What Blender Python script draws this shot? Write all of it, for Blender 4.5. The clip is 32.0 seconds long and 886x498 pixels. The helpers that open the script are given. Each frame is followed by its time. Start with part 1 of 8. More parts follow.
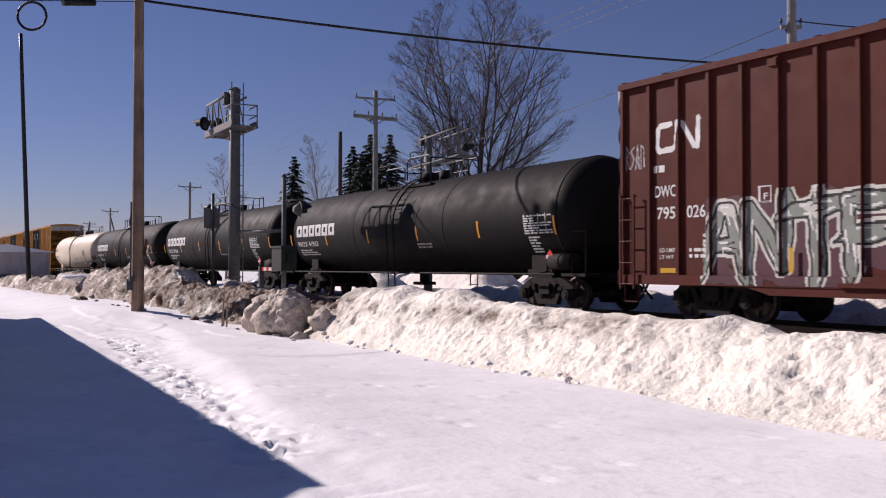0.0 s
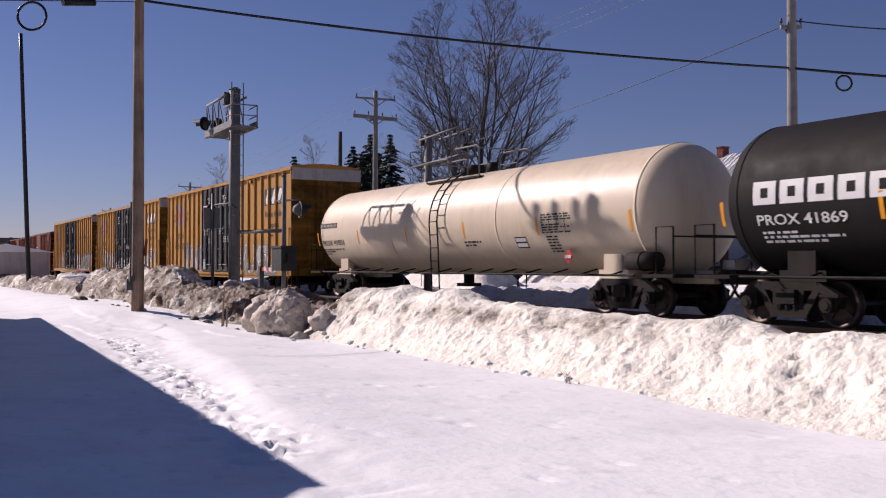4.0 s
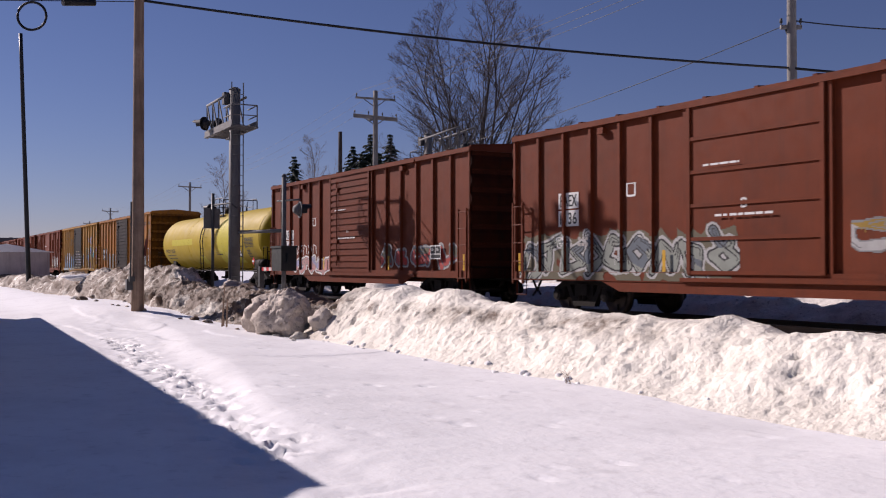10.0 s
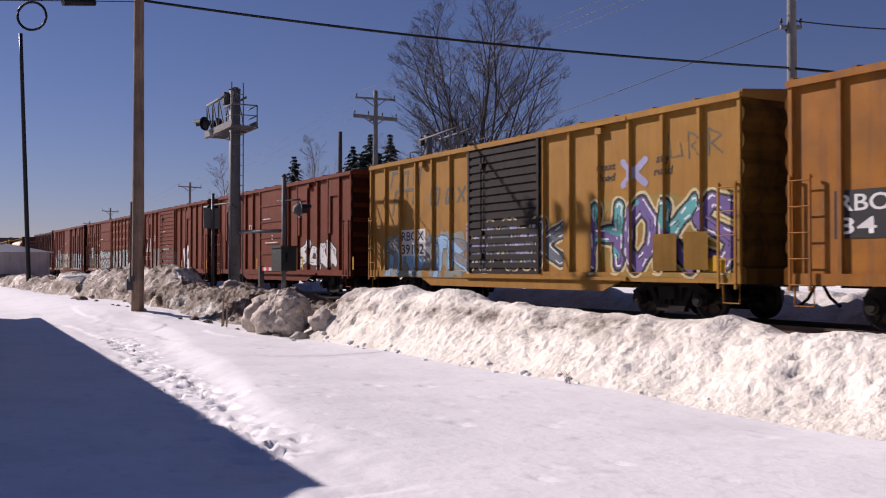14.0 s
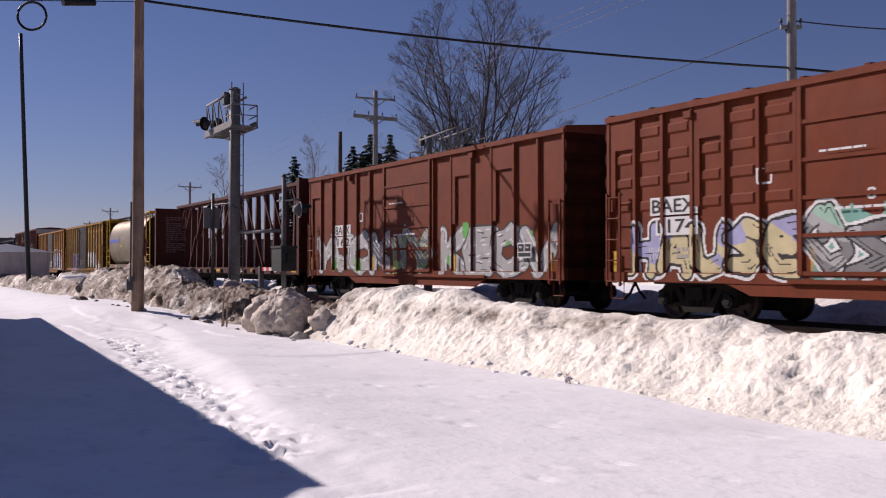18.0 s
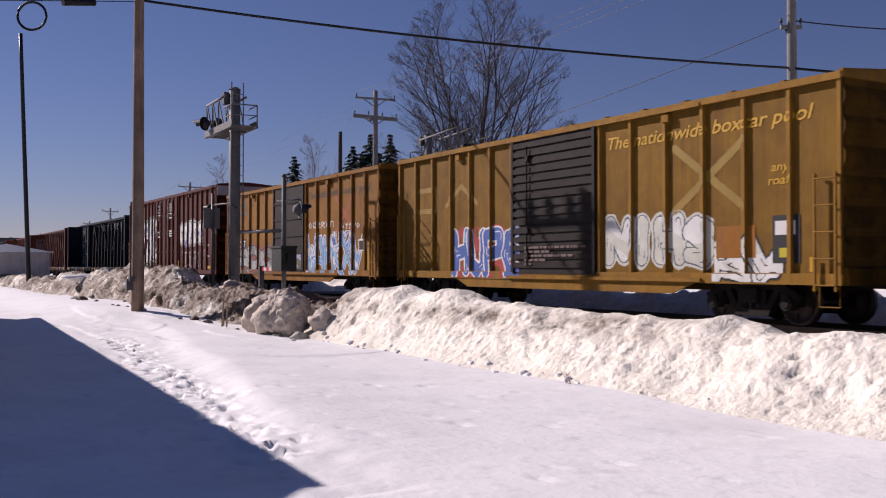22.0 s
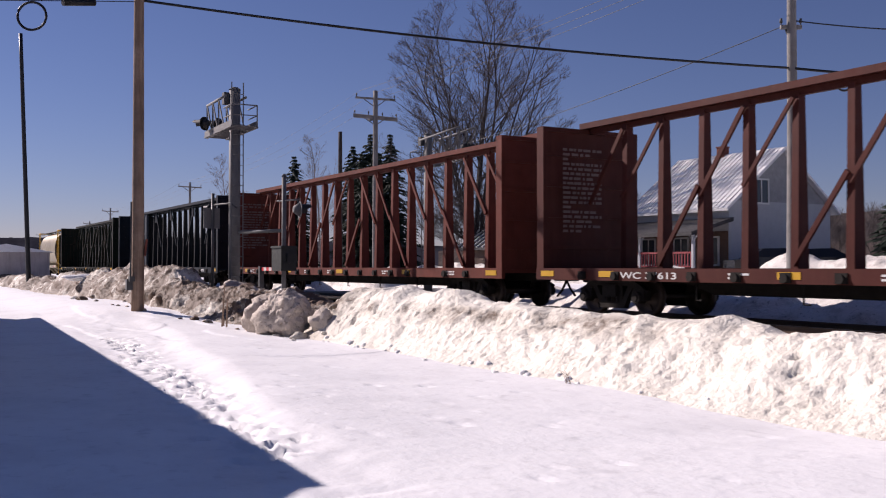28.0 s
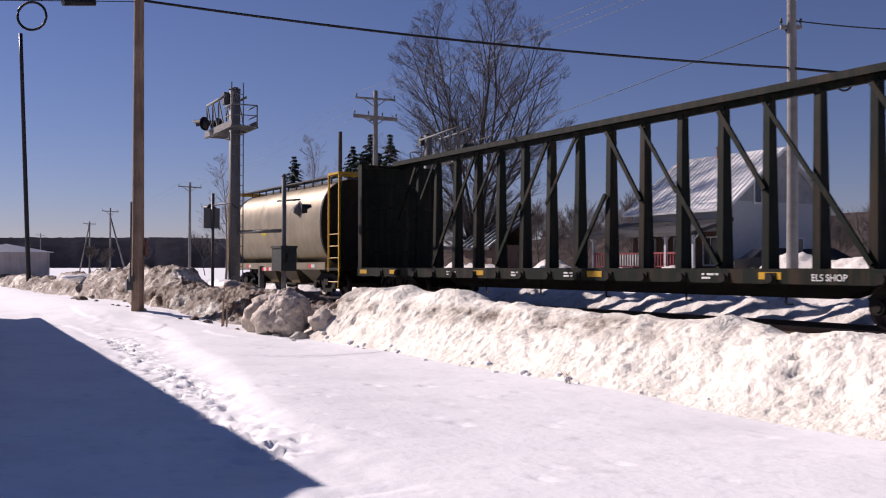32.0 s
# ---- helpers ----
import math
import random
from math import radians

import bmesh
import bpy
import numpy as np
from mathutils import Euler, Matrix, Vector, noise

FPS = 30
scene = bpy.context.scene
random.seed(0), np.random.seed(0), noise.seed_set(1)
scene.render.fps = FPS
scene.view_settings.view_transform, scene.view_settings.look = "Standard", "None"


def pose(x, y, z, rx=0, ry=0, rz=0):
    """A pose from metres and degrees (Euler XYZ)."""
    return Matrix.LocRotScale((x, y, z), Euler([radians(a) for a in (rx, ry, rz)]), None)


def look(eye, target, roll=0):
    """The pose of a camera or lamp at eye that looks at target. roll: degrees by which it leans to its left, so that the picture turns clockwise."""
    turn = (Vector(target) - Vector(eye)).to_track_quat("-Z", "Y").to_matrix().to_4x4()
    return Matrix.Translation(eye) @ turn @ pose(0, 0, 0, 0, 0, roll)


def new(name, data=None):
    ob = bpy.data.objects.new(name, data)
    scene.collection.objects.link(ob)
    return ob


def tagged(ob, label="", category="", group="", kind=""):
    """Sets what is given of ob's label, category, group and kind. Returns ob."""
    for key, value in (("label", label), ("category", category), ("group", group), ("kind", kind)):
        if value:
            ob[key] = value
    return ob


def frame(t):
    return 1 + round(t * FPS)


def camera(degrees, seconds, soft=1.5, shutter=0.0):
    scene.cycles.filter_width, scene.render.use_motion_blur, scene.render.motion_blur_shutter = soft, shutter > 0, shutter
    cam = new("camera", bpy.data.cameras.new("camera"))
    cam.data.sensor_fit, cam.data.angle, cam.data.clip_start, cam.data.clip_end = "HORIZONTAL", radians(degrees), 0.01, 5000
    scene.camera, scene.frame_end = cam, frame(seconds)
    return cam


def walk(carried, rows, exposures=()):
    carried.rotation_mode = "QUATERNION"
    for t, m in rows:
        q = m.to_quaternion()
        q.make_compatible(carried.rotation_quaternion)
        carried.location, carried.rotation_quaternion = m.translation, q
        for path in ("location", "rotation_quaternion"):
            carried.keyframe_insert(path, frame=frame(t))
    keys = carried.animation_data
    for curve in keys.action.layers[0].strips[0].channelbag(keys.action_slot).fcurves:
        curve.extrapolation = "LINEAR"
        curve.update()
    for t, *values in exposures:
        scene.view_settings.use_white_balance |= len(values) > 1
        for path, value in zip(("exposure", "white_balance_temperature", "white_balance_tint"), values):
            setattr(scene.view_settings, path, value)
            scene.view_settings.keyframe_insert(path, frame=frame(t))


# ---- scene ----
# The track runs along x, the train rolls towards +x; y points away from the camera, z = 0 is the top of the rail.
SPEED = 15.42
TRACK_Y = 15.15
NEAR = 13.65                     # plane of the cars' near sides
SNOW = -0.46                     # level of the snow in the yard

cam = camera(49.5, 32.0, soft=1.1, shutter=0.08)
EYE = (0.0, 0.0, 1.09)
AIM = (-86.4, 50.4, 1.09 + 1.82)
walk(cam, [(0.0, look(EYE, AIM)), (32.0, look(EYE, AIM))],
     exposures=[(0.0, 0.1, 6500, 28), (1.0, 0.13, 6500, 28), (2.0, 0.19, 6500, 28), (3.2, 0.19, 6500, 28), (5.5, 0.0, 6500, 28), (6.5, -0.03, 6500, 28), (8.0, 0.02, 6500, 28),
                (9.5, 0.06, 6500, 28), (11.3, 0.07, 6500, 28), (12.0, -0.06, 6500, 28), (12.8, 0.04, 6500, 28), (18.5, 0.05, 6500, 28), (19.7, 0.15, 6500, 28), (20.4, 0.14, 6500, 28),
                (21.5, 0.05, 6500, 28), (23.0, 0.06, 6500, 28), (25.0, 0.11, 6500, 28), (28.0, 0.25, 6500, 27), (32.0, 0.24, 6500, 27)])

# ---- light ----
SUN_FROM = Vector((-5.8, -3.35, 4.05)).normalized()
world = bpy.data.worlds.new("sky")
scene.world = world
world.use_nodes = True
wn = world.node_tree
sky = wn.nodes.new("ShaderNodeTexSky")
sky.sky_type = "NISHITA"
sky.sun_disc = False
sky.sun_elevation = math.asin(SUN_FROM.z)
sky.sun_rotation = math.atan2(SUN_FROM.x, SUN_FROM.y)
sky.altitude = 300
sky.air_density = 1.0
sky.dust_density = 0.0
sky.ozone_density = 6.5
wn.nodes["Background"].inputs["Strength"].default_value = 0.047
tint = wn.nodes.new("ShaderNodeMix")
tint.data_type = "RGBA"
tint.blend_type = "MULTIPLY"
tint.inputs["Factor"].default_value = 1.0
tint.inputs[7].default_value = (1.14, 0.96, 1.04, 1)
wn.links.new(sky.outputs[0], tint.inputs[6])
wn.links.new(tint.outputs[2], wn.nodes["Background"].inputs[0])
sun = new("sun", bpy.data.lights.new("sun", "SUN"))
sun.data.energy = 5.0
sun.data.angle = radians(0.5)
sun.data.color = (1.0, 0.95, 0.855)
sun.matrix_world = look((0, 0, 60), Vector((0, 0, 60)) - SUN_FROM)


# ---- materials ----
def mat(name, color, rough=0.6, metal=0.0, var=0.12, scale=3.0, bump=0.0, bump_scale=40.0, streak=0.0,
        streak_color=(0.12, 0.06, 0.035), stain=0.0, stain_color=(0.05, 0.045, 0.04), emit=None, spec=0.35):
    m = bpy.data.materials.new(name)
    m.use_nodes = True
    nt = m.node_tree
    bs = nt.nodes["Principled BSDF"]
    bs.inputs["Roughness"].default_value = rough
    bs.inputs["Metallic"].default_value = metal
    bs.inputs["Specular IOR Level"].default_value = spec
    tc = nt.nodes.new("ShaderNodeTexCoord")
    oi = nt.nodes.new("ShaderNodeObjectInfo")
    add = nt.nodes.new("ShaderNodeVectorMath")
    add.operation = "ADD"
    mul = nt.nodes.new("ShaderNodeMath")
    mul.operation = "MULTIPLY"
    mul.inputs[1].default_value = 37.0
    nt.links.new(oi.outputs["Random"], mul.inputs[0])
    nt.links.new(tc.outputs["Object"], add.inputs[0])
    nt.links.new(mul.outputs[0], add.inputs[1])

    def tex(sc, detail=4.0, vec=None, rough_=0.55):
        n = nt.nodes.new("ShaderNodeTexNoise")
        n.inputs["Scale"].default_value = sc
        n.inputs["Detail"].default_value = detail
        n.inputs["Roughness"].default_value = rough_
        nt.links.new(vec or add.outputs[0], n.inputs["Vector"])
        return n

    def ramp(src, a, b):
        r = nt.nodes.new("ShaderNodeMapRange")
        r.inputs["From Min"].default_value = a
        r.inputs["From Max"].default_value = b
        nt.links.new(src, r.inputs["Value"])
        return r.outputs[0]

    def mix(fac, a, b):
        x = nt.nodes.new("ShaderNodeMix")
        x.data_type = "RGBA"
        nt.links.new(fac, x.inputs["Factor"])
        for sock, v in ((x.inputs[6], a), (x.inputs[7], b)):
            if isinstance(v, tuple):
                sock.default_value = (*v, 1)
            else:
                nt.links.new(v, sock)
        return x.outputs[2]

    def scaled(fac, k):
        q = nt.nodes.new("ShaderNodeMath")
        q.operation = "MULTIPLY"
        q.inputs[1].default_value = k
        nt.links.new(fac, q.inputs[0])
        return q.outputs[0]

    lo = tuple(c * (1 - var) for c in color)
    hi = tuple(min(1.0, c * (1 + var)) for c in color)
    col = mix(ramp(tex(scale).outputs[0], 0.3, 0.7), lo, hi)
    fine = tex(scale * 9, 3.0)
    col = mix(scaled(ramp(fine.outputs[0], 0.45, 0.75), var), col, tuple(c * 0.7 for c in color))
    if streak:
        mp = nt.nodes.new("ShaderNodeMapping")
        mp.inputs["Scale"].default_value = (3.2, 3.2, 0.22)
        nt.links.new(add.outputs[0], mp.inputs["Vector"])
        s = tex(1.3, 6.0, mp.outputs[0], 0.65)
        col = mix(scaled(ramp(s.outputs[0], 0.48, 0.72), streak), col, streak_color)
    if stain:
        s2 = tex(0.8, 7.0, None, 0.7)
        col = mix(scaled(ramp(s2.outputs[0], 0.5, 0.72), stain), col, stain_color)
    nt.links.new(col, bs.inputs["Base Color"])
    rr = ramp(tex(scale * 2.3).outputs[0], 0.2, 0.8)
    mr = nt.nodes.new("ShaderNodeMapRange")
    mr.inputs["To Min"].default_value = max(0.03, rough - 0.12)
    mr.inputs["To Max"].default_value = min(1.0, rough + 0.12)
    nt.links.new(rr, mr.inputs["Value"])
    nt.links.new(mr.outputs[0], bs.inputs["Roughness"])
    if bump:
        b = nt.nodes.new("ShaderNodeBump")
        b.inputs["Strength"].default_value = bump
        b.inputs["Distance"].default_value = 0.02
        nt.links.new(tex(bump_scale, 5.0).outputs[0], b.inputs["Height"])
        nt.links.new(b.outputs[0], bs.inputs["Normal"])
    if emit:
        bs.inputs["Emission Color"].default_value = (*emit, 1)
        bs.inputs["Emission Strength"].default_value = 1.0
    return m


PAINT = dict(rough=0.65, var=0.12, scale=1.4, streak=0.4, streak_color=(0.07, 0.022, 0.012), stain=0.25, stain_color=(0.035, 0.022, 0.018), spec=0.15)
M = {
    "oxide": mat("oxide_brown_paint", (0.078, 0.0175, 0.0115), **PAINT),
    "red_box": mat("weathered_red_paint", (0.15, 0.031, 0.01), **PAINT),
    "dark_red_box": mat("dull_red_brown_paint", (0.13, 0.027, 0.0085), **PAINT),
    "yellow_box": mat("yellow_boxcar_paint", (0.375, 0.185, 0.04), rough=0.6, spec=0.15, var=0.08, scale=1.2, streak=0.18, streak_color=(0.2, 0.1, 0.03), stain=0.15, stain_color=(0.16, 0.08, 0.025)),
    "faded_yellow": mat("faded_yellow_paint", (0.33, 0.165, 0.03), rough=0.65, spec=0.15, var=0.1, scale=1.5, streak=0.3, stain=0.2),
    "orange": mat("rusty_orange_yellow_paint", (0.285, 0.11, 0.012), rough=0.65, spec=0.2, var=0.18, scale=1.5, streak=0.6, stain=0.3),
    "ochre": mat("dirty_ochre_paint", (0.25, 0.125, 0.014), rough=0.65, spec=0.15, var=0.18, scale=1.5, streak=0.5, streak_color=(0.13, 0.055, 0.018), stain=0.25),
    "tan_panel": mat("sun_bleached_tan_paint", (0.19, 0.1, 0.014), rough=0.7, spec=0.12, var=0.22, scale=1.5, streak=0.6, streak_color=(0.1, 0.042, 0.012), stain=0.4, stain_color=(0.07, 0.032, 0.014)),
    "golden": mat("rusty_golden_yellow_paint", (0.235, 0.105, 0.013), rough=0.65, spec=0.15, var=0.2, scale=1.5, streak=0.75, streak_color=(0.17, 0.06, 0.015), stain=0.2),
    "door_black": mat("black_door_paint", (0.01, 0.01, 0.0105), rough=0.55, var=0.2, streak=0.1, streak_color=(0.07, 0.06, 0.05)),
    "door_grey": mat("dark_grey_door_paint", (0.023, 0.0175, 0.0145), rough=0.65, spec=0.15, var=0.25, streak=0.5, streak_color=(0.035, 0.024, 0.018)),
    "tank_black": mat("black_tank_paint", (0.0135, 0.0118, 0.011), rough=0.65, spec=0.1, var=0.15, scale=0.8, streak=0.12, streak_color=(0.012, 0.01, 0.008)),
    "tank_white": mat("cream_tank_paint", (0.6, 0.5, 0.37), rough=0.45, var=0.06, scale=0.9, streak=0.3, streak_color=(0.4, 0.28, 0.17)),
    "tank_yellow": mat("yellow_tank_paint", (0.36, 0.255, 0.006), rough=0.6, spec=0.2, var=0.08, scale=0.8, streak=0.15, streak_color=(0.3, 0.2, 0.03)),
    "patch_yellow": mat("lemon_patch_paint", (0.44, 0.38, 0.03), rough=0.6, spec=0.2, var=0.05),
    "hopper": mat("grey_hopper_paint", (0.25, 0.205, 0.135), rough=0.45, metal=0.45, spec=0.3, var=0.2, scale=0.9, streak=0.6, streak_color=(0.14, 0.105, 0.06)),
    "beam_red": mat("red_brown_beam_paint", (0.064, 0.0155, 0.011), rough=0.6, spec=0.15, var=0.16, scale=1.5, streak=0.4, streak_color=(0.09, 0.03, 0.018)),
    "beam_rust": mat("rusty_red_beam_paint", (0.115, 0.029, 0.019), rough=0.65, spec=0.15, var=0.18, scale=1.5, streak=0.5, streak_color=(0.06, 0.02, 0.012)),
    "beam_blue": mat("slate_blue_beam_paint", (0.007, 0.0115, 0.018), rough=0.6, spec=0.12, var=0.2, scale=1.5, streak=0.4, streak_color=(0.02, 0.015, 0.012)),
    # beam blue lightened to carry the sunlight on the plated bays
    "plate_blue_lit": mat("sunlit_grey_blue_plate", (0.025, 0.036, 0.05), rough=0.55, var=0.15, scale=1.5, streak=0.3, streak_color=(0.05, 0.045, 0.04)),
    # beam blue darkened for the posts' shaded faces, with rusty streaks
    "post_shaded": mat("shaded_rusty_post_paint", (0.007, 0.0085, 0.011), rough=0.65, spec=0.1, var=0.2, scale=2.0, streak=0.5, streak_color=(0.022, 0.013, 0.009)),
    "beam_green": mat("dark_green_beam_paint", (0.006, 0.01, 0.0065), rough=0.6, spec=0.12, var=0.15, scale=1.5, streak=0.3),
    "yellow": mat("safety_yellow_paint", (0.5, 0.28, 0.012), rough=0.5, var=0.08),
    "white": mat("white_lettering_paint", (0.6, 0.6, 0.58), rough=0.55, var=0.05),
    "black": mat("black_lettering_paint", (0.015, 0.015, 0.016), rough=0.55, var=0.1),
    "worn_white": mat("worn_white_lettering", (0.3, 0.28, 0.26), rough=0.6),
    "ink_brown": mat("faded_brown_lettering", (0.07, 0.045, 0.025), rough=0.6),
    "roof_galv": mat("galvanised_car_roof", (0.3, 0.29, 0.285), rough=0.55, metal=0.2, var=0.12, streak=0.3),
    "steel_dark": mat("grimy_dark_steel", (0.016, 0.013, 0.011), rough=0.75, spec=0.15, metal=0.0, var=0.25, scale=4, stain=0.3, stain_color=(0.04, 0.028, 0.02)),
    "wheel": mat("worn_wheel_steel", (0.055, 0.038, 0.03), rough=0.5, metal=0.5, var=0.2, scale=5),
    "rail": mat("rail_steel", (0.12, 0.085, 0.065), rough=0.45, metal=0.6, var=0.2),
    "galv": mat("galvanised_steel", (0.15, 0.148, 0.145), rough=0.7, metal=0.1, var=0.1, scale=4),
    "galv_dark": mat("weathered_grey_steel", (0.075, 0.075, 0.075), rough=0.6, metal=0.2, var=0.15, scale=4),
    "wood_pole": mat("weathered_pole_wood", (0.27, 0.185, 0.13), rough=0.85, var=0.3, scale=1.1, bump=0.9, bump_scale=12, streak=0.8, streak_color=(0.085, 0.045, 0.03), stain=0.6, stain_color=(0.4, 0.31, 0.24)),
    "wood_grey": mat("grey_pole_wood", (0.2, 0.192, 0.185), rough=0.85, var=0.2, scale=2.5, bump=0.5, bump_scale=18, streak=0.4, streak_color=(0.15, 0.13, 0.11)),
    "cable": mat("black_cable", (0.012, 0.012, 0.013), rough=0.5),
    "bark": mat("grey_bark", (0.055, 0.045, 0.042), rough=0.9, var=0.25, scale=4, bump=0.6, bump_scale=25),
    "twig": mat("bare_twigs", (0.085, 0.07, 0.068), rough=0.9, var=0.2),
    "needle": mat("spruce_needles", (0.013, 0.024, 0.014), rough=0.8, var=0.35, scale=2),
    "woods": mat("distant_bare_woods", (0.036, 0.036, 0.046), rough=1.0, var=0.5, scale=0.02, spec=0.0),
    "scrub": mat("grey_brown_leafless_scrub", (0.062, 0.05, 0.047), rough=1.0, var=0.5, scale=0.15, spec=0.0),
    "asphalt": mat("wet_road_asphalt", (0.055, 0.053, 0.055), rough=0.6, var=0.25, scale=0.6, bump=0.3, bump_scale=60, stain=0.4, stain_color=(0.2, 0.19, 0.19)),
    "gravel": mat("wet_slushy_gravel", (0.075, 0.066, 0.06), rough=0.7, var=0.35, scale=3, bump=0.8, bump_scale=30, stain=0.9, stain_color=(0.5, 0.49, 0.5)),
    "ballast": mat("dark_ballast", (0.055, 0.048, 0.043), rough=0.9, var=0.4, scale=14, bump=1.0, bump_scale=25, stain=0.2, stain_color=(0.4, 0.4, 0.4)),
    "tie": mat("creosoted_tie_wood", (0.045, 0.033, 0.026), rough=0.9, var=0.3, scale=5),
    "tin_roof": mat("ribbed_tin_roof", (0.72, 0.71, 0.7), rough=0.5, metal=0.0, var=0.1, scale=0.8, streak=0.3, streak_color=(0.38, 0.34, 0.3)),
    "siding": mat("white_house_siding", (0.39, 0.4, 0.42), rough=0.6, var=0.05),
    "gable_grey": mat("grey_gable_shingles", (0.27, 0.27, 0.275), rough=0.75, var=0.15, scale=3, bump=0.3, bump_scale=12),
    "porch_red": mat("red_porch_paint", (0.24, 0.04, 0.045), rough=0.6, var=0.12),
    "porch_wood": mat("porch_dark_wood", (0.12, 0.075, 0.055), rough=0.7, var=0.2),
    "brick": mat("chimney_brick", (0.16, 0.05, 0.036), rough=0.85, var=0.25, scale=8),
    "glass": mat("window_glass", (0.04, 0.05, 0.06), rough=0.08, var=0.05),
    "car_paint": mat("dark_car_paint", (0.015, 0.016, 0.02), rough=0.2, var=0.05),
    "tyre": mat("tyre_rubber", (0.02, 0.02, 0.02), rough=0.8),
    "shed": mat("grey_shed_cladding", (0.5, 0.44, 0.42), rough=0.7, var=0.12, scale=1.5, streak=0.3),
    "shingle": mat("dark_shingles", (0.05, 0.048, 0.05), rough=0.85, var=0.25, scale=6),
    "red_light": mat("red_signal_lens", (0.3, 0.01, 0.01), rough=0.2),
    "reflector_orange": mat("orange_reflector", (0.75, 0.3, 0.01), rough=0.4),
    "red": mat("red_placard_paint", (0.6, 0.03, 0.03), rough=0.5),
    "blue": mat("blue_logo_paint", (0.06, 0.1, 0.4), rough=0.55),
    "vermilion": mat("vermilion_logo_paint", (0.62, 0.1, 0.03), rough=0.55),
}


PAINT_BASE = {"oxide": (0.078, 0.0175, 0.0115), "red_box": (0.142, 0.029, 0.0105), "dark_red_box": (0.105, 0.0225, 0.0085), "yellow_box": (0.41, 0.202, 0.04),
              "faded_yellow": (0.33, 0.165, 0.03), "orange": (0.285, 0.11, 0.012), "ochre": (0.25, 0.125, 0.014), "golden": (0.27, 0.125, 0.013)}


def snow_mat(name, base, dirt, dirt_scale=0.9, amount=0.3, bump=0.5, by_x=None, grit=None):
    m = bpy.data.materials.new(name)
    m.use_nodes = True
    nt = m.node_tree
    bs = nt.nodes["Principled BSDF"]
    bs.inputs["Roughness"].default_value = 0.65
    bs.inputs["Specular IOR Level"].default_value = 0.25
    geo = nt.nodes.new("ShaderNodeNewGeometry")

    def tex(sc, det=6.0, rg=0.6):
        n = nt.nodes.new("ShaderNodeTexNoise")
        n.inputs["Scale"].default_value = sc
        n.inputs["Detail"].default_value = det
        n.inputs["Roughness"].default_value = rg
        nt.links.new(geo.outputs["Position"], n.inputs["Vector"])
        return n.outputs[0]

    def rng(src, a, b, c=0.0, d=1.0):
        r = nt.nodes.new("ShaderNodeMapRange")
        for k, v in (("From Min", a), ("From Max", b), ("To Min", c), ("To Max", d)):
            r.inputs[k].default_value = v
        nt.links.new(src, r.inputs["Value"])
        return r.outputs[0]

    def op(kind, a, b):
        q = nt.nodes.new("ShaderNodeMath")
        q.operation = kind
        q.use_clamp = True
        for i, v in enumerate((a, b)):
            if isinstance(v, float):
                q.inputs[i].default_value = v
            else:
                nt.links.new(v, q.inputs[i])
        return q.outputs[0]

    f = rng(tex(dirt_scale, 8.0, 0.7), 0.48, 0.76, 0.0, amount)
    f = op("ADD", f, rng(tex(dirt_scale * 7), 0.57, 0.72, 0.0, amount * 1.1))
    if by_x:
        sep = nt.nodes.new("ShaderNodeSeparateXYZ")
        nt.links.new(geo.outputs["Position"], sep.inputs[0])
        west = rng(sep.outputs[0], by_x[0], by_x[1])
        big = rng(tex(0.9, 8.0, 0.72), 0.34, 0.6)
        f = op("ADD", f, op("MULTIPLY", west, op("MULTIPLY", big, by_x[2])))
        # a seam of sandy grit, ploughed up high on the face
        seam = op("MULTIPLY", rng(sep.outputs[2], 0.0, 0.22), rng(sep.outputs[2], 0.42, 0.3))
        seam = op("MULTIPLY", seam, rng(sep.outputs[0], grit[0], grit[1]))
        f = op("ADD", f, op("MULTIPLY", seam, op("MULTIPLY", rng(tex(1.7, 6.0, 0.7), 0.42, 0.66), grit[2])))
    mx = nt.nodes.new("ShaderNodeMix")
    mx.data_type = "RGBA"
    nt.links.new(f, mx.inputs["Factor"])
    mx.inputs[6].default_value = (*base, 1)
    mx.inputs[7].default_value = (*dirt, 1)
    nt.links.new(mx.outputs[2], bs.inputs["Base Color"])
    b1 = nt.nodes.new("ShaderNodeBump")
    b1.inputs["Strength"].default_value = bump
    b1.inputs["Distance"].default_value = 0.047
    nt.links.new(tex(9.0, 7.0, 0.6), b1.inputs["Height"])
    b2 = nt.nodes.new("ShaderNodeBump")
    b2.inputs["Strength"].default_value = bump * 0.6
    b2.inputs["Distance"].default_value = 0.15
    nt.links.new(tex(1.6, 4.0), b2.inputs["Height"])
    nt.links.new(b1.outputs[0], b2.inputs["Normal"])
    nt.links.new(b2.outputs[0], bs.inputs["Normal"])
    return m


SNOW_YARD = snow_mat("packed_yard_snow", (0.845, 0.845, 0.85), (0.6, 0.59, 0.6), 0.7, 0.46, 0.2)
SNOW_BANK = snow_mat("ploughed_dirty_snow", (0.86, 0.815, 0.715), (0.135, 0.088, 0.058), 1.3, 0.33, 0.9, (-17.8, -21.5, 1.45), (-7.0, -11.0, 0.9))
SNOW_FAR = snow_mat("clean_ridge_snow", (0.85, 0.84, 0.83), (0.5, 0.46, 0.42), 0.9, 0.3, 0.6)
FADED = mat("faded_pale_lettering", (0.15, 0.1, 0.09), rough=0.65)
M["faded"] = FADED
BOX_GREEN = mat("dark_grey_green_steel", (0.03, 0.033, 0.03), rough=0.6, var=0.15)
NAVY = mat("dark_navy_pipe_paint", (0.012, 0.016, 0.03), rough=0.5)
PALE_TWIG = mat("pale_bare_twigs", (0.17, 0.145, 0.14), rough=0.9, var=0.2)
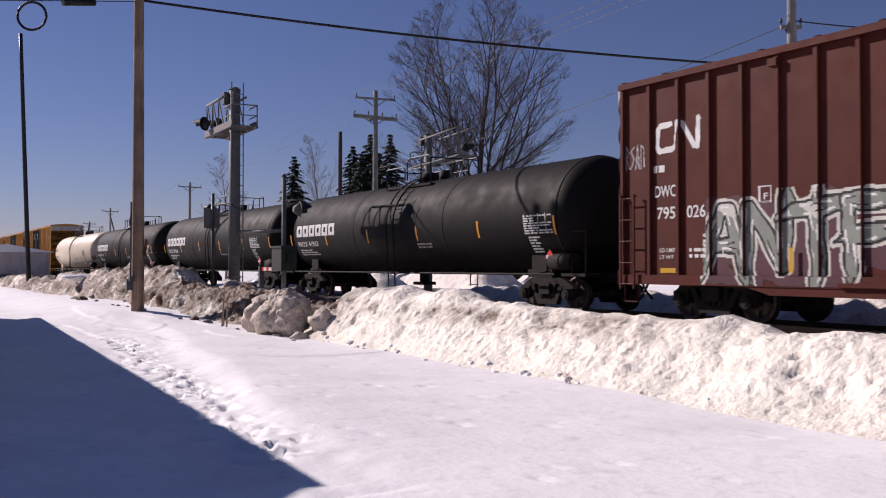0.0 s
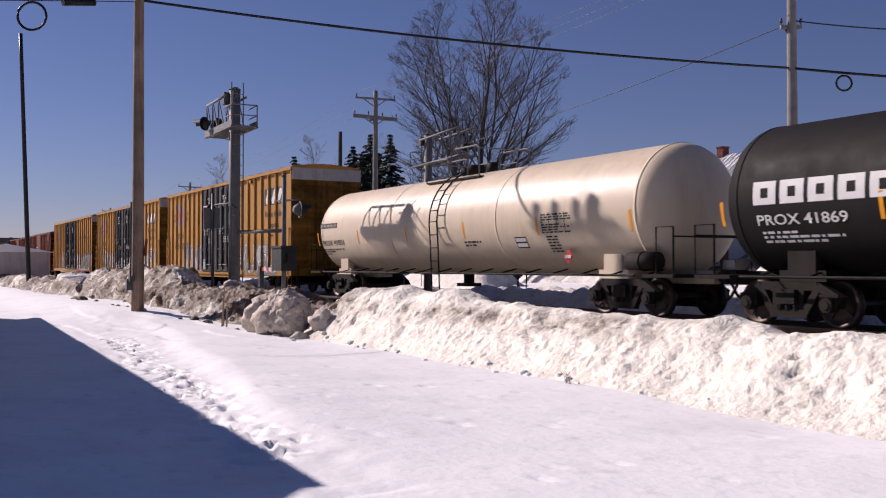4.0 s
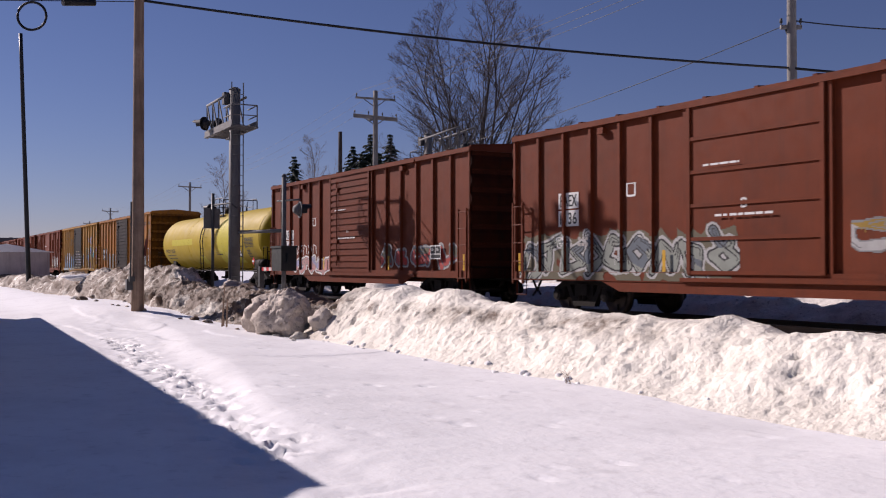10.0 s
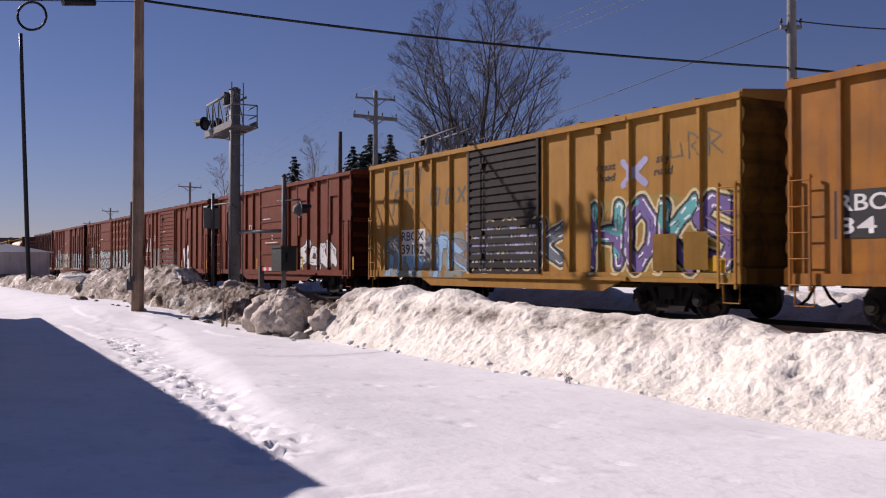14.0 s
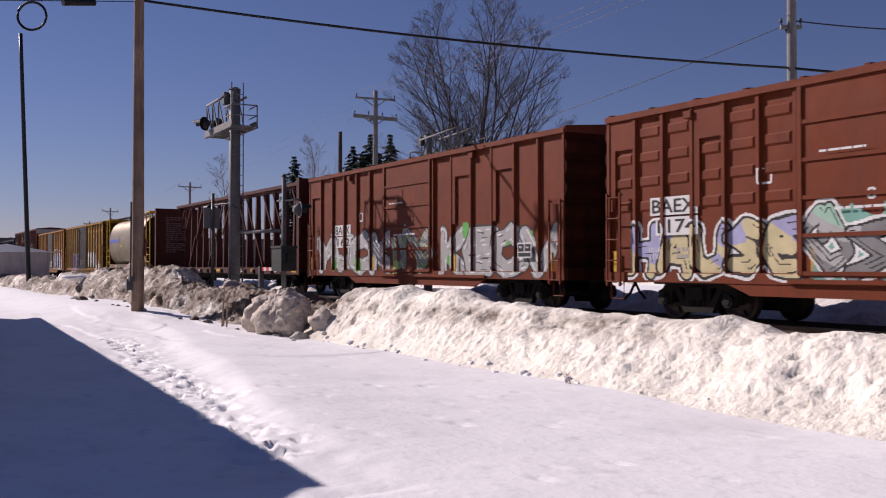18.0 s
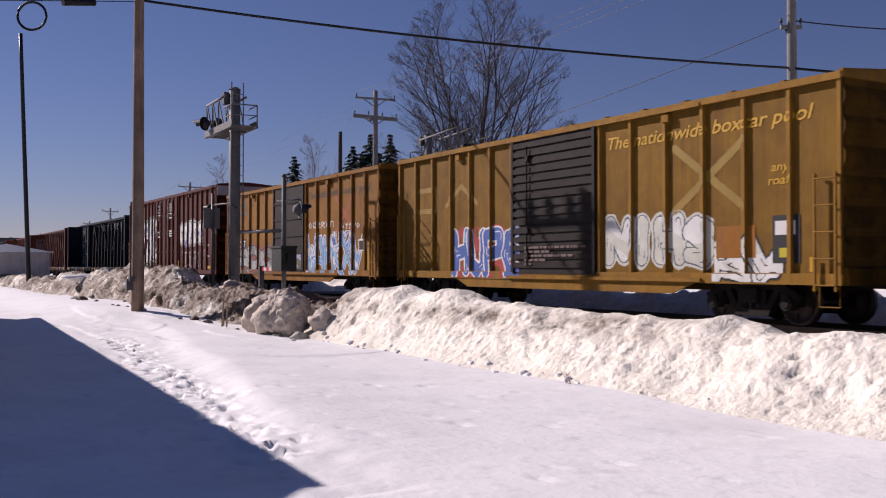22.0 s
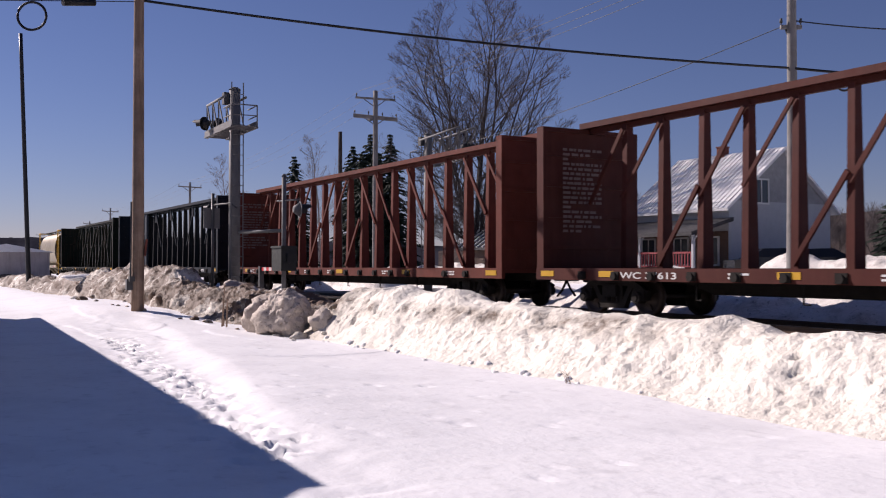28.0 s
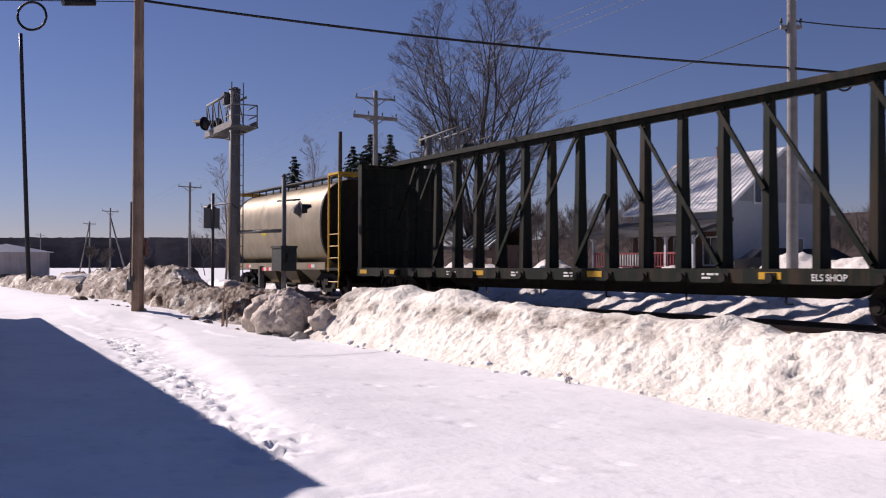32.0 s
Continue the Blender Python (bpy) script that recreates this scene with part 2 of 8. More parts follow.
SNOW_LUMP = snow_mat("grey_dirty_snow", (0.56, 0.48, 0.41), (0.13, 0.095, 0.07), 2.0, 0.7, 0.9)
SNOW_GRIT = snow_mat("gritty_ridge_snow", (0.72, 0.68, 0.63), (0.17, 0.13, 0.1), 1.6, 0.65, 0.9)


# ---- mesh helpers ----
def box(bm, x0, x1, y0, y1, z0, z1, mi=0):
    v = [bm.verts.new(p) for p in ((x0, y0, z0), (x1, y0, z0), (x1, y1, z0), (x0, y1, z0),
                                   (x0, y0, z1), (x1, y0, z1), (x1, y1, z1), (x0, y1, z1))]
    for q in ((0, 3, 2, 1), (4, 5, 6, 7), (0, 1, 5, 4), (1, 2, 6, 5), (2, 3, 7, 6), (3, 0, 4, 7)):
        bm.faces.new([v[i] for i in q]).material_index = mi


def tube(bm, pts, r, n=8, r_end=None, cap=True, mi=0):
    pts = [Vector(p) for p in pts]
    rings = []
    k = len(pts)
    for i, p in enumerate(pts):
        d = (pts[min(i + 1, k - 1)] - pts[max(i - 1, 0)]).normalized()
        up = Vector((0, 0, 1)) if abs(d.z) < 0.95 else Vector((1, 0, 0))
        a = d.cross(up).normalized()
        b = d.cross(a)
        rad = r if r_end is None else r + (r_end - r) * i / (k - 1)
        rings.append([bm.verts.new(p + (a * math.cos(2 * math.pi * j / n) + b * math.sin(2 * math.pi * j / n)) * rad) for j in range(n)])
    for a, b in zip(rings, rings[1:]):
        for j in range(n):
            f = bm.faces.new((a[j], a[(j + 1) % n], b[(j + 1) % n], b[j]))
            f.smooth = n > 6
            f.material_index = mi
    if cap:
        bm.faces.new(rings[0][::-1]).material_index = mi
        bm.faces.new(rings[-1]).material_index = mi


def beam(bm, p, q, w, h=None, mi=0):
    """A square bar from p to q."""
    p, q = Vector(p), Vector(q)
    h = h or w
    d = (q - p).normalized()
    up = Vector((0, 1, 0)) if abs(d.y) < 0.9 else Vector((0, 0, 1))
    a = d.cross(up).normalized() * (w / 2)
    b = d.cross(a).normalized() * (h / 2)
    va = [bm.verts.new(p + s * a + t * b) for s, t in ((-1, -1), (1, -1), (1, 1), (-1, 1))]
    vb = [bm.verts.new(q + s * a + t * b) for s, t in ((-1, -1), (1, -1), (1, 1), (-1, 1))]
    for i in range(4):
        bm.faces.new((va[i], va[(i + 1) % 4], vb[(i + 1) % 4], vb[i])).material_index = mi
    bm.faces.new(va[::-1]).material_index = mi
    bm.faces.new(vb).material_index = mi


def lathe(bm, profile, n=40, axis="x", mi=0):
    """A body of revolution about x: profile of (x, radius)."""
    rings = []
    for x, r in profile:
        if r < 1e-4:
            rings.append([bm.verts.new((x, 0, 0))])
        else:
            rings.append([bm.verts.new((x, r * math.cos(2 * math.pi * j / n), r * math.sin(2 * math.pi * j / n))) for j in range(n)])
    for a, b in zip(rings, rings[1:]):
        for j in range(n):
            if len(a) == 1:
                f = bm.faces.new((a[0], b[j], b[(j + 1) % n]))
            elif len(b) == 1:
                f = bm.faces.new((a[j], b[0], a[(j + 1) % n]))
            else:
                f = bm.faces.new((a[j], b[j], b[(j + 1) % n], a[(j + 1) % n]))
            f.smooth = True
            f.material_index = mi


def to_mesh(name, bm, mats):
    bmesh.ops.recalc_face_normals(bm, faces=bm.faces)
    me = bpy.data.meshes.new(name)
    bm.to_mesh(me)
    bm.free()
    for m in (mats if isinstance(mats, (list, tuple)) else [mats]):
        me.materials.append(m)
    return me


def part(name, bm, material, parent, label="", at=None):
    me = bm if isinstance(bm, bpy.types.Mesh) else to_mesh(name, bm, material)
    ob = new(name, me)
    ob.parent = parent
    if at is not None:
        ob.matrix_basis = at
    if label:
        tagged(ob, label)
    return ob


def thing(name, m, label, category, group="", kind=""):
    ob = new(name)
    ob.matrix_basis = m
    ob.empty_display_size = 0.3
    return tagged(ob, label, category, group, kind)


def solid(name, bm, mats, label, category, at=None, group="", kind=""):
    ob = new(name, to_mesh(name, bm, mats))
    if at is not None:
        ob.matrix_basis = at
    return tagged(ob, label, category, group, kind)


# ---- ground ----
def smooth(a, b, x):
    t = max(0.0, min(1.0, (x - a) / (b - a)))
    return t * t * (3 - 2 * t)


def path_y(x):
    """Middle of the trodden path, which bends round the corner of the yard."""
    return 3.06 - 0.105 * (x + 9.3) + 0.06 * math.sin(x * 0.9)


def step_y(x):
    """Line of the low ledge beyond the path, where the packed snow rises."""
    q = min(0.0, x + 9.1)
    return 3.36 - 0.182 * q - 0.0011 * q * q - 0.0009 * min(0.0, x + 19) ** 2 + 0.07 * math.sin(x * 0.8)


prints = {}
foot = random.Random(11)
for k in range(230):
    fx = -7.4 - 0.062 * k - foot.uniform(0, 0.12)
    fy = path_y(fx) + foot.gauss(0.0, 0.17)
    fa = radians(foot.uniform(-40, 30))
    item = (fx, fy, math.cos(fa), math.sin(fa), foot.uniform(0.018, 0.06), foot.uniform(0.7, 1.1))
    for i in (-1, 0, 1):
        for j in (-1, 0, 1):
            prints.setdefault((int(fx // 1) + i, int(fy // 1) + j), []).append(item)
for k in range(70):                        # shallow thawed dimples over the yard
    fx, fy = -foot.uniform(5.0, 22.0), foot.uniform(2.6, 7.6)
    item = (fx, fy, 1.0, 0.0, foot.uniform(0.008, 0.022), foot.uniform(0.5, 1.3))
    for i in (-1, 0, 1):
        for j in (-1, 0, 1):
            prints.setdefault((int(fx // 1) + i, int(fy // 1) + j), []).append(item)


def ground_z(x, y):
    """Snow level: the yard, the dip along the track, the far side and the fields."""
    n = noise.noise((x * 0.35, y * 0.35, 0.0)) * 0.035 + noise.noise((x * 0.09, y * 0.09, 3.0)) * 0.07
    z = SNOW + n * (1 if y < 9 else 0.6)
    # footprints of the trodden path across the yard
    for px_, py_, c, sn, dp, sz in prints.get((int(x // 1), int(y // 1)), ()):
        u, v = (x - px_) * c + (y - py_) * sn, -(x - px_) * sn + (y - py_) * c
        q = math.hypot(u / 0.15, v / 0.08) / sz
        if q < 1.7:
            z += -dp * smooth(1.1, 0.6, q) + 0.35 * dp * smooth(0.9, 1.2, q) * smooth(1.7, 1.25, q)
    d = abs(y - path_y(x))
    if d < 0.9 and -30 < x < -6:
        z += 0.02 * noise.noise((x * 3.1, y * 3.4, 8.0)) * smooth(0.9, 0.3, d) - 0.02 * smooth(0.7, 0.3, d)
    if -44 < x < 12 and -2 < y < 12:         # the ledge beyond the path, worn soft
        e = y - step_y(x) + 0.12 * noise.noise((x * 0.6, y * 0.6, 15.0))
        z += 0.1 * smooth(-0.32, 0.3, e) * smooth(2.6, 0.2, e) * smooth(-33, -22, x) * smooth(-6.6, -9.6, x)
    if -34 < x < -17 and 3 < y < 7.5:        # crust edges left by the wind
        e = noise.noise((x * 0.28, y * 0.95, 12.0))
        z += 0.028 * smooth(-0.03, 0.03, e) * smooth(-17, -21, x) * smooth(3, 3.8, y)
    z += 0.012 * noise.noise((x * 1.3, y * 1.3, 6.0)) + 0.003 * noise.noise((x * 4.0, y * 4.0, 1.0))
    z += 0.28 * smooth(-25.0, -31, x) * smooth(3.6, 6.4, y) * smooth(12, 9, y)
    if 17.5 < y < 60:
        z += 0.33 * smooth(17.2, 19.5, y) * smooth(-60, -44, x) + 0.12 * smooth(17.5, 20, y) * smooth(-44, -60, x) + 0.35 * smooth(24, 34, y) * smooth(-60, -44, x)
    z -= 0.35 * smooth(-60, -140, x) * smooth(17, 30, y)
    return z


def spread(lo, hi, near_lo, near_hi, fine, grow):
    """Grid lines: fine between near_lo and near_hi, ever wider beyond."""
    v = list(np.arange(near_lo, near_hi + 1e-6, fine))
    s, p = fine, near_hi
    while p < hi:
        s *= grow
        p += s
        v.append(min(p, hi))
    s, p = fine, near_lo
    while p > lo:
        s *= grow
        p -= s
        v.insert(0, max(p, lo))
    return v


gx = spread(-2600, 1500, -27, 1, 0.065, 1.09)
gy = spread(-400, 2600, 2.2, 7.6, 0.05, 1.09)
verts = [(x, y, ground_z(x, y)) for y in gy for x in gx]
w = len(gx)
faces = [(j * w + i, j * w + i + 1, (j + 1) * w + i + 1, (j + 1) * w + i) for j in range(len(gy) - 1) for i in range(w - 1)]
me = bpy.data.meshes.new("ground")
me.from_pydata(verts, [], faces)
me.polygons.foreach_set("use_smooth", [True] * len(faces))
me.materials.append(SNOW_YARD)
tagged(new("ground", me), "wide white snow field, packed and lightly trodden in the yard", "snow", kind="structure")


# ---- ploughed snow bank between the yard and the track ----
def crest(x):
    """Height of the bank's crest above the yard."""
    h = 0.86 + 0.1 * noise.noise((x * 0.4, 1.0, 0.0))
    h += 0.24 * math.exp(-((x + 17.5) / 3.2) ** 2)
    h -= 0.14 * smooth(-12, -2, x)
    h -= 0.36 * math.exp(-((x + 21.8) / 1.2) ** 2)
    h += 0.12 * smooth(-24, -27.5, x) + 0.5 * smooth(-29, -33, x) - 0.55 * smooth(-44, -50, x)
    return h


def billow(p, s, seed):
    """Rounded lumps with sharp creases between them, at three sizes."""
    q = p * s + Vector((seed, seed * 0.7, 0))
    return abs(noise.noise(q)) + 0.5 * abs(noise.noise(q * 2.1)) + 0.28 * abs(noise.noise(q * 4.3)) - 0.42


def crumbs(p):
    """Small clods and thaw pits of a ploughed face."""
    a = noise.noise(p * 4.2 + Vector((3, 1, 0)))
    b = noise.noise(p * 8.5)
    pit = max(0.0, noise.noise(p * 7.5 + Vector((0, 9, 2))) - 0.3)
    return 0.03 * a + 0.035 * (abs(b) - 0.25) + 0.03 * (abs(noise.noise(p * 16.0)) - 0.2) - 0.12 * pit


def bank_point(x, y):
    """A point of the bank: a smooth ridge, pushed out along its slope by lumps."""
    left = smooth(-18.5, -21.5, x)
    y0 = 7.9 - 0.38 * (1 - left) - 1.0 * smooth(-24, -31, x) - 0.9 * smooth(-36, -56, x) + 0.3 * noise.noise((x * 0.7, 0.0, 2.0)) * left
    rise = 1.55 + 0.38 * (1 - left)
    top = y0 + rise
    end = top + 1.7 + 0.8 * left
    h = crest(x) + 0.1
    up = smooth(y0, top, y) if y < top else 1 - smooth(top, end, y)
    z = SNOW - 0.1 + up * h
    t = (y - y0) / rise if y < top else (y - top) / (end - top)
    slope = 6 * t * (1 - t) * h / (rise if y < top else top - end) if 0 < t < 1 else 0.0
    p = Vector((x, y, z))
    nrm = Vector((0, -slope, 1)).normalized()
    clean = 0.13 * noise.noise(p * 0.9) + 0.07 * noise.noise(p * 2.3) + crumbs(p) * (0.45 + 0.55 * smooth(1.0, 0.7, up if y > y0 + 0.8 else 0.0))
    dirty = 0.3 * noise.noise(p * 0.7 + Vector((4, 0, 0))) + 0.2 * billow(p, 1.4, 6.0) + 0.09 * billow(p, 3.6, 3.0) + crumbs(p) * 1.1
    n = clean * (1 - left) + dirty * left
    return p + nrm * (n * min(1.0, up * 2.5))


def bank_z(x, y):
    return bank_point(x, y).z


xs = list(np.arange(7.0, -4.6, -0.16)) + list(np.arange(-4.6, -25.0, -0.036))
while xs[-1] > -76:
    xs.append(xs[-1] - 0.036 * (1 + 0.0115 * (len(xs) - 640)))
ys = list(np.arange(5.0, 7.4, 0.1)) + list(np.arange(7.4, 9.9, 0.027)) + list(np.arange(9.9, 12.4, 0.1))
nx, ny = len(xs), len(ys)
verts, faces = [], []
for j in range(ny):
    for i in range(nx):
        verts.append(bank_point(xs[i], ys[j]))
for j in range(ny - 1):
    for i in range(nx - 1):
        a = j * nx + i
        faces.append((a, a + nx, a + nx + 1, a + 1))
me = bpy.data.meshes.new("snow_bank")
me.from_pydata(verts, [], faces)
me.polygons.foreach_set("use_smooth", [True] * len(faces))
me.materials.append(SNOW_BANK)
tagged(new("snow_bank", me), "long ploughed snow bank, clean and lumpy, brown with grit towards the crossing", "snow bank", kind="structure")


def snow_lump(x, y, z, sx, sy, sz, seed, material, label):
    bm = bmesh.new()
    bmesh.ops.create_icosphere(bm, subdivisions=5 if sx > 0.5 else (4 if sx > 0.25 else 3), radius=1.0)
    for v in bm.verts:
        p = v.co.copy()
        o = Vector((seed * 1.7, seed * 0.6, 0))
        d = 0.86 + 0.34 * noise.noise(p * 1.2 + o) + 0.22 * abs(noise.noise(p * 2.6 + o)) + 0.1 * abs(noise.noise(p * 6 + o)) + 0.05 * noise.noise(p * 13 + o)
        v.co = Vector((p.x * sx, p.y * sy, p.z * sz)) * d
    for f in bm.faces:
        f.smooth = True
    return solid("snow_chunk", bm, material, label, "snow chunk", pose(x, y, z, 0, 0, seed * 40), "ploughed snow chunks")


snow_lump(-20.55, 7.85, -0.02, 0.68, 0.56, 0.6, 1, SNOW_LUMP, "big grey-brown block of dirty ploughed snow beside the bank")
snow_lump(-19.4, 8.3, -0.15, 0.32, 0.28, 0.3, 2, SNOW_LUMP, "dirty grey snow chunk beside the bank")
snow_lump(-22.0, 7.7, -0.15, 0.34, 0.34, 0.46, 3, SNOW_LUMP, "dirty grey snow chunk beside the bank")
snow_lump(-23.0, 8.4, 0.1, 0.5, 0.42, 0.36, 4, SNOW_LUMP, "dirty grey snow chunk on the heap")
snow_lump(-28.6, 9.3, 0.42, 0.5, 0.45, 0.26, 6, SNOW_LUMP, "dirty brown snow chunk at the signal mast's foot")
snow_lump(-44.5, 7.6, bank_z(-44.5, 7.6) + 0.1, 0.9, 0.5, 0.16, 7, SNOW_FAR, "flat white snow slab on the heap")
rng = random.Random(5)
for k in range(34):
    x = -18.8 - rng.random() * 22
    y = 7.45 - 1.0 * smooth(-24, -31, x) + rng.random() ** 2 * 1.4
    s = 0.05 + 0.13 * rng.random() ** 2
    snow_lump(x, y, max(bank_z(x, y), ground_z(x, y)) + s * 0.05, s * 1.4, s, s * 0.8, 10 + k, SNOW_BANK, "small chunk of dirty ploughed snow")

for k in range(26):                        # crumbs that rolled down to the bank's foot
    x = -7.2 - 11.5 * rng.random()
    y = 7.74 + 0.3 * rng.random()
    s = 0.025 + 0.05 * rng.random() ** 2
    snow_lump(x, y, max(bank_z(x, y), ground_z(x, y)) - s * 0.15, s * 1.3, s, s * 0.85, 60 + k, SNOW_FAR, "small crumb of ploughed snow at the bank's foot")
weed = thing("dry_weed", pose(-10.1, 7.8, max(bank_z(-10.1, 7.8), ground_z(-10.1, 7.8)) - 0.03), "dry leafless weed stalks poking out of the snow", "weed")
for k in range(6):
    bm = bmesh.new()
    a = rng.uniform(0, 6.28)
    tube(bm, [(0.03 * k - 0.08, 0, 0), (0.03 * k - 0.08 + 0.05 * math.cos(a), 0.05 * math.sin(a), 0.14), (0.03 * k - 0.08 + 0.16 * math.cos(a), 0.12 * math.sin(a), 0.16 + 0.1 * rng.random())], 0.004, 5, 0.002)
    part("stalk", bm, M["wood_pole"], weed)

# ---- track ----
bm = bmesh.new()
prof = ((-2.9, -0.56), (-1.75, -0.17), (1.75, -0.17), (2.9, -0.56))
for x0, x1 in ((-700, 60),):
    a = [bm.verts.new((x0, TRACK_Y + p[0], p[1])) for p in prof]
    b = [bm.verts.new((x1, TRACK_Y + p[0], p[1])) for p in prof]
    for i in range(3):
        bm.faces.new((a[i], b[i], b[i + 1], a[i + 1]))
solid("track_bed", bm, M["ballast"], "dark ballast bed of the railway track", "track bed", kind="structure")
for side in (-0.755, 0.755):
    bm = bmesh.new()
    yc = TRACK_Y + side
    box(bm, -700, 60, yc - 0.036, yc + 0.036, -0.045, 0.0)
    box(bm, -700, 60, yc - 0.009, yc + 0.009, -0.14, -0.045)
    box(bm, -700, 60, yc - 0.07, yc + 0.07, -0.16, -0.14)
    solid("rail", bm, M["rail"], "rusty steel rail with a worn top", "rail", group="rails", kind="structure")
bm = bmesh.new()
box(bm, -0.11, 0.11, -1.3, 1.3, -0.1, 0.0)
tie_mesh = to_mesh("tie", bm, M["tie"])
ties = thing("ties", pose(0, TRACK_Y, -0.15), "creosoted wooden ties under the rails", "ties", kind="structure")
for k in range(120):
    part("tie", tie_mesh, None, ties, at=pose(8 - 0.54 * k, 0, 0))

# ---- road over the crossing ----
bm = bmesh.new()
ya = [12.2, 17.9, 19, 22, 26, 34, 50, 90, 160]
for side in (0,):
    prev = None
    for y in ya:
        xc = -36.5 + 0.1 * (y - 15)
        z = -0.03 if y < 36 else ground_z(xc, y) + 0.1
        row = [bm.verts.new((xc + s, y, z)) for s in (-4.3, 0, 4.3 + 5.5 * smooth(15, 19, y) * smooth(40, 30, y))]
        if prev:
            for i in range(2):
                bm.faces.new((prev[i], prev[i + 1], row[i + 1], row[i]))
        prev = row
solid("road", bm, M["asphalt"], "dark wet asphalt road behind the crossing", "road", kind="structure")


def far_bank(x0, x1, y0, width, h, seed, label, material=None):
    """A ploughed ridge of snow across the track."""
    n, m = int((x1 - x0) / 0.16), 24
    vs, fs = [], []
    for j in range(m):
        for i in range(n):
            x = x0 + (x1 - x0) * i / (n - 1)
            y = y0 + width * j / (m - 1)
            e = smooth(0, 1.5, x - x0) * smooth(0, 1.5, x1 - x)
            up = max(0.0, math.sin(math.pi * j / (m - 1))) ** 0.8
            g = min(h, 0.6)
            hh = h * (0.8 + 0.4 * noise.noise((x * 0.5, seed, 0))) + 0.35 * g * noise.noise((x * 1.6, y * 1.6, seed)) + 0.2 * g * noise.noise((x * 4, y * 4, seed))
            vs.append((x, y, ground_z(x, y) - 0.06 + max(0.0, up * e * hh + 0.05 * up)))
    for j in range(m - 1):
        for i in range(n - 1):
            a = j * n + i
            fs.append((a, a + 1, a + n + 1, a + n))
    me = bpy.data.meshes.new("far_snow_bank")
    me.from_pydata(vs, [], fs)
    me.polygons.foreach_set("use_smooth", [True] * len(fs))
    me.materials.append(material or SNOW_GRIT)
    tagged(new("snow_bank", me), label, "snow bank", kind="structure")


bm = bmesh.new()
prev = None
for k in range(32):
    x = -59.0 + 1.35 * k
    a, b = 17.7 + 0.25 * noise.noise((x, 0.0, 5.0)), 26.5 - 7.0 * smooth(-32, -17.5, x) + 0.5 * noise.noise((x * 0.7, 2.0, 5.0))
    row = [bm.verts.new((x, y, ground_z(x, y) + (0.03 if 0 < i < 3 else -0.02))) for i, y in enumerate((a, a + 0.5, b - 0.5, b))]
    if prev:
        for i in range(3):
            bm.faces.new((prev[i], prev[i + 1], row[i + 1], row[i]))
    prev = row
solid("road_apron", bm, M["gravel"], "bare wet gravel beside the track with slush on it", "gravel", kind="structure")
far_bank(-58.0, -43.5, 17.6, 2.2, 0.62, 9.0, "low snow bank along the rails")
far_bank(-31.0, 20.0, 17.55, 2.3, 0.68, 8.0, "low snow bank along the rails")
far_bank(-22.5, 20.0, 20.2, 3.4, 0.6, 1.0, "low ragged snow ridge beyond the track")
far_bank(-31.5, -10.0, 33.3, 3.6, 1.55, 2.0, "ploughed snow heap before the house")
far_bank(-47.5, -41.8, 32.0, 3.0, 1.2, 6.0, "small snow heap by the road")
far_bank(-43.5, -31.0, 32.2, 2.6, 0.85, 7.0, "low snow heap before the porch")
far_bank(-50.0, -41.5, 20.5, 2.6, 1.1, 3.0, "snow heap by the far signal mast")
far_bank(-62.0, -42.0, 27.0, 3.0, 1.5, 4.0, "snow heap by the small shed")
far_bank(-120.0, -52.0, 18.6, 2.2, 0.6, 5.0, "low snow ridge along the track", SNOW_FAR)


# ---- distant woods ----
def ridge(name, pts, top, seed, label, fret=1.0, material="woods"):
    """A wooded ridge along pts, its outline fretted by crowns."""
    vs, fs = [], []
    n = 0
    for (xa, ya, ha), (xb, yb, hb) in zip(pts, pts[1:]):
        steps = int(math.hypot(xb - xa, yb - ya) / 4.0)
        for i in range(steps):
            t = i / steps
            x, y = xa + (xb - xa) * t, ya + (yb - ya) * t
            h = ha + (hb - ha) * t
            h += top * (noise.noise((x * 0.004, y * 0.004, seed)) * 0.5) + fret * (1.6 * abs(noise.noise((x * 0.05, y * 0.05, seed))) + 0.9 * noise.noise((x * 0.21, y * 0.21, seed)))
            dx, dy = x, y
            q = math.hypot(dx, dy)
            vs += [(x, y, -3), (x + dx / q * 30, y + dy / q * 30, h * 0.62 + 1.5 * noise.noise((x * .2, y, 1.0))), (x + dx / q * 90, y + dy / q * 90, h)]
            n += 1
    for i in range(n - 1):
        for k in (0, 1):
            a = i * 3 + k
            fs.append((a, a + 3, a + 4, a + 1))
    me = bpy.data.meshes.new(name)
    me.from_pydata(vs, [], fs)
    me.polygons.foreach_set("use_smooth", [True] * len(fs))
    me.materials.append(M[material])
    tagged(new(name, me), label, "woods", kind="stuff")


ridge("far_woods", [(-1500, -250, 38), (-1250, 300, 40), (-1000, 560, 30), (-820, 700, 26), (-560, 780, 34), (-330, 760, 46), (-60, 780, 58), (300, 800, 60)], 14, 3.0,
      "distant brown-grey leafless woods on low hills")
ridge("near_woods", [(-520, 300, 12), (-450, 300, 17), (-393, 320, 20), (-312, 318, 23), (-230, 330, 26), (-130, 300, 28), (-40, 290, 26), (60, 300, 26)], 6, 8.0,
      "grey belt of leafless trees behind the fields", 0.5, "scrub")


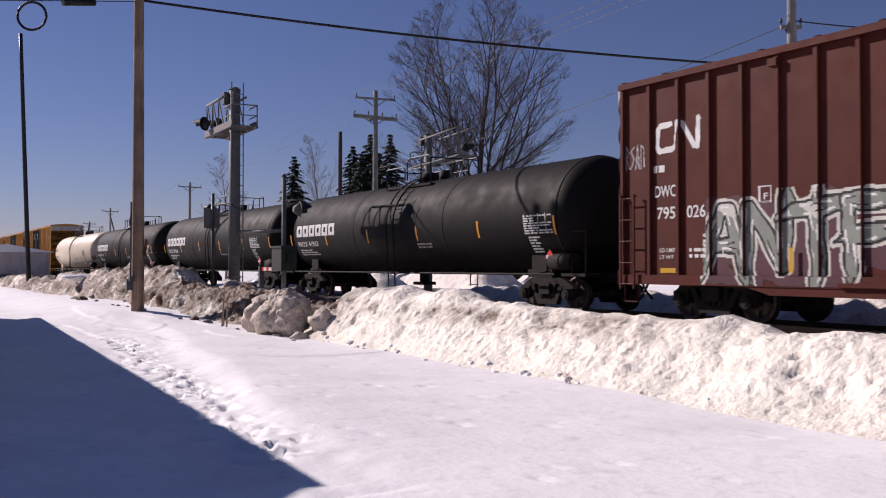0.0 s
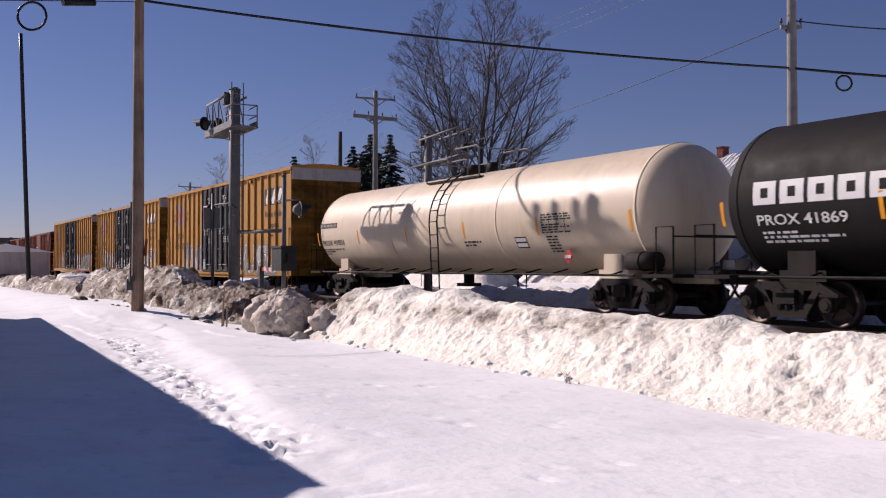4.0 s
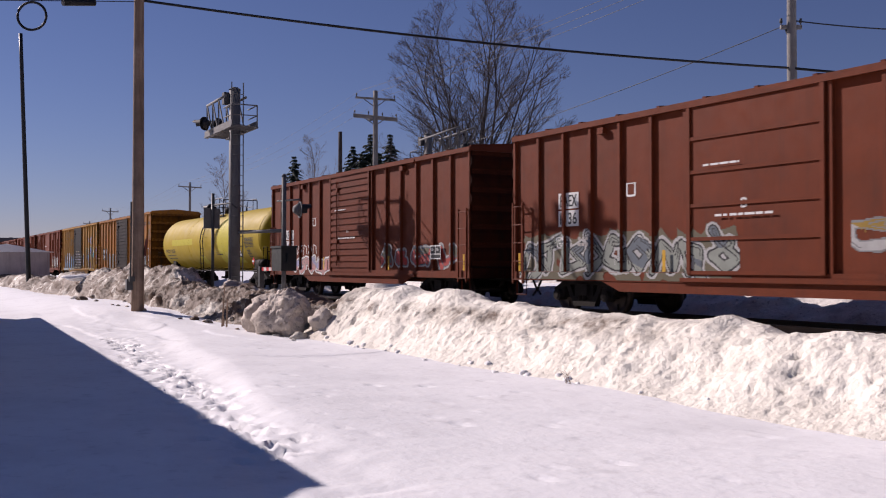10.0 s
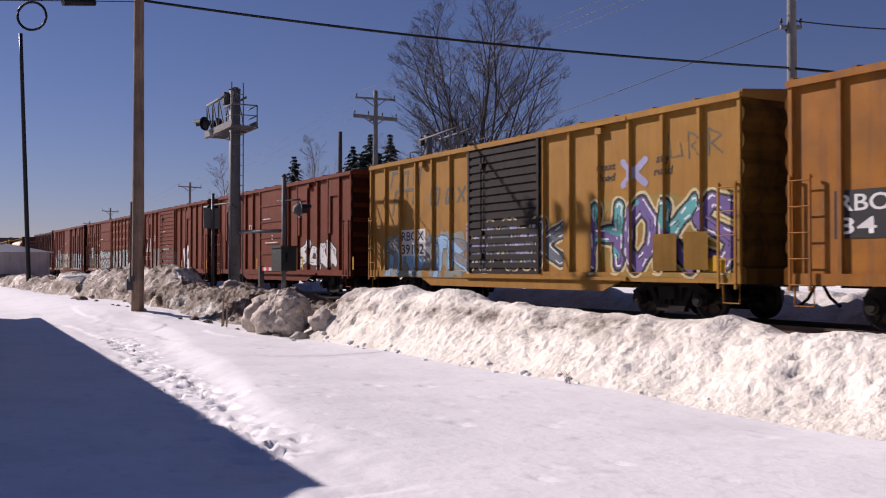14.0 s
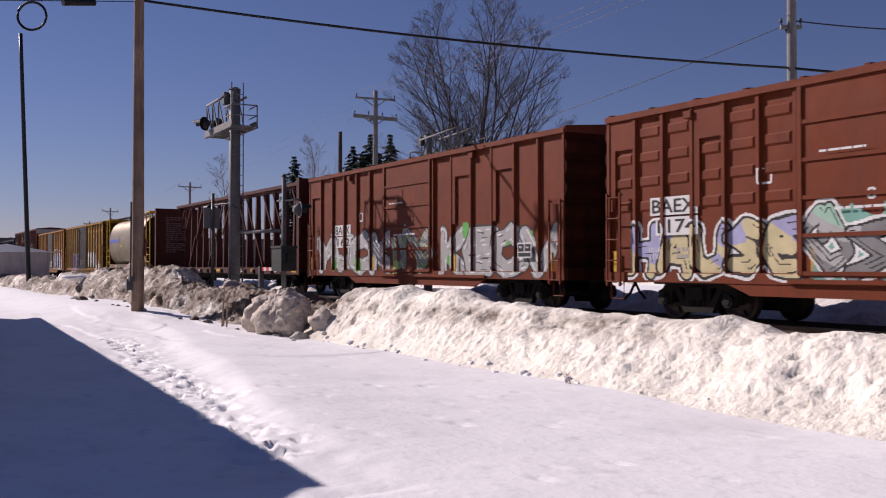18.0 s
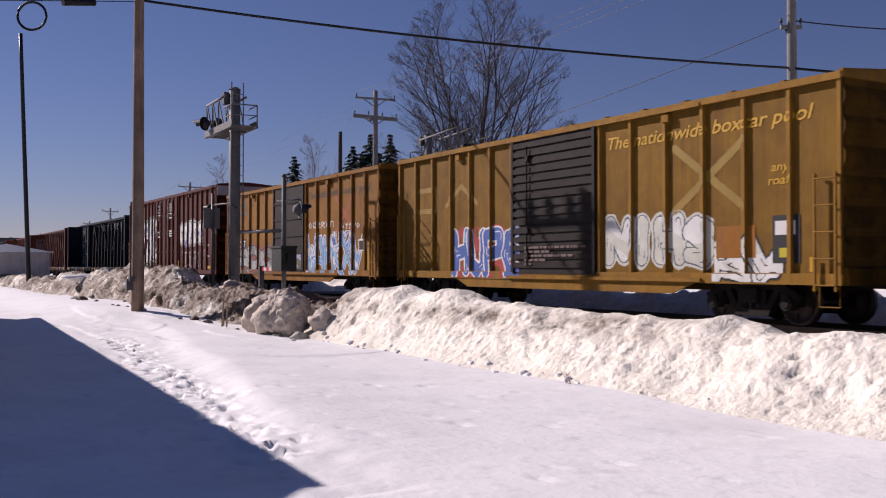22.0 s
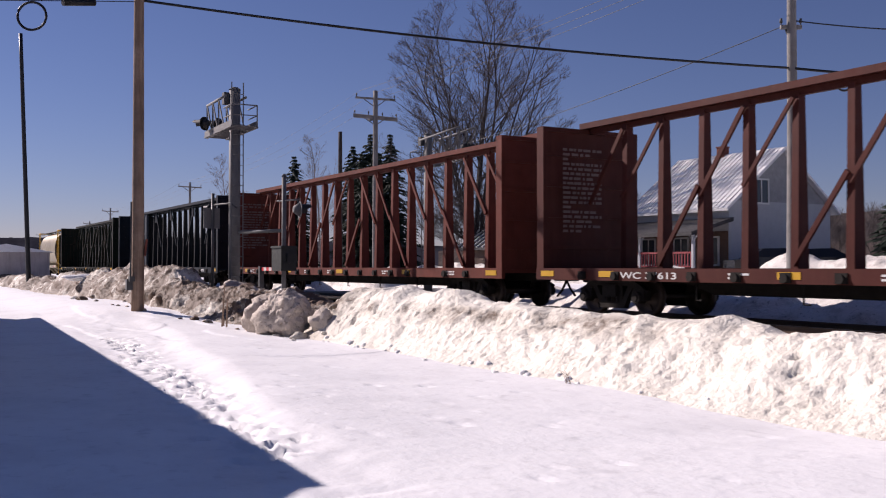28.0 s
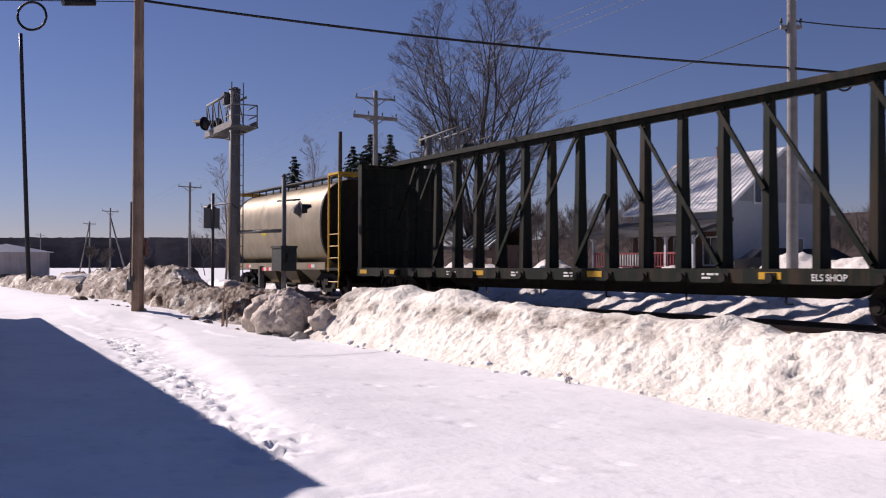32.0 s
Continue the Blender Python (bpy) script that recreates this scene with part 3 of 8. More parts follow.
# ---- the house behind the camera, whose shadow falls over the yard ----
home = thing("house", pose(-11.6, -0.23, SNOW, 0, 0, -3.2), "white-sided house with a shingled gable roof beside the yard", "house")
HL, HE, HR = -24.5, 3.7, 5.2                # length, eave and ridge heights
bm = bmesh.new()
box(bm, HL + 0.4, -0.4, -8.4, -0.5, -0.3, HE)
for x in (HL + 0.4, -0.4):
    a = [bm.verts.new(p) for p in ((x, -8.4, HE), (x, -0.5, HE), (x, -4.4, HR - 0.25))]
    bm.faces.new(a)
part("wall", bm, M["siding"], home)
bm = bmesh.new()
for y_e in (0.0, -8.9):
    a = [bm.verts.new(p) for p in ((HL, y_e, HE - 0.1), (0, y_e, HE - 0.1), (0, -4.4, HR), (HL, -4.4, HR))]
    b = [bm.verts.new((v.co.x, v.co.y, v.co.z - 0.18)) for v in a]
    bm.faces.new(a)
    bm.faces.new(b[::-1])
    for i in range(4):
        bm.faces.new((a[i], a[(i + 1) % 4], b[(i + 1) % 4], b[i]))
part("roof", bm, M["shingle"], home)


# ---- poles and wires ----
def wood_pole(x, y, z0, z1, r, label, lean=(0, 0), material="wood_pole", r_top=None, name="utility_pole"):
    ob = thing(name, pose(x, y, z0), label, "utility pole", "utility poles")
    bm = bmesh.new()
    h = z1 - z0
    pts = [(lean[0] * t + 0.02 * noise.noise((x, t * 3, 0)), lean[1] * t, h * t) for t in [k / 10 for k in range(11)]]
    tube(bm, pts, r, 16, r_top or r * 0.72)
    part("pole", bm, M[material], ob)
    return ob


def insulator(ob, x, y, z):
    bm = bmesh.new()
    tube(bm, [(x, y, z), (x, y, z + 0.1)], 0.02, 6)
    tube(bm, [(x, y, z + 0.1), (x, y, z + 0.16), (x, y, z + 0.24)], 0.055, 10, 0.04)
    part("insulator", bm, M["galv_dark"], ob)


def crossarm(ob, z, half, turn, n=4, drop=0.0, tilt=0.0):
    """A wooden arm with pin insulators and two braces; tilt: fall of its far end."""
    c, s = math.cos(radians(turn)), math.sin(radians(turn))
    bm = bmesh.new()
    beam(bm, (-half * c, -half * s, z + tilt), (half * c, half * s, z - tilt), 0.13)
    if drop:
        beam(bm, (-half * c, -half * s, z - drop + tilt), (half * c, half * s, z - drop - tilt), 0.15)
    part("crossarm", bm, M["wood_grey"], ob)
    bm = bmesh.new()
    for q in (-1, 1):
        beam(bm, (q * half * 0.55 * c, q * half * 0.55 * s, z - 0.04), (0, 0, z - 0.55), 0.04)
    part("brace", bm, M["galv_dark"], ob)
    for k in range(n):
        t = -0.94 + 1.88 * k / (n - 1)
        insulator(ob, t * half * c, t * half * s, z + 0.05 - t * tilt)


near_pole = wood_pole(-29.2, 6.55, -0.6, 11.3, 0.19, "stout weathered wooden utility pole in the snow heap", (-0.06, 0.0))
bm = bmesh.new()
box(bm, -2.7, 0.35, -0.24, -0.12, 11.45, 11.58)
part("crossarm", bm, M["wood_grey"], near_pole)
for x in (-2.5, -1.75, -0.95):
    bm = bmesh.new()
    tube(bm, [(x, -0.18, 11.58), (x, -0.18, 11.72), (x, -0.18, 12.05)], 0.07, 10, 0.1)
    part("cutout", bm, M["galv_dark"], near_pole)
bm = bmesh.new()
box(bm, -0.09, 0.12, -0.34, -0.17, 1.0, 1.32)
box(bm, 0.1, 0.3, -0.3, -0.15, 1.25, 1.4)
tube(bm, [(0.05, -0.22, 1.3), (0.05, -0.21, 3.6)], 0.025, 6)
part("junction_box", bm, M["galv_dark"], near_pole, "small dark box low on the pole")
bm = bmesh.new()
beam(bm, (0.1, 0.17, 2.0), (0.13, 0.22, 2.5), 0.12, 0.05)
part("reflector", bm, M["brick"], near_pole, "dull red marker strip on the pole")
black_pole = wood_pole(-57.3, 7.0, -0.4, 14.0, 0.13, "tall thin black pole leaning slightly", (-0.3, -0.5), "cable", 0.1)
line = [(-54.0, 26.6, 12.1, 0.2), (-103.6, 28.7, 10.2, 0.17), (-155.8, 30.7, 10.2, 0.17), (-203.0, 36.0, 10.2, 0.17), (-283.0, 37.4, 10.2, 0.17)]
tops = []
for k, (x, y, top, r) in enumerate(line):
    ob = wood_pole(x, y, -0.8, top, r, "grey wooden line pole with crossarms along the track", (0, 0), "wood_grey")
    crossarm(ob, top - (-0.8) - 0.5, 1.25, 62, 3, 0.0, 0.08)
    if k == 0:
        crossarm(ob, top + 0.8 - 1.62, 1.38, 62, 4, 0.11, 0.13)
        bm = bmesh.new()
        box(bm, -0.5, -0.1, -0.3, -0.1, top + 0.8 - 1.85, top + 0.8 - 1.65)
        part("switchgear", bm, M["galv_dark"], ob)
    tops.append((x, y, top))
for k, (p, q) in enumerate((((-155.8, 30.7, 8.8), (-154.5, 33.0, -0.6)), ((-203.0, 36.0, 9.8), (-204.1, 34.2, -0.6)))):
    bm = bmesh.new()
    tube(bm, [p, q], 0.13, 8)
    solid("push_brace", bm, M["wood_grey"], "slanting wooden push brace against a line pole", "pole brace", group="pole braces")
right_pole = wood_pole(-21.8, 26.2, -0.5, 11.6, 0.2, "tall grey wooden pole before the house", (0.05, 0), "wood_grey")
crossarm(right_pole, 9.6, 0.35, 60, 2)
stub = wood_pole(-56.9, 25.5, -0.5, 9.8, 0.17, "short dark wooden pole without arms", (0, 0), "bark")


def wire(name, p, q, sag, r, label, material="cable"):
    bm = bmesh.new()
    p, q = Vector(p), Vector(q)
    pts = []
    for k in range(25):
        t = k / 24
        pts.append(p.lerp(q, t) - Vector((0, 0, sag * 4 * t * (1 - t))))
    tube(bm, pts, r, 6)
    return solid(name, bm, M[material], label, "cable", group="overhead cables")


wire("cable", (-29.25, 6.6, 9.05), (-21.8, 26.05, 7.72), 0.22, 0.04, "thick black overhead cable between the poles")
wire("cable", (-21.8, 26.05, 7.72), (-13.0, 33.3, 6.2), 0.12, 0.045, "thick black overhead cable beyond the pole")
wire("cable", (-29.25, 6.55, 9.0), (-26.6, -1.3, 7.35), 0.0, 0.013, "thick black overhead cable across the yard")
wire("cable", (-21.7, 26.2, 9.3), (-14.0, 34.5, 8.9), 0.45, 0.022, "thin drooping service wire")
wire("cable", (-21.8, 26.1, 9.2), (-54.0, 26.6, 7.2), 0.4, 0.014, "thin twisted service wire")
for k, dy in enumerate((-1.1, 0.0, 1.1)):
    for a, b in zip(tops, tops[1:]):
        wire("line_wire", (a[0], a[1] + dy, a[2] - 0.1), (b[0], b[1] + dy, b[2] - 0.1), 0.9, 0.006, "thin power line wire along the track", "galv")
    a = tops[0]
    wire("line_wire", (a[0], a[1] + dy, a[2] - 0.1), (-6.0, 24.5 + dy, 12.4 + 0.3 * k), 0.6, 0.01, "thin power line wire along the track", "galv")

# splice box and spare loops on the cable
bm = bmesh.new()
tube(bm, [(-28.8, 5.2, 8.68), (-28.5, 4.3, 8.49)], 0.1, 14)
solid("splice_case", bm, M["cable"], "black cable splice case hanging on the wire", "splice case")


def loop(x, y, z, r, turn, label):
    bm = bmesh.new()
    c, s = math.cos(radians(turn)), math.sin(radians(turn))
    pts = [(r * math.cos(t) * c, r * math.cos(t) * s, r * math.sin(t) * 0.97) for t in [2 * math.pi * k / 36 for k in range(37)]]
    tube(bm, pts, 0.035, 8, cap=False)
    solid("cable_loop", bm, M["cable"], label, "cable loop", pose(x, y, z), "cable loops")


loop(-28.1, 3.45, 7.9, 0.39, 59.7, "black coil of spare cable under the wire")
loop(-20.4, 27.05, 7.07, 0.25, 59.7, "small black coil of spare cable")


# ---- crossing signals ----
def cantilever(x, y, z0, h, arm_dir, arm_len, label, lamps, heads, plates=False):
    """Signal mast with a truss arm, a walkway, and lamp heads."""
    ob = thing("signal_mast", pose(x, y, z0), label, "crossing signal", "crossing signals")
    bm = bmesh.new()
    tube(bm, [(0, 0, 0), (0, 0, h)], 0.2, 18, 0.185)
    tube(bm, [(0, 0, 0), (0, 0, 0.06)], 0.36, 18)
    tube(bm, [(0, 0, h), (0, 0, h + 0.08)], 0.21, 18, 0.1)
    part("mast", bm, M["galv"], ob)
    ax, ay = arm_dir
    q = math.hypot(ax, ay)
    ax, ay = ax / q, ay / q
    nxp, nyp = -ay, ax

    def at(u, v, z):
        return (ax * u + nxp * v, ay * u + nyp * v, z)
    zt, zb = h - 0.25, h - 1.4
    bm = bmesh.new()
    for v in (-0.35, 0.35):
        tube(bm, [at(-0.1, v, zt), at(arm_len, v, zt)], 0.045, 8)
        tube(bm, [at(-0.1, v, zb), at(arm_len, v, zb)], 0.045, 8)
        n = max(3, int(arm_len / 0.8))
        for k in range(n):
            u0, u1 = arm_len * k / n, arm_len * (k + 1) / n
            tube(bm, [at(u0, v, zb), at(u1, v, zt)], 0.028, 6)
            tube(bm, [at(u1, v, zb), at(u1, v, zt)], 0.028, 6)
    part("truss_arm", bm, M["galv"], ob)
    bm = bmesh.new()
    for k in range(14):
        u = -1.1 + (arm_len + 1.1) * k / 13
        beam(bm, at(u, -0.4, zb + 0.02), at(u, 0.4, zb + 0.02), 0.1, 0.03)
    for v in (-0.42, 0.42):
        beam(bm, at(-1.15, v, zb), at(arm_len, v, zb), 0.05, 0.09)
    part("walkway", bm, M["galv"], ob)
    bm = bmesh.new()
    for v in (-0.42, 0.42):
        tube(bm, [at(-1.15, v, zb), at(-1.15, v, zb + 0.72), at(-0.15, v, zb + 0.72)], 0.022, 6)
        tube(bm, [at(-1.15, v, zb + 0.38), at(-0.15, v, zb + 0.38)], 0.018, 6)
    tube(bm, [at(-1.15, -0.42, zb + 0.72), at(-1.15, 0.42, zb + 0.72)], 0.022, 6)
    tube(bm, [at(-1.15, -0.42, zb + 0.38), at(-1.15, 0.42, zb + 0.38)], 0.018, 6)
    part("railing", bm, M["galv"], ob)
    bm = bmesh.new()
    for v in (-0.2, 0.2):
        tube(bm, [at(-0.32, v, 0.6), at(-0.32, v, h + 0.2)], 0.02, 6)
    for k in range(20):
        z = 0.8 + k * (h - 1.0) / 19
        tube(bm, [at(-0.32, -0.2, z), at(-0.32, 0.2, z)], 0.013, 5)
    part("ladder", bm, M["galv"], ob)
    for v in heads:
        lamp_head(ob, at(arm_len - 0.6, v, zb + 0.42), lamps, 0.24, 0.45)
    if plates:
        for v in (-0.43, 0.43):
            bm = bmesh.new()
            beam(bm, at(-1.15, v, zb + 0.1), at(arm_len, v, zb + 0.1), 0.22, 0.03)
            part("toe_plate", bm, M["galv"], ob)
    bm = bmesh.new()
    box(bm, -0.28, -0.05, -0.36, -0.16, h - 0.5, h - 0.1)
    part("junction_box", bm, M["galv_dark"], ob)
    return ob


def lamp_head(ob, p, d, r=0.25, hood=0.32, shell="black"):
    """Round backing disc, domed back, hood and red lens, facing d."""
    d = Vector((d[0], d[1], 0)).normalized()
    p = Vector(p)
    bm = bmesh.new()
    tube(bm, [p, p + d * 0.02], r, 22)
    tube(bm, [p - d * 0.2, p - d * 0.12, p], r * 0.35, 16, r * 0.8)
    head = part("lamp_head", bm, M[shell], ob, "round flasher head")
    bm = bmesh.new()
    up = Vector((0, 0, 1))
    sx = d.cross(up)
    rows = []
    for k in range(13):
        a = radians(-40 + 260 * k / 12)
        o = sx * math.cos(a) * r * 0.66 + up * math.sin(a) * r * 0.66
        rows.append((bm.verts.new(p + o), bm.verts.new(p + o + d * (hood if 2 < k < 10 else hood * 0.6))))
    for a, b in zip(rows, rows[1:]):
        bm.faces.new((a[0], b[0], b[1], a[1]))
    part("hood", bm, M["black"], head)
    bm = bmesh.new()
    tube(bm, [p + d * 0.02, p + d * 0.05], r * 0.6, 16)
    part("lens", bm, M["red_light"], head)


cantilever(-31.7, 10.3, -0.4, 7.5, (-1.0, 0.03), 2.25, "tall grey galvanised crossing signal mast with a truss arm", (-0.85, -0.5), (0.1, 0.6), True)
cantilever(-37.5, 21.1, -0.4, 7.4, (0.99, -0.14), 4.4, "grey galvanised crossing signal mast beyond the track", (0.2, 1.0), (0.2,))

flash = thing("crossing_flasher", pose(-29.4, 11.2, -0.4), "grey crossing flasher post with a control box", "crossing signal", "crossing signals")
bm = bmesh.new()
tube(bm, [(0, 0, 0), (0, 0, 4.4)], 0.075, 12)
tube(bm, [(0, 0, 4.4), (0, 0, 4.48)], 0.09, 12, 0.04)
part("post", bm, M["galv"], flash)
bm = bmesh.new()
tube(bm, [(-2.1, -0.8, 2.65), (0, 0, 2.65)], 0.06, 10)
tube(bm, [(-0.35, -0.1, 3.62), (0.75, 0.25, 3.62)], 0.03, 8)
part("crossbar", bm, M["galv"], flash)
lamp_head(flash, (0.72, 0.24, 3.3), (0.1, 1.0), 0.27, 0.36, "galv")
bm = bmesh.new()
box(bm, -0.36, 0.5, -0.28, 0.24, 1.35, 2.08)
box(bm, -0.4, 0.54, -0.31, 0.26, 2.08, 2.15)
box(bm, 0.42, 0.62, -0.12, 0.1, 1.6, 1.9)
bmesh.ops.bevel(bm, geom=bm.edges[:], offset=0.02, segments=1)
part("control_box", bm, BOX_GREEN, flash, "dark grey steel control box")
sign = thing("crossing_flasher", pose(-32.5, 9.8, -0.4), "flasher post with a grey square panel seen from behind", "crossing signal", "crossing signals")
bm = bmesh.new()
tube(bm, [(0, 0, 0), (0, 0, 4.0)], 0.055, 10)
part("post", bm, M["galv_dark"], sign)
bm = bmesh.new()
box(bm, -0.09, -0.06, -0.3, 0.26, 2.8, 3.5)
part("panel", bm, M["galv"], sign)
lamp_head(sign, (-0.25, 0.0, 3.5), (-0.9, -0.4), 0.16, 0.3)
bm = bmesh.new()
tube(bm, [(0, 0, 3.6), (1.0, 0.3, 3.62), (1.35, 0.4, 3.45)], 0.03, 8)
part("conduit", bm, M["galv_dark"], sign)
arm = thing("barrier_arm", pose(-32.6, 11.6, 1.0), "red and white striped crossing barrier arm lying low", "barrier")
for k in range(9):
    bm = bmesh.new()
    box(bm, k * 0.26, k * 0.26 + 0.26, -0.03, 0.03, -0.06, 0.06)
    part("stripe", bm, M["white"] if k % 2 else M["red"], arm)
bm = bmesh.new()
box(bm, -0.15, -0.0, -0.08, 0.08, -1.5, 0.1)
part("stand", bm, M["galv_dark"], arm)


# ---- trees ----
def bare_tree(x, y, z, h, seed, label, spread_=0.42, trunk_r=0.3, levels=5, twig_r=0.012, fork=3, lean=0.0, trunk=0.28, wood=None):
    r = random.Random(seed)
    ob = thing("bare_tree", pose(x, y, z), label, "tree", "bare trees")
    trunk_bm, twig_bm = bmesh.new(), bmesh.new()

    def grow(p, d, length, rad, level):
        pts = [p]
        q = p.copy()
        dd = d.copy()
        n = 4 if level < 3 else 3
        for _ in range(n):
            dd = (dd + Vector((r.uniform(-1, 1), r.uniform(-1, 1), r.uniform(-0.2, 0.9))) * 0.13).normalized()
            q = q + dd * (length / n)
            pts.append(q.copy())
        end = max(twig_r, rad * 0.62)
        tube(trunk_bm if level < 3 else twig_bm, pts, rad, 8 if level < 2 else (5 if level < 4 else 3), end, cap=False)
        if level >= levels:
            return
        kids = fork + (1 if level in (1, 2, 3) else 0)
        for k in range(kids):
            t = 0.35 + 0.65 * (k + 1) / kids if level else 0.55 + 0.45 * (k + 1) / kids
            i = min(len(pts) - 1, max(1, round(t * n)))
            a = r.uniform(0, 2 * math.pi)
            side = Vector((math.cos(a), math.sin(a), r.uniform(-0.1, 0.5)))
            nd = (dd + side * (spread_ + 0.35 * r.random()) * (1.35 if level == 0 else 1.0)).normalized()
            grow(pts[i], nd, length * r.uniform(0.58, 0.82), end * r.uniform(0.62, 0.85), level + 1)
        grow(pts[-1], dd, length * 0.72, end * 0.9, level + 1)

    grow(Vector((0, 0, 0)), Vector((lean, 0, 1)), h * trunk, trunk_r, 0)
    high = [v.co for b in (trunk_bm, twig_bm) for v in b.verts if v.co.z > 0.4 * h]
    off = sum(high, Vector()) / max(1, len(high))
    for b in (trunk_bm, twig_bm):          # the crown stands over its foot
        for v in b.verts:
            v.co -= Vector((off.x, off.y, 0)) * (v.co.z / off.z)
    part("trunk", trunk_bm, wood or M["bark"], ob)
    part("crown", twig_bm, wood or M["twig"], ob, "leafless crown of fine grey twigs")
    return ob


def maple(x, y, z, h, seed, label, width=0.335, limbs=33, girth=1.0, wood_mat="bark", twig_mat=None, fine=0.008, leaders=1):
    """A vase of leaders that part low on the trunk, each feathered with upswept limbs and ever finer twigs."""
    r = random.Random(seed)
    ob = thing("bare_tree", pose(x, y, z), label, "tree", "bare trees")
    wood, twigs = bmesh.new(), bmesh.new()
    mid, ax_, az_ = h * 0.58, h * width, h * 0.42

    def inside(p):
        return math.sqrt((p.x / ax_) ** 2 + (p.y / ax_) ** 2 + ((p.z - mid) / az_) ** 2)

    def limb(p, d, length, rad, level):
        """A shoot that leaves its parent sideways and bends towards the light."""
        n = (10, 7, 5, 4, 3)[level]
        pts, q, dd = [p.copy()], p.copy(), d.copy()
        for k in range(n):
            dd = (dd + Vector((r.uniform(-1, 1), r.uniform(-1, 1), r.uniform(-0.5, 0.5))) * (0.11, 0.12, 0.14, 0.17, 0.2)[level]
                  + Vector((0, 0, (0.03, 0.05, 0.05, 0.05, 0.05)[level]))).normalized()
            q = q + dd * (length / n)
            pts.append(q.copy())
            if inside(q) > (0.84 if level == 0 else 1.04) + 0.1 * r.random() and len(pts) > 2:
                break
        n = len(pts) - 1
        tube(wood if level < 2 else twigs, pts, rad, (9, 6, 4, 3, 3)[level], max(fine * 0.7, rad * (0.14 if level == 0 else 0.25)), cap=False)
        if level == 4:
            return
        kids = max(3, int(length * (2.2, 2.4, 3.0, 4.0)[level]))
        for k in range(min(kids, (15, 9, 6, 4)[level])):
            t = (0.22 if level == 0 else 0.12) + 0.86 * (k + r.random() * 0.8) / min(kids, (15, 9, 6, 4)[level])
            t = min(0.98, t)
            i = min(n - 1, int(t * n))
            at = pts[i].lerp(pts[i + 1], t * n - i)
            if inside(at) > 1.1:
                continue
            dl = (pts[i + 1] - pts[i]).normalized()
            a = r.uniform(0, 2 * math.pi)
            out = Vector((at.x, at.y, 0)).normalized() if at.xy.length > 0.3 else Vector((0, 0, 0))
            sd = Vector((math.cos(a), math.sin(a), r.uniform(-0.2, 0.4))) + out * 0.35
            nd = (dl + sd * r.uniform(0.7, 1.3)).normalized()
            ln = length * (0.42, 0.46, 0.45, 0.42)[level] * (1.15 - 0.65 * t) * r.uniform(0.7, 1.2)
            limb(at, nd, max(ln, 0.35), max(fine, rad * (1 - 0.7 * t) * r.uniform(0.4, 0.6)), level + 1)

    fork = h * (0.14 if leaders > 1 else 0.5)
    trunk = [Vector((0.1 * math.sin(k * 0.8), 0.08 * math.sin(k * 0.5), fork * k / 6)) for k in range(7)]
    tube(wood, trunk, 0.36 * girth, 12, (0.26 if leaders > 1 else 0.12) * girth, cap=False)
    # leaders: sideways, in depth, share of the height
    fan = ((-0.02, 0.0, 0.84), (0.17, -0.12, 0.82), (-0.2, 0.15, 0.8), (0.36, 0.2, 0.78), (-0.4, -0.15, 0.72), (0.55, -0.1, 0.66), (0.9, 0.1, 0.56), (-0.62, 0.1, 0.58), (-0.95, -0.1, 0.42), (0.05, 0.4, 0.7), (0.0, -0.4, 0.7), (-0.3, 0.3, 0.76), (-0.12, -0.25, 0.8), (0.27, -0.3, 0.76))
    for k in range(leaders):
        u, v, q = fan[k]
        at = trunk[6 - k % 4] if leaders > 1 else trunk[-1]
        d = Vector((0.504 * u - 0.864 * v, 0.864 * u + 0.504 * v, 1.0)).normalized()
        limb(at, d, h * q if leaders > 1 else h * 0.48, 0.18 * girth * (1.0 if k == 0 else r.uniform(0.6, 0.8)), 0)
    if leaders == 1:
        for k in range(limbs):
            t = 0.4 + 0.6 * k / limbs
            i = min(5, int(t * 6))
            at = trunk[i].lerp(trunk[i + 1], t * 6 - i)
            a = k * 2.4 + r.uniform(-0.4, 0.4)
            out = 0.9 * width / 0.3
            limb(at, Vector((math.cos(a) * out, math.sin(a) * out, 0.9)).normalized(), h * 0.34 * r.uniform(0.7, 1.1), 0.06 * girth, 1)
    part("trunk", wood, M[wood_mat] if not twig_mat else twig_mat, ob)
    part("crown", twigs, twig_mat or M["twig"], ob, "leafless crown of fine grey twigs")


maple(-52.2, 32.9, -0.3, 18.4, 6, "large bare maple with a broad crown of fine twigs", width=0.325, leaders=14, fine=0.007)
maple(-58.4, 32.6, -0.3, 11.5, 17, "young bare tree beside the big maple", 0.2, 12, 0.4, fine=0.007)
maple(-83.6, 35.3, -0.5, 14.3, 7, "slim bare birch behind the track", 0.15, 12, 0.42, twig_mat=PALE_TWIG, fine=0.006)
maple(-107.6, 34.0, -0.6, 14.2, 9, "bare roadside tree with a thin crown", 0.25, 12, 0.45, twig_mat=PALE_TWIG, fine=0.008)
maple(-97.0, 38.5, -0.6, 10.5, 12, "low bare tree with a thin crown", 0.28, 9, 0.35, twig_mat=PALE_TWIG, fine=0.007)
for k, (x, y, h) in enumerate(((-72, 62, 9), (-66, 64, 8), (-60, 66, 10), (-55, 68, 8), (-70, 55, 7), (-150, 44, 9), (-140, 25, 6), (-175, 40, 8), (-124, 24, 5), (-47, 66, 8))):
    bare_tree(x, y, -0.3, h, 20 + k, "small bare bush-like tree beyond the field", 0.45, 0.08, 4, 0.015, 3)


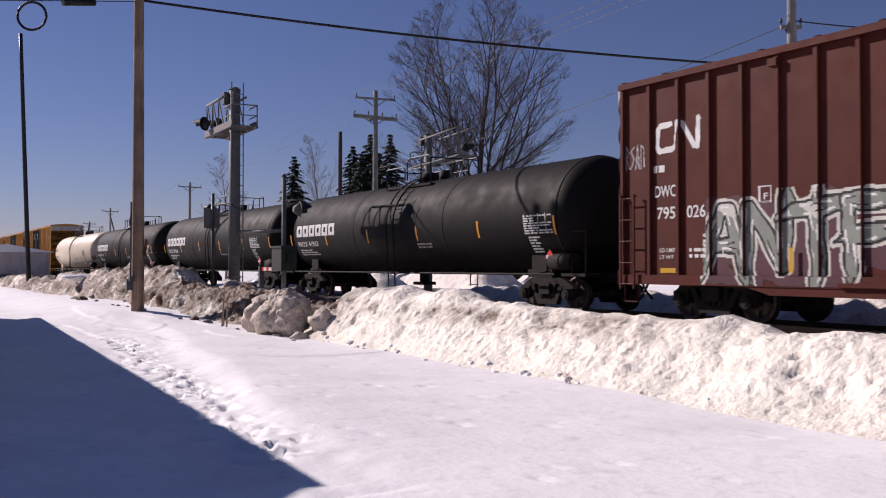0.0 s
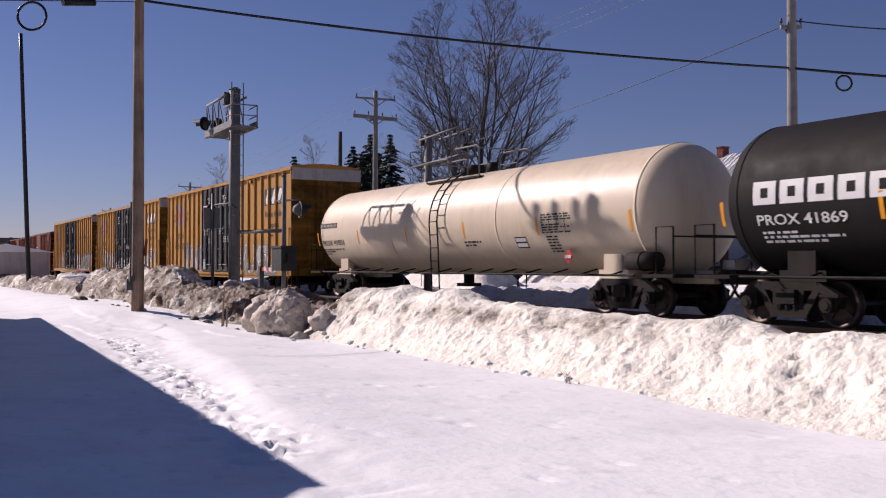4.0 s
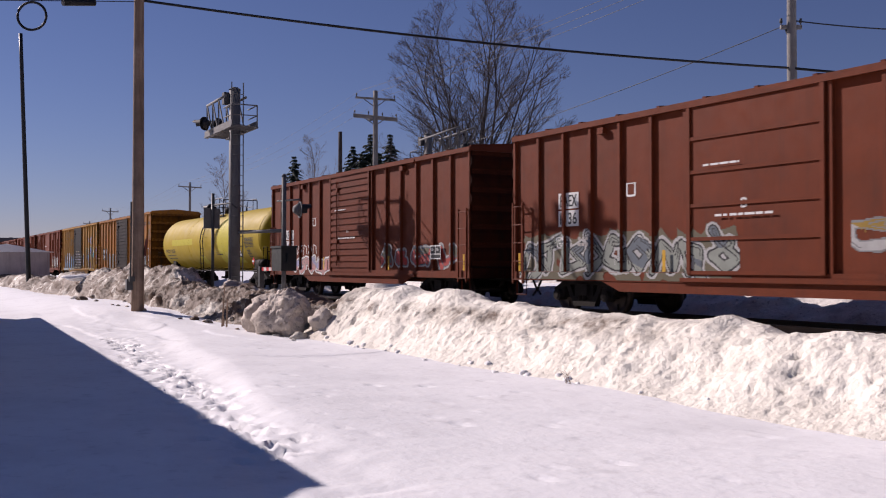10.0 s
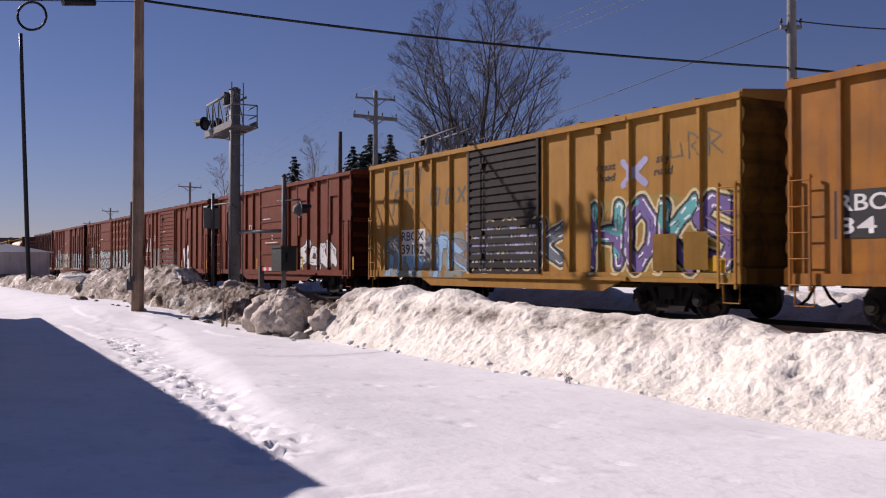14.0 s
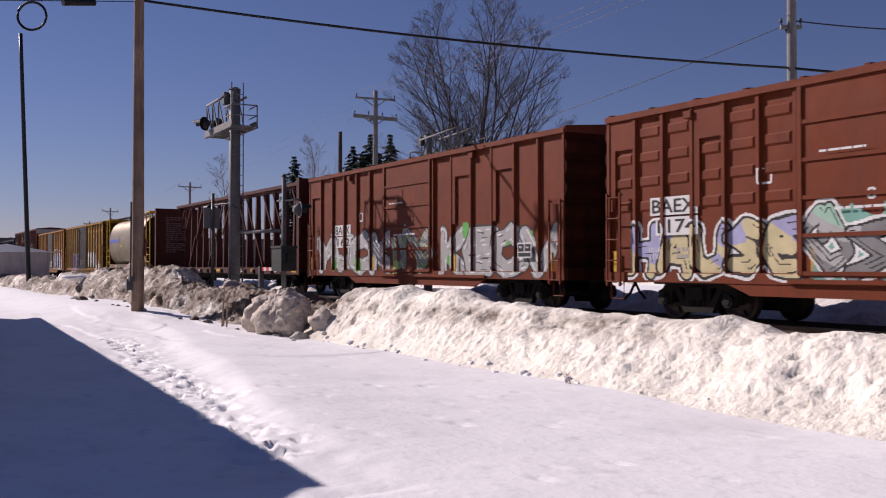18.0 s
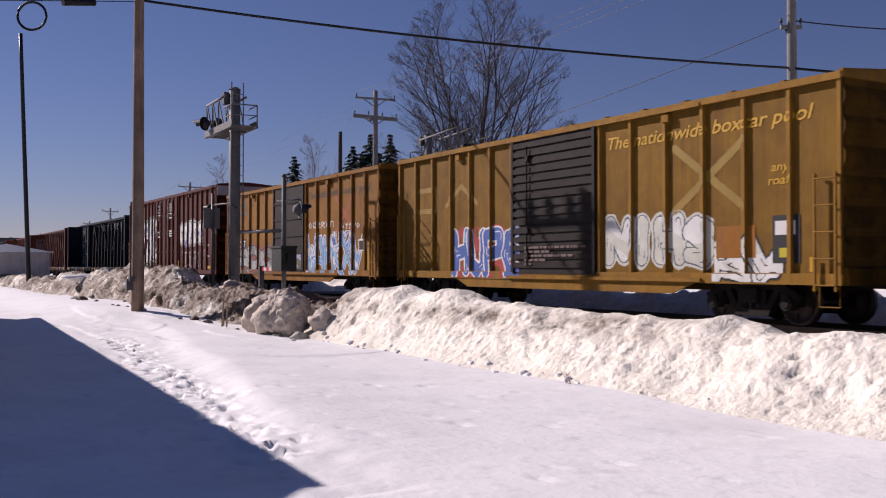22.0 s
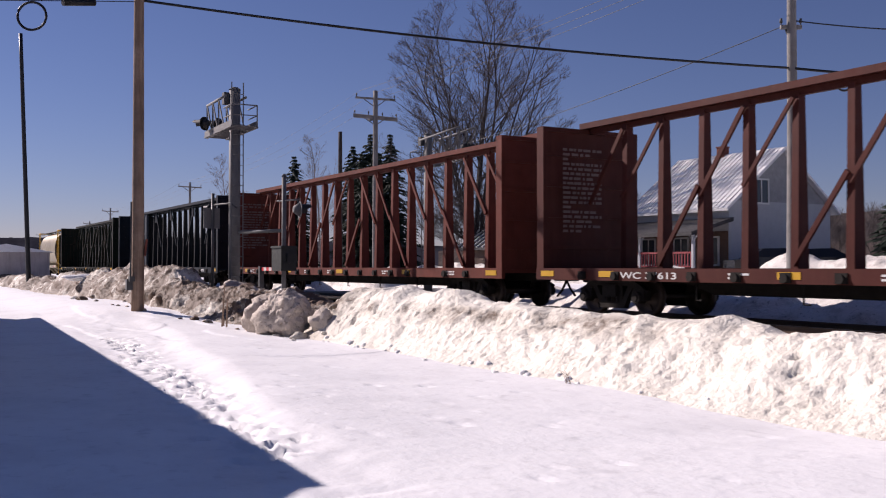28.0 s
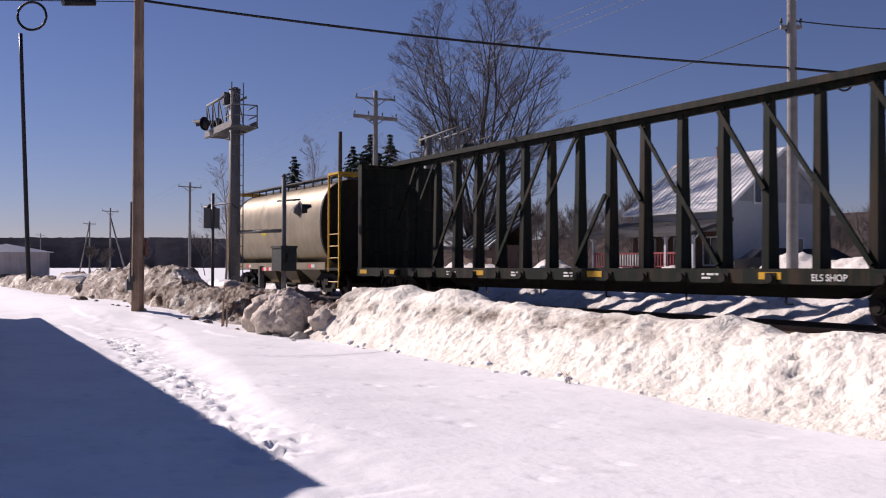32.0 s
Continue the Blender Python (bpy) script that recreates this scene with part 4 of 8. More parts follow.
edge = random.Random(77)
for k in range(18):
    t = k / 17
    ang = 0.07 + 0.4 * t + edge.uniform(-0.012, 0.012)
    far = 105 + 30 * edge.random()
    bare_tree(far * (-0.864 + 0.504 * ang), far * (0.504 + 0.864 * ang), 0.0, 9 + 5 * edge.random(), 40 + k % 5, "grey bare tree at the edge of the woods", 0.45, 0.11, 4, 0.02, 4)


def spruce(x, y, z, h, rad, seed, label):
    r = random.Random(seed)
    ob = thing("spruce", pose(x, y, z), label, "tree", "spruces")
    bm = bmesh.new()
    tube(bm, [(0, 0, 0), (0, 0, h * 0.95)], 0.14, 8, 0.03)
    part("trunk", bm, M["bark"], ob)
    vs, fs = [], []
    layers = int(h * 3.6)
    for i in range(layers):
        t = i / layers
        zz = h * (0.06 + 0.92 * t)
        rr = 1.9 * rad * (1 - t) ** 0.62 * r.uniform(0.65, 1.12) * (1 if t < 0.93 else 0.7) + 0.04
        for k in range(int(9 + 20 * (1 - t))):
            a = r.uniform(0, 2 * math.pi)
            ln = rr * r.uniform(0.6, 1.1)
            dz = -0.28 * ln + r.uniform(-0.1, 0.1)
            c, s = math.cos(a), math.sin(a)
            m = 5
            for j in range(m):                 # drooping sprays along the branch
                u0, u1 = j / m * ln, (j + 1.25) / m * ln
                wdt = 0.17 * (1.3 - j / m) + 0.04
                zz0, zz1 = zz + dz * (u0 / ln) ** 1.3, zz + dz * (u1 / ln) ** 1.3 - r.uniform(0.0, 0.1)
                tilt = r.uniform(-0.1, 0.1)
                b = len(vs)
                vs += [(c * u0 - s * wdt, s * u0 + c * wdt, zz0 - 0.06 + tilt), (c * u0 + s * wdt, s * u0 - c * wdt, zz0 - 0.06 - tilt),
                       (c * u1, s * u1, zz1), (c * u0, s * u0, zz0 + 0.05)]
                fs += [(b, b + 3, b + 2), (b + 3, b + 1, b + 2)]
    me = bpy.data.meshes.new("crown")
    me.from_pydata(vs, [], fs)
    me.materials.append(M["needle"])
    part("crown", me, None, ob, "dark green needled crown")
    return ob


for k, (x, y, h, rad) in enumerate(((-75.4, 29.6, 11.1, 1.5), (-71.1, 33.0, 11.7, 1.5), (-72.2, 35.1, 13.0, 1.7), (-67.8, 34.7, 12.4, 1.6), (-67.1, 31.9, 10.6, 1.6), (-69.1, 34.4, 11.0, 1.5), (-28.6, 42.6, 5.6, 1.9), (-27.2, 43.4, 6.6, 1.9))):
    spruce(x, y, -0.4, h, rad, 30 + k, "dark green spruce beyond the track")


# ---- house across the track ----
farm = thing("farmhouse", pose(-35.7, 38.05, 0.2), "white house with a pale ribbed tin roof and a red-railed porch", "house")
GW, GL, EV, RG = 8.0, 7.4, 4.3, 7.35
bm = bmesh.new()
box(bm, -GL, 0, 0, GW, -0.6, EV)
for x in (-GL, 0):
    bm.faces.new([bm.verts.new(p) for p in ((x, 0, EV), (x, GW, EV), (x, GW / 2, RG - 0.1))])
part("wall", bm, M["siding"], farm, "white clapboard wall")
bm = bmesh.new()                           # darker grey shingles fill the gable
tri = ((0.02, EV + 0.05), (GW - 0.02, EV + 0.05), (GW / 2, RG - 0.12))
ga = [bm.verts.new((0.0, p[0], p[1])) for p in tri]
gb = [bm.verts.new((0.012, p[0], p[1])) for p in tri]
bm.faces.new(gb)
for i in range(3):
    bm.faces.new((ga[i], ga[(i + 1) % 3], gb[(i + 1) % 3], gb[i]))
part("gable_cladding", bm, M["gable_grey"], farm, "grey shingled gable")
bm = bmesh.new()
box(bm, 0.0, 0.014, 0, GW, 0, 0.02)
gable_board = to_mesh("clapboard", bm, M["siding"])
bm = bmesh.new()
box(bm, -GL, 0, -0.014, 0.0, 0, 0.02)
front_board = to_mesh("clapboard", bm, M["siding"])
for k in range(24):
    z = -0.3 + k * 0.21
    if z < EV - 0.1:
        part("clapboard", gable_board, None, farm, at=pose(0, 0, z))
        part("clapboard", front_board, None, farm, at=pose(0, 0, z))
for s in (-1, 1):
    bm = bmesh.new()
    ye = GW / 2 + s * (GW / 2 + 0.45)
    ze = EV - 0.38
    a = [bm.verts.new(p) for p in ((-GL - 0.35, ye, ze), (0.35, ye, ze), (0.35, GW / 2, RG), (-GL - 0.35, GW / 2, RG))]
    b = [bm.verts.new((v.co.x, v.co.y, v.co.z - 0.14)) for v in a]
    bm.faces.new(a)
    bm.faces.new(b[::-1])
    for i in range(4):
        bm.faces.new((a[i], a[(i + 1) % 4], b[(i + 1) % 4], b[i]))
    roof_ob = part("roof", bm, M["tin_roof"], farm, "pale grey ribbed tin roof")
    bm = bmesh.new()
    beam(bm, (0, ye, ze + 0.015), (0, GW / 2, RG + 0.015), 0.05, 0.035)
    seam = to_mesh("roof_seam", bm, M["tin_roof"])
    for k in range(25):
        part("roof_seam", seam, None, roof_ob, at=pose(-GL - 0.3 + (GL + 0.6) * k / 24, 0, 0))
bm = bmesh.new()
box(bm, -4.4, -3.95, GW / 2 - 0.26, GW / 2 + 0.26, RG - 0.4, RG + 0.4)
box(bm, -4.44, -3.91, GW / 2 - 0.3, GW / 2 + 0.3, RG + 0.4, RG + 0.48)
part("chimney", bm, M["brick"], farm, "red brick chimney")


def window(parent, p, w, h, axis, label=""):
    """A framed sash window on a wall that faces +x or -y."""
    def put(bm, u0, u1, z0, z1, d0, d1):
        if axis == "x":
            box(bm, p[0] + d0, p[0] + d1, p[1] + u0, p[1] + u1, p[2] + z0, p[2] + z1)
        else:
            box(bm, p[0] + u0, p[0] + u1, p[1] - d1, p[1] - d0, p[2] + z0, p[2] + z1)
    bm = bmesh.new()
    for u0, u1, z0, z1 in ((-w / 2 - 0.09, -w / 2, -0.09, h + 0.09), (w / 2, w / 2 + 0.09, -0.09, h + 0.09), (-w / 2, w / 2, h, h + 0.09), (-w / 2, w / 2, -0.09, 0.0), (-0.025, 0.025, 0, h)):
        put(bm, u0, u1, z0, z1, 0.0, 0.07)
    fr = part("window", bm, M["white"], parent, "white-framed sash window")
    for q in (-1, 1):
        bm = bmesh.new()
        put(bm, min(0.025 * q, q * w / 2), max(0.025 * q, q * w / 2), 0, h, 0.0, 0.03)
        part("pane", bm, M["glass"], fr)


window(farm, (0.012, GW / 2 - 1.6, 4.3), 1.0, 1.2, "x")
window(farm, (0, GW / 2 + 1.2, 1.1), 0.9, 1.3, "x")
for x in (-6.0, -3.4, -1.2):
    window(farm, (x, -0.022, 1.0), 1.0, 1.4, "y")
# brown sheet over the siding; its dark tone carries the porch shade
bm = bmesh.new()
box(bm, -GL + 0.02, -0.02, -0.022, -0.016, 0.75, 2.75)
part("porch_wall", bm, M["porch_wood"], farm, "brown boarded wall under the porch roof, darkened for its shade")
bm = bmesh.new()
box(bm, -4.95, -4.05, -0.04, -0.022, 0.75, 2.75)
part("front_door", bm, M["porch_wood"], farm)
bm = bmesh.new()
box(bm, -GL - 0.6, 0.1, -2.6, 0.0, -0.2, 0.75)
part("porch_floor", bm, M["porch_wood"], farm)
bm = bmesh.new()
a = [bm.verts.new(p) for p in ((-GL - 0.9, -2.95, 2.65), (0.3, -2.95, 2.65), (0.3, 0.05, 3.45), (-GL - 0.9, 0.05, 3.45))]
b = [bm.verts.new((v.co.x, v.co.y, v.co.z - 0.2)) for v in a]
bm.faces.new(a)
bm.faces.new(b[::-1])
for i in range(4):
    bm.faces.new((a[i], a[(i + 1) % 4], b[(i + 1) % 4], b[i]))
part("porch_roof", bm, M["shingle"], farm, "dark porch roof")
for k in range(5):
    x = -GL - 0.5 + (GL + 0.5) * k / 4
    bm = bmesh.new()
    box(bm, x - 0.07, x + 0.07, -2.6, -2.46, 0.75, 2.55)
    for q in (-1, 1):
        beam(bm, (x, -2.53, 2.2), (x + q * 0.35, -2.53, 2.52), 0.05)
    part("porch_post", bm, M["siding"], farm)
    if k < 4:
        step = (GL + 0.5) / 4
        bm = bmesh.new()
        box(bm, x + 0.07, x + step - 0.07, -2.58, -2.5, 1.55, 1.65)
        box(bm, x + 0.07, x + step - 0.07, -2.58, -2.5, 0.85, 0.93)
        rail_ob = part("railing", bm, M["porch_red"], farm, "red painted porch railing")
        for j in range(9):
            bm = bmesh.new()
            xx = x + 0.15 + (step - 0.3) * j / 8
            box(bm, xx - 0.03, xx + 0.03, -2.56, -2.52, 0.93, 1.55)
            part("baluster", bm, M["porch_red"] if k != 1 else M["white"], rail_ob)
bm = bmesh.new()
box(bm, -GL - 0.6, 0.1, -2.66, -2.61, -0.2, 0.74)
part("porch_skirt", bm, M["porch_red"], farm)

# small open-roofed shed
hut = thing("garden_shed", pose(-50.2, 33.0, -0.1), "small shed with a dark roof striped by snow", "shed")
bm = bmesh.new()
box(bm, -1.7, 1.7, -1.3, 1.3, -0.4, 2.5)
part("wall", bm, M["porch_wood"], hut)
bm = bmesh.new()
a = [bm.verts.new(p) for p in ((-2.0, -1.7, 2.3), (2.0, -1.7, 2.3), (2.0, 1.6, 4.5), (-2.0, 1.6, 4.5))]
b = [bm.verts.new((v.co.x, v.co.y, v.co.z - 0.12)) for v in a]
bm.faces.new(a)
bm.faces.new(b[::-1])
for i in range(4):
    bm.faces.new((a[i], a[(i + 1) % 4], b[(i + 1) % 4], b[i]))
part("roof", bm, M["shingle"], hut)
for k in range(7):
    bm = bmesh.new()
    x = -1.8 + 3.6 * k / 6
    beam(bm, (x, -1.68, 2.37), (x, 1.55, 4.53), 0.1, 0.08)
    part("roof_batten", bm, M["white"], hut)
bm = bmesh.new()
box(bm, -1.7, 1.7, 1.2, 1.3, 2.4, 4.35)
part("back_wall", bm, M["porch_wood"], hut)


# parked car by the gable
def parked_car(x, y, z, turn):
    ob = thing("car", pose(x, y, z, 0, 0, turn), "dark parked car half hidden by snow", "car")
    bm = bmesh.new()
    sec = ((-2.2, 0.35), (-2.2, 0.85), (-1.35, 0.95), (-0.75, 1.42), (0.75, 1.45), (1.5, 1.0), (2.2, 0.9), (2.2, 0.35))
    l = [bm.verts.new((p[0], -0.85 if p[1] < 1.2 else -0.68, p[1])) for p in sec]
    r = [bm.verts.new((p[0], 0.85 if p[1] < 1.2 else 0.68, p[1])) for p in sec]
    bm.faces.new(l)
    bm.faces.new(r[::-1])
    for i in range(8):
        bm.faces.new((l[i], l[(i + 1) % 8], r[(i + 1) % 8], r[i]))
    bmesh.ops.bevel(bm, geom=bm.edges[:], offset=0.06, segments=2)
    part("body", bm, M["car_paint"], ob)
    for sx in (-1.35, 1.35):
        for sy in (-0.8, 0.8):
            bm = bmesh.new()
            tube(bm, [(sx, sy - 0.1, 0.32), (sx, sy + 0.1, 0.32)], 0.32, 18)
            wh = part("wheel", bm, M["tyre"], ob)
            bm = bmesh.new()
            tube(bm, [(sx, sy - 0.11, 0.32), (sx, sy + 0.11, 0.32)], 0.19, 14)
            part("rim", bm, M["galv"], wh)
    for q in (-1, 1):
        bm = bmesh.new()
        vs = [bm.verts.new(p) for p in ((-1.0, q * 0.8, 1.02), (0.95, q * 0.8, 1.05), (0.7, q * 0.71, 1.36), (-0.7, q * 0.71, 1.34))]
        bm.faces.new(vs)
        part("side_window", bm, M["glass"], ob)


parked_car(-32.9, 38.1, 0.55, 62)
parked_car(-32.3, 40.4, 0.55, 62)

# low shed by the track on the far left
barn = thing("shed", pose(-78.5, 8.3, -0.5), "low grey metal-clad shed with a snowy roof", "shed")
bm = bmesh.new()
box(bm, -9, 1.6, -3.5, 2.5, -0.2, 2.7)
part("wall", bm, M["shed"], barn)
bm = bmesh.new()
a = [bm.verts.new(p) for p in ((-9.3, -3.8, 2.65), (1.9, -3.8, 2.65), (1.9, -0.5, 3.25), (-9.3, -0.5, 3.25))]
c = [bm.verts.new(p) for p in ((-9.3, 2.8, 2.65), (1.9, 2.8, 2.65), (1.9, -0.5, 3.25), (-9.3, -0.5, 3.25))]
bm.faces.new(a)
bm.faces.new(c[::-1])
bm.faces.new((a[1], c[1], a[2]))
bm.faces.new((a[0], c[0], a[3]))
part("roof", bm, SNOW_YARD, barn, "roof under a thin sheet of snow")

# dry reeds and stakes in the dirty heap
for k, (x, y, h, lean) in enumerate(((-23.4, 7.3, 0.85, 0.25), (-23.2, 7.35, 0.5, 0.1), (-23.6, 7.4, 0.4, -0.1))):
    bm = bmesh.new()
    tube(bm, [(0, 0, -0.2), (lean * h, 0, h)], 0.025, 6, 0.012)
    solid("stake", bm, M["wood_pole"], "thin dead stick standing in the snow", "stick", pose(x, y, -0.2), "sticks")


# ---- train ----
def bogie_meshes():
    bm = bmesh.new()                       # bolster and brake beams
    box(bm, -0.2, 0.2, -1.15, 1.15, 0.42, 0.68)
    box(bm, -0.75, -0.66, -0.9, 0.9, 0.4, 0.5)
    box(bm, 0.66, 0.75, -0.9, 0.9, 0.4, 0.5)
    tube(bm, [(0, 0, 0.66), (0, 0, 0.84)], 0.24, 14)
    bol = to_mesh("bolster", bm, M["steel_dark"])
    bm = bmesh.new()                       # cast side frame with an open spring nest
    y = 0.07
    for a, b, h in (((-1.1, 0.50), (-0.62, 0.74), 0.15), ((-0.62, 0.74), (0.62, 0.74), 0.15), ((0.62, 0.74), (1.1, 0.50), 0.15),
                    ((-0.62, 0.70), (-0.34, 0.24), 0.13), ((0.62, 0.70), (0.34, 0.24), 0.13), ((-0.4, 0.24), (0.4, 0.24), 0.14),
                    ((-0.29, 0.26), (-0.29, 0.72), 0.1), ((0.29, 0.26), (0.29, 0.72), 0.1)):
        beam(bm, (a[0], 0, a[1]), (b[0], 0, b[1]), h, 2 * y)
    for sx in (-0.88, 0.88):
        box(bm, sx - 0.19, sx + 0.19, -0.1, 0.1, 0.36, 0.6)
        tube(bm, [(sx, -0.19, 0.42), (sx, 0.06, 0.42)], 0.13, 12)
        tube(bm, [(sx, -0.21, 0.42), (sx, -0.19, 0.42)], 0.08, 8)
    for sx in (-0.17, 0, 0.17):
        tube(bm, [(sx, -0.03, 0.3), (sx, -0.03, 0.52)], 0.06, 8)
    side = to_mesh("side_frame", bm, M["steel_dark"])
    bm = bmesh.new()                       # wheelset, axis y
    for s in (-1, 1):
        o = 0.755 * s
        prof = ((o - 0.07, 0.0), (o - 0.07, 0.12), (o - 0.03, 0.16), (o - 0.02, 0.33), (o - 0.07, 0.36), (o - 0.07, 0.43 if s > 0 else 0.42),
                (o, 0.425), (o + 0.07, 0.42 if s > 0 else 0.43), (o + 0.07, 0.36), (o + 0.02, 0.33), (o + 0.03, 0.16), (o + 0.07, 0.12), (o + 0.07, 0.0))
        lathe(bm, prof, 28)
        for a in range(4):
            t = a * math.pi / 2
            beam(bm, (o + s * 0.055, 0.18 * math.cos(t), 0.18 * math.sin(t)), (o + s * 0.055, 0.31 * math.cos(t), 0.31 * math.sin(t)), 0.03)
    tube(bm, [(-1.05, 0, 0), (1.05, 0, 0)], 0.08, 10)
    bm.transform(Matrix.Rotation(radians(90), 4, "Z"))
    ws = to_mesh("wheelset", bm, M["wheel"])
    return bol, side, ws


BOLSTER, SIDE_FRAME, WHEELSET = bogie_meshes()
wheelsets = {-1: [], 1: []}
cars = []
layout = {}
layout_beam = {}


def bogies(car, half, inset):
    for s in (-1, 1):
        b = part("bogie", BOLSTER, None, car, "grimy four-wheel bogie with steel wheels", pose(s * (half - inset), 0, 0))
        for q in (-1, 1):
            part("side_frame", SIDE_FRAME, None, b, at=pose(0, q * 1.0, 0, 0, 0, 0 if q < 0 else 180))
            ws = part("wheelset", WHEELSET, None, b, at=pose(q * 0.88, 0, 0.425))
            wheelsets[q].append(ws)


def couplers(car, half, reach):
    for s in (-1, 1):
        bm = bmesh.new()
        box(bm, 0, reach - 0.16, -0.09, 0.09, 0.78, 0.98)
        box(bm, reach - 0.2, reach, -0.2, 0.16, 0.72, 1.02)
        tube(bm, [(reach - 0.45, 0.35, 0.8), (reach - 0.3, 0.4, 0.5), (reach - 0.05, 0.36, 0.34), (reach + 0.0, 0.3, 0.36)], 0.03, 6)
        part("coupler", bm, M["steel_dark"], car, "dark knuckle coupler with a hanging air hose", pose(s * half, 0, 0, 0, 0, 0 if s > 0 else 180))


def ladder(car, x, y, z0, z1, n, material, width=0.42, name="ladder", label=""):
    bm = bmesh.new()
    sy = -1 if y < 0 else 1
    for k in (-1, 1):
        box(bm, x + k * width / 2 - 0.022, x + k * width / 2 + 0.022, y - 0.02 + sy * 0.06, y + 0.02 + sy * 0.06, z0, z1)
    for i in range(n):
        z = z0 + 0.1 + (z1 - z0 - 0.2) * i / (n - 1)
        tube(bm, [(x - width / 2, y + sy * 0.075, z), (x + width / 2, y + sy * 0.075, z)], 0.014, 6)
    for z in (z0 + 0.05, z1 - 0.05):
        for k in (-1, 1):
            box(bm, x + k * width / 2 - 0.02, x + k * width / 2 + 0.02, min(y, y + sy * 0.07), max(y, y + sy * 0.07), z - 0.02, z + 0.02)
    return part(name, bm, material, car, label)


W2 = 1.48            # half width of a car body
# boxcar end paints: shade put into the base colour, soot streaked over it
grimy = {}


def shaded_sooty(paint):
    """The car's paint darkened for the shade on its ends, with soot streaks and stains."""
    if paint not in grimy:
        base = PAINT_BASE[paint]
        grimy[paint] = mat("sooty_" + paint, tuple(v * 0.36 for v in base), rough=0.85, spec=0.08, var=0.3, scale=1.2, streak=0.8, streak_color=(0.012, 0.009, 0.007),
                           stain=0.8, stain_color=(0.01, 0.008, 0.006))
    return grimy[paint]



RD = 0.08            # how far the side posts stand proud


def boxcar(xl, xr, paint, label, eave=4.33, low=0.77, ribs=(6, 6), door=(0.4, 0.6), door_style="single", door_paint=None,
           roof_paint=None, end_light=False, drop=0.22, text=(), rib_w=0.1, rust_sill=None, pressed=0, covers=(), body_paint=None):
    L = xr - xl
    half = L / 2
    car = thing("boxcar", pose((xl + xr) / 2, TRACK_Y, 0), label, "boxcar", "train cars")
    P = M[paint]
    d0, d1 = -half + door[0] * L, -half + door[1] * L
    bm = bmesh.new()
    box(bm, -half, half, -W2 + RD, W2 - RD, low + 0.16, eave - 0.02)
    part("body", bm, M[body_paint or paint], car)
    # side sill, deeper between the bogies
    for s in (-1, 1):
        bm = bmesh.new()
        y0, y1 = (-W2 + 0.005, -W2 + 0.1) if s < 0 else (W2 - 0.1, W2 - 0.005)
        box(bm, -half, half, y0, y1, low, low + 0.2)
        if drop:
            a, b = half - 3.4, half - 4.0
            vs = [(-a, low), (-b, low - drop), (b, low - drop), (a, low)]
            va = [bm.verts.new((p[0], y0 + 0.02, p[1])) for p in vs]
            vb = [bm.verts.new((p[0], y1 - 0.02, p[1])) for p in vs]
            bm.faces.new(va)
            bm.faces.new(vb[::-1])
            for i in range(4):
                bm.faces.new((va[i], va[(i + 1) % 4], vb[(i + 1) % 4], vb[i]))
        part("side_sill", bm, P if rust_sill is None else M[rust_sill], car)
    bm = bmesh.new()
    box(bm, -half + 0.1, half - 0.1, -0.2, 0.2, 0.7, low + 0.16)
    for k in range(7):
        x = -half + 3.6 + (L - 7.2) * k / 6
        box(bm, x - 0.05, x + 0.05, -W2 + 0.1, W2 - 0.1, low + 0.02, low + 0.16)
    part("underframe", bm, M["steel_dark"], car)
    # roof: shallow gable with seams and an eave rail
    bm = bmesh.new()
    sec = ((-W2 - 0.015, eave - 0.1), (-W2 - 0.015, eave), (0, eave + 0.13), (W2 + 0.015, eave), (W2 + 0.015, eave - 0.1))
    a = [bm.verts.new((-half - 0.03, p[0], p[1])) for p in sec]
    b = [bm.verts.new((half + 0.03, p[0], p[1])) for p in sec]
    for i in range(5):
        bm.faces.new((a[i], a[(i + 1) % 5], b[(i + 1) % 5], b[i]))
    bm.faces.new(a[::-1])
    bm.faces.new(b)
    n = max(8, int(L / 1.2))
    for k in range(n + 1):
        x = -half + 0.05 + (L - 0.1) * k / n
        for q in (-1, 1):
            beam(bm, (x, q * (W2 - 0.05), eave + 0.03), (x, q * 0.03, eave + 0.15), 0.09, 0.05)
    part("roof", bm, M[roof_paint or paint], car)
    bm = bmesh.new()
    box(bm, -half, half, -W2 - 0.03, -W2 + 0.05, eave - 0.12, eave + 0.005)
    box(bm, -half, half, W2 - 0.05, W2 + 0.03, eave - 0.12, eave + 0.005)
    part("roof_rail", bm, P, car)
    # side posts
    bm = bmesh.new()
    vs = [(-rib_w / 2, RD), (-rib_w * 0.4, 0.0), (rib_w * 0.4, 0.0), (rib_w / 2, RD)]
    z0, z1 = low + 0.18, eave - 0.1
    va = [bm.verts.new((p[0], p[1], z0)) for p in vs]
    vb = [bm.verts.new((p[0], p[1], z1)) for p in vs]
    for i in range(3):
        bm.faces.new((va[i], va[i + 1], vb[i + 1], vb[i]))
    bm.faces.new(va)
    bm.faces.new(vb)
    rib = to_mesh("side_post", bm, P)
    posts = []
    for k in range(ribs[0] + 1):
        posts.append(-half + 0.06 + (d0 + half - 0.12) * k / ribs[0])
    for k in range(ribs[1] + 1):
        posts.append(d1 + 0.06 + (half - d1 - 0.12) * k / ribs[1])
    for x in posts:
        part("side_post", rib, None, car, at=pose(x, -W2, 0))
        part("side_post", rib, None, car, at=pose(x, W2, 0, 0, 0, 180))
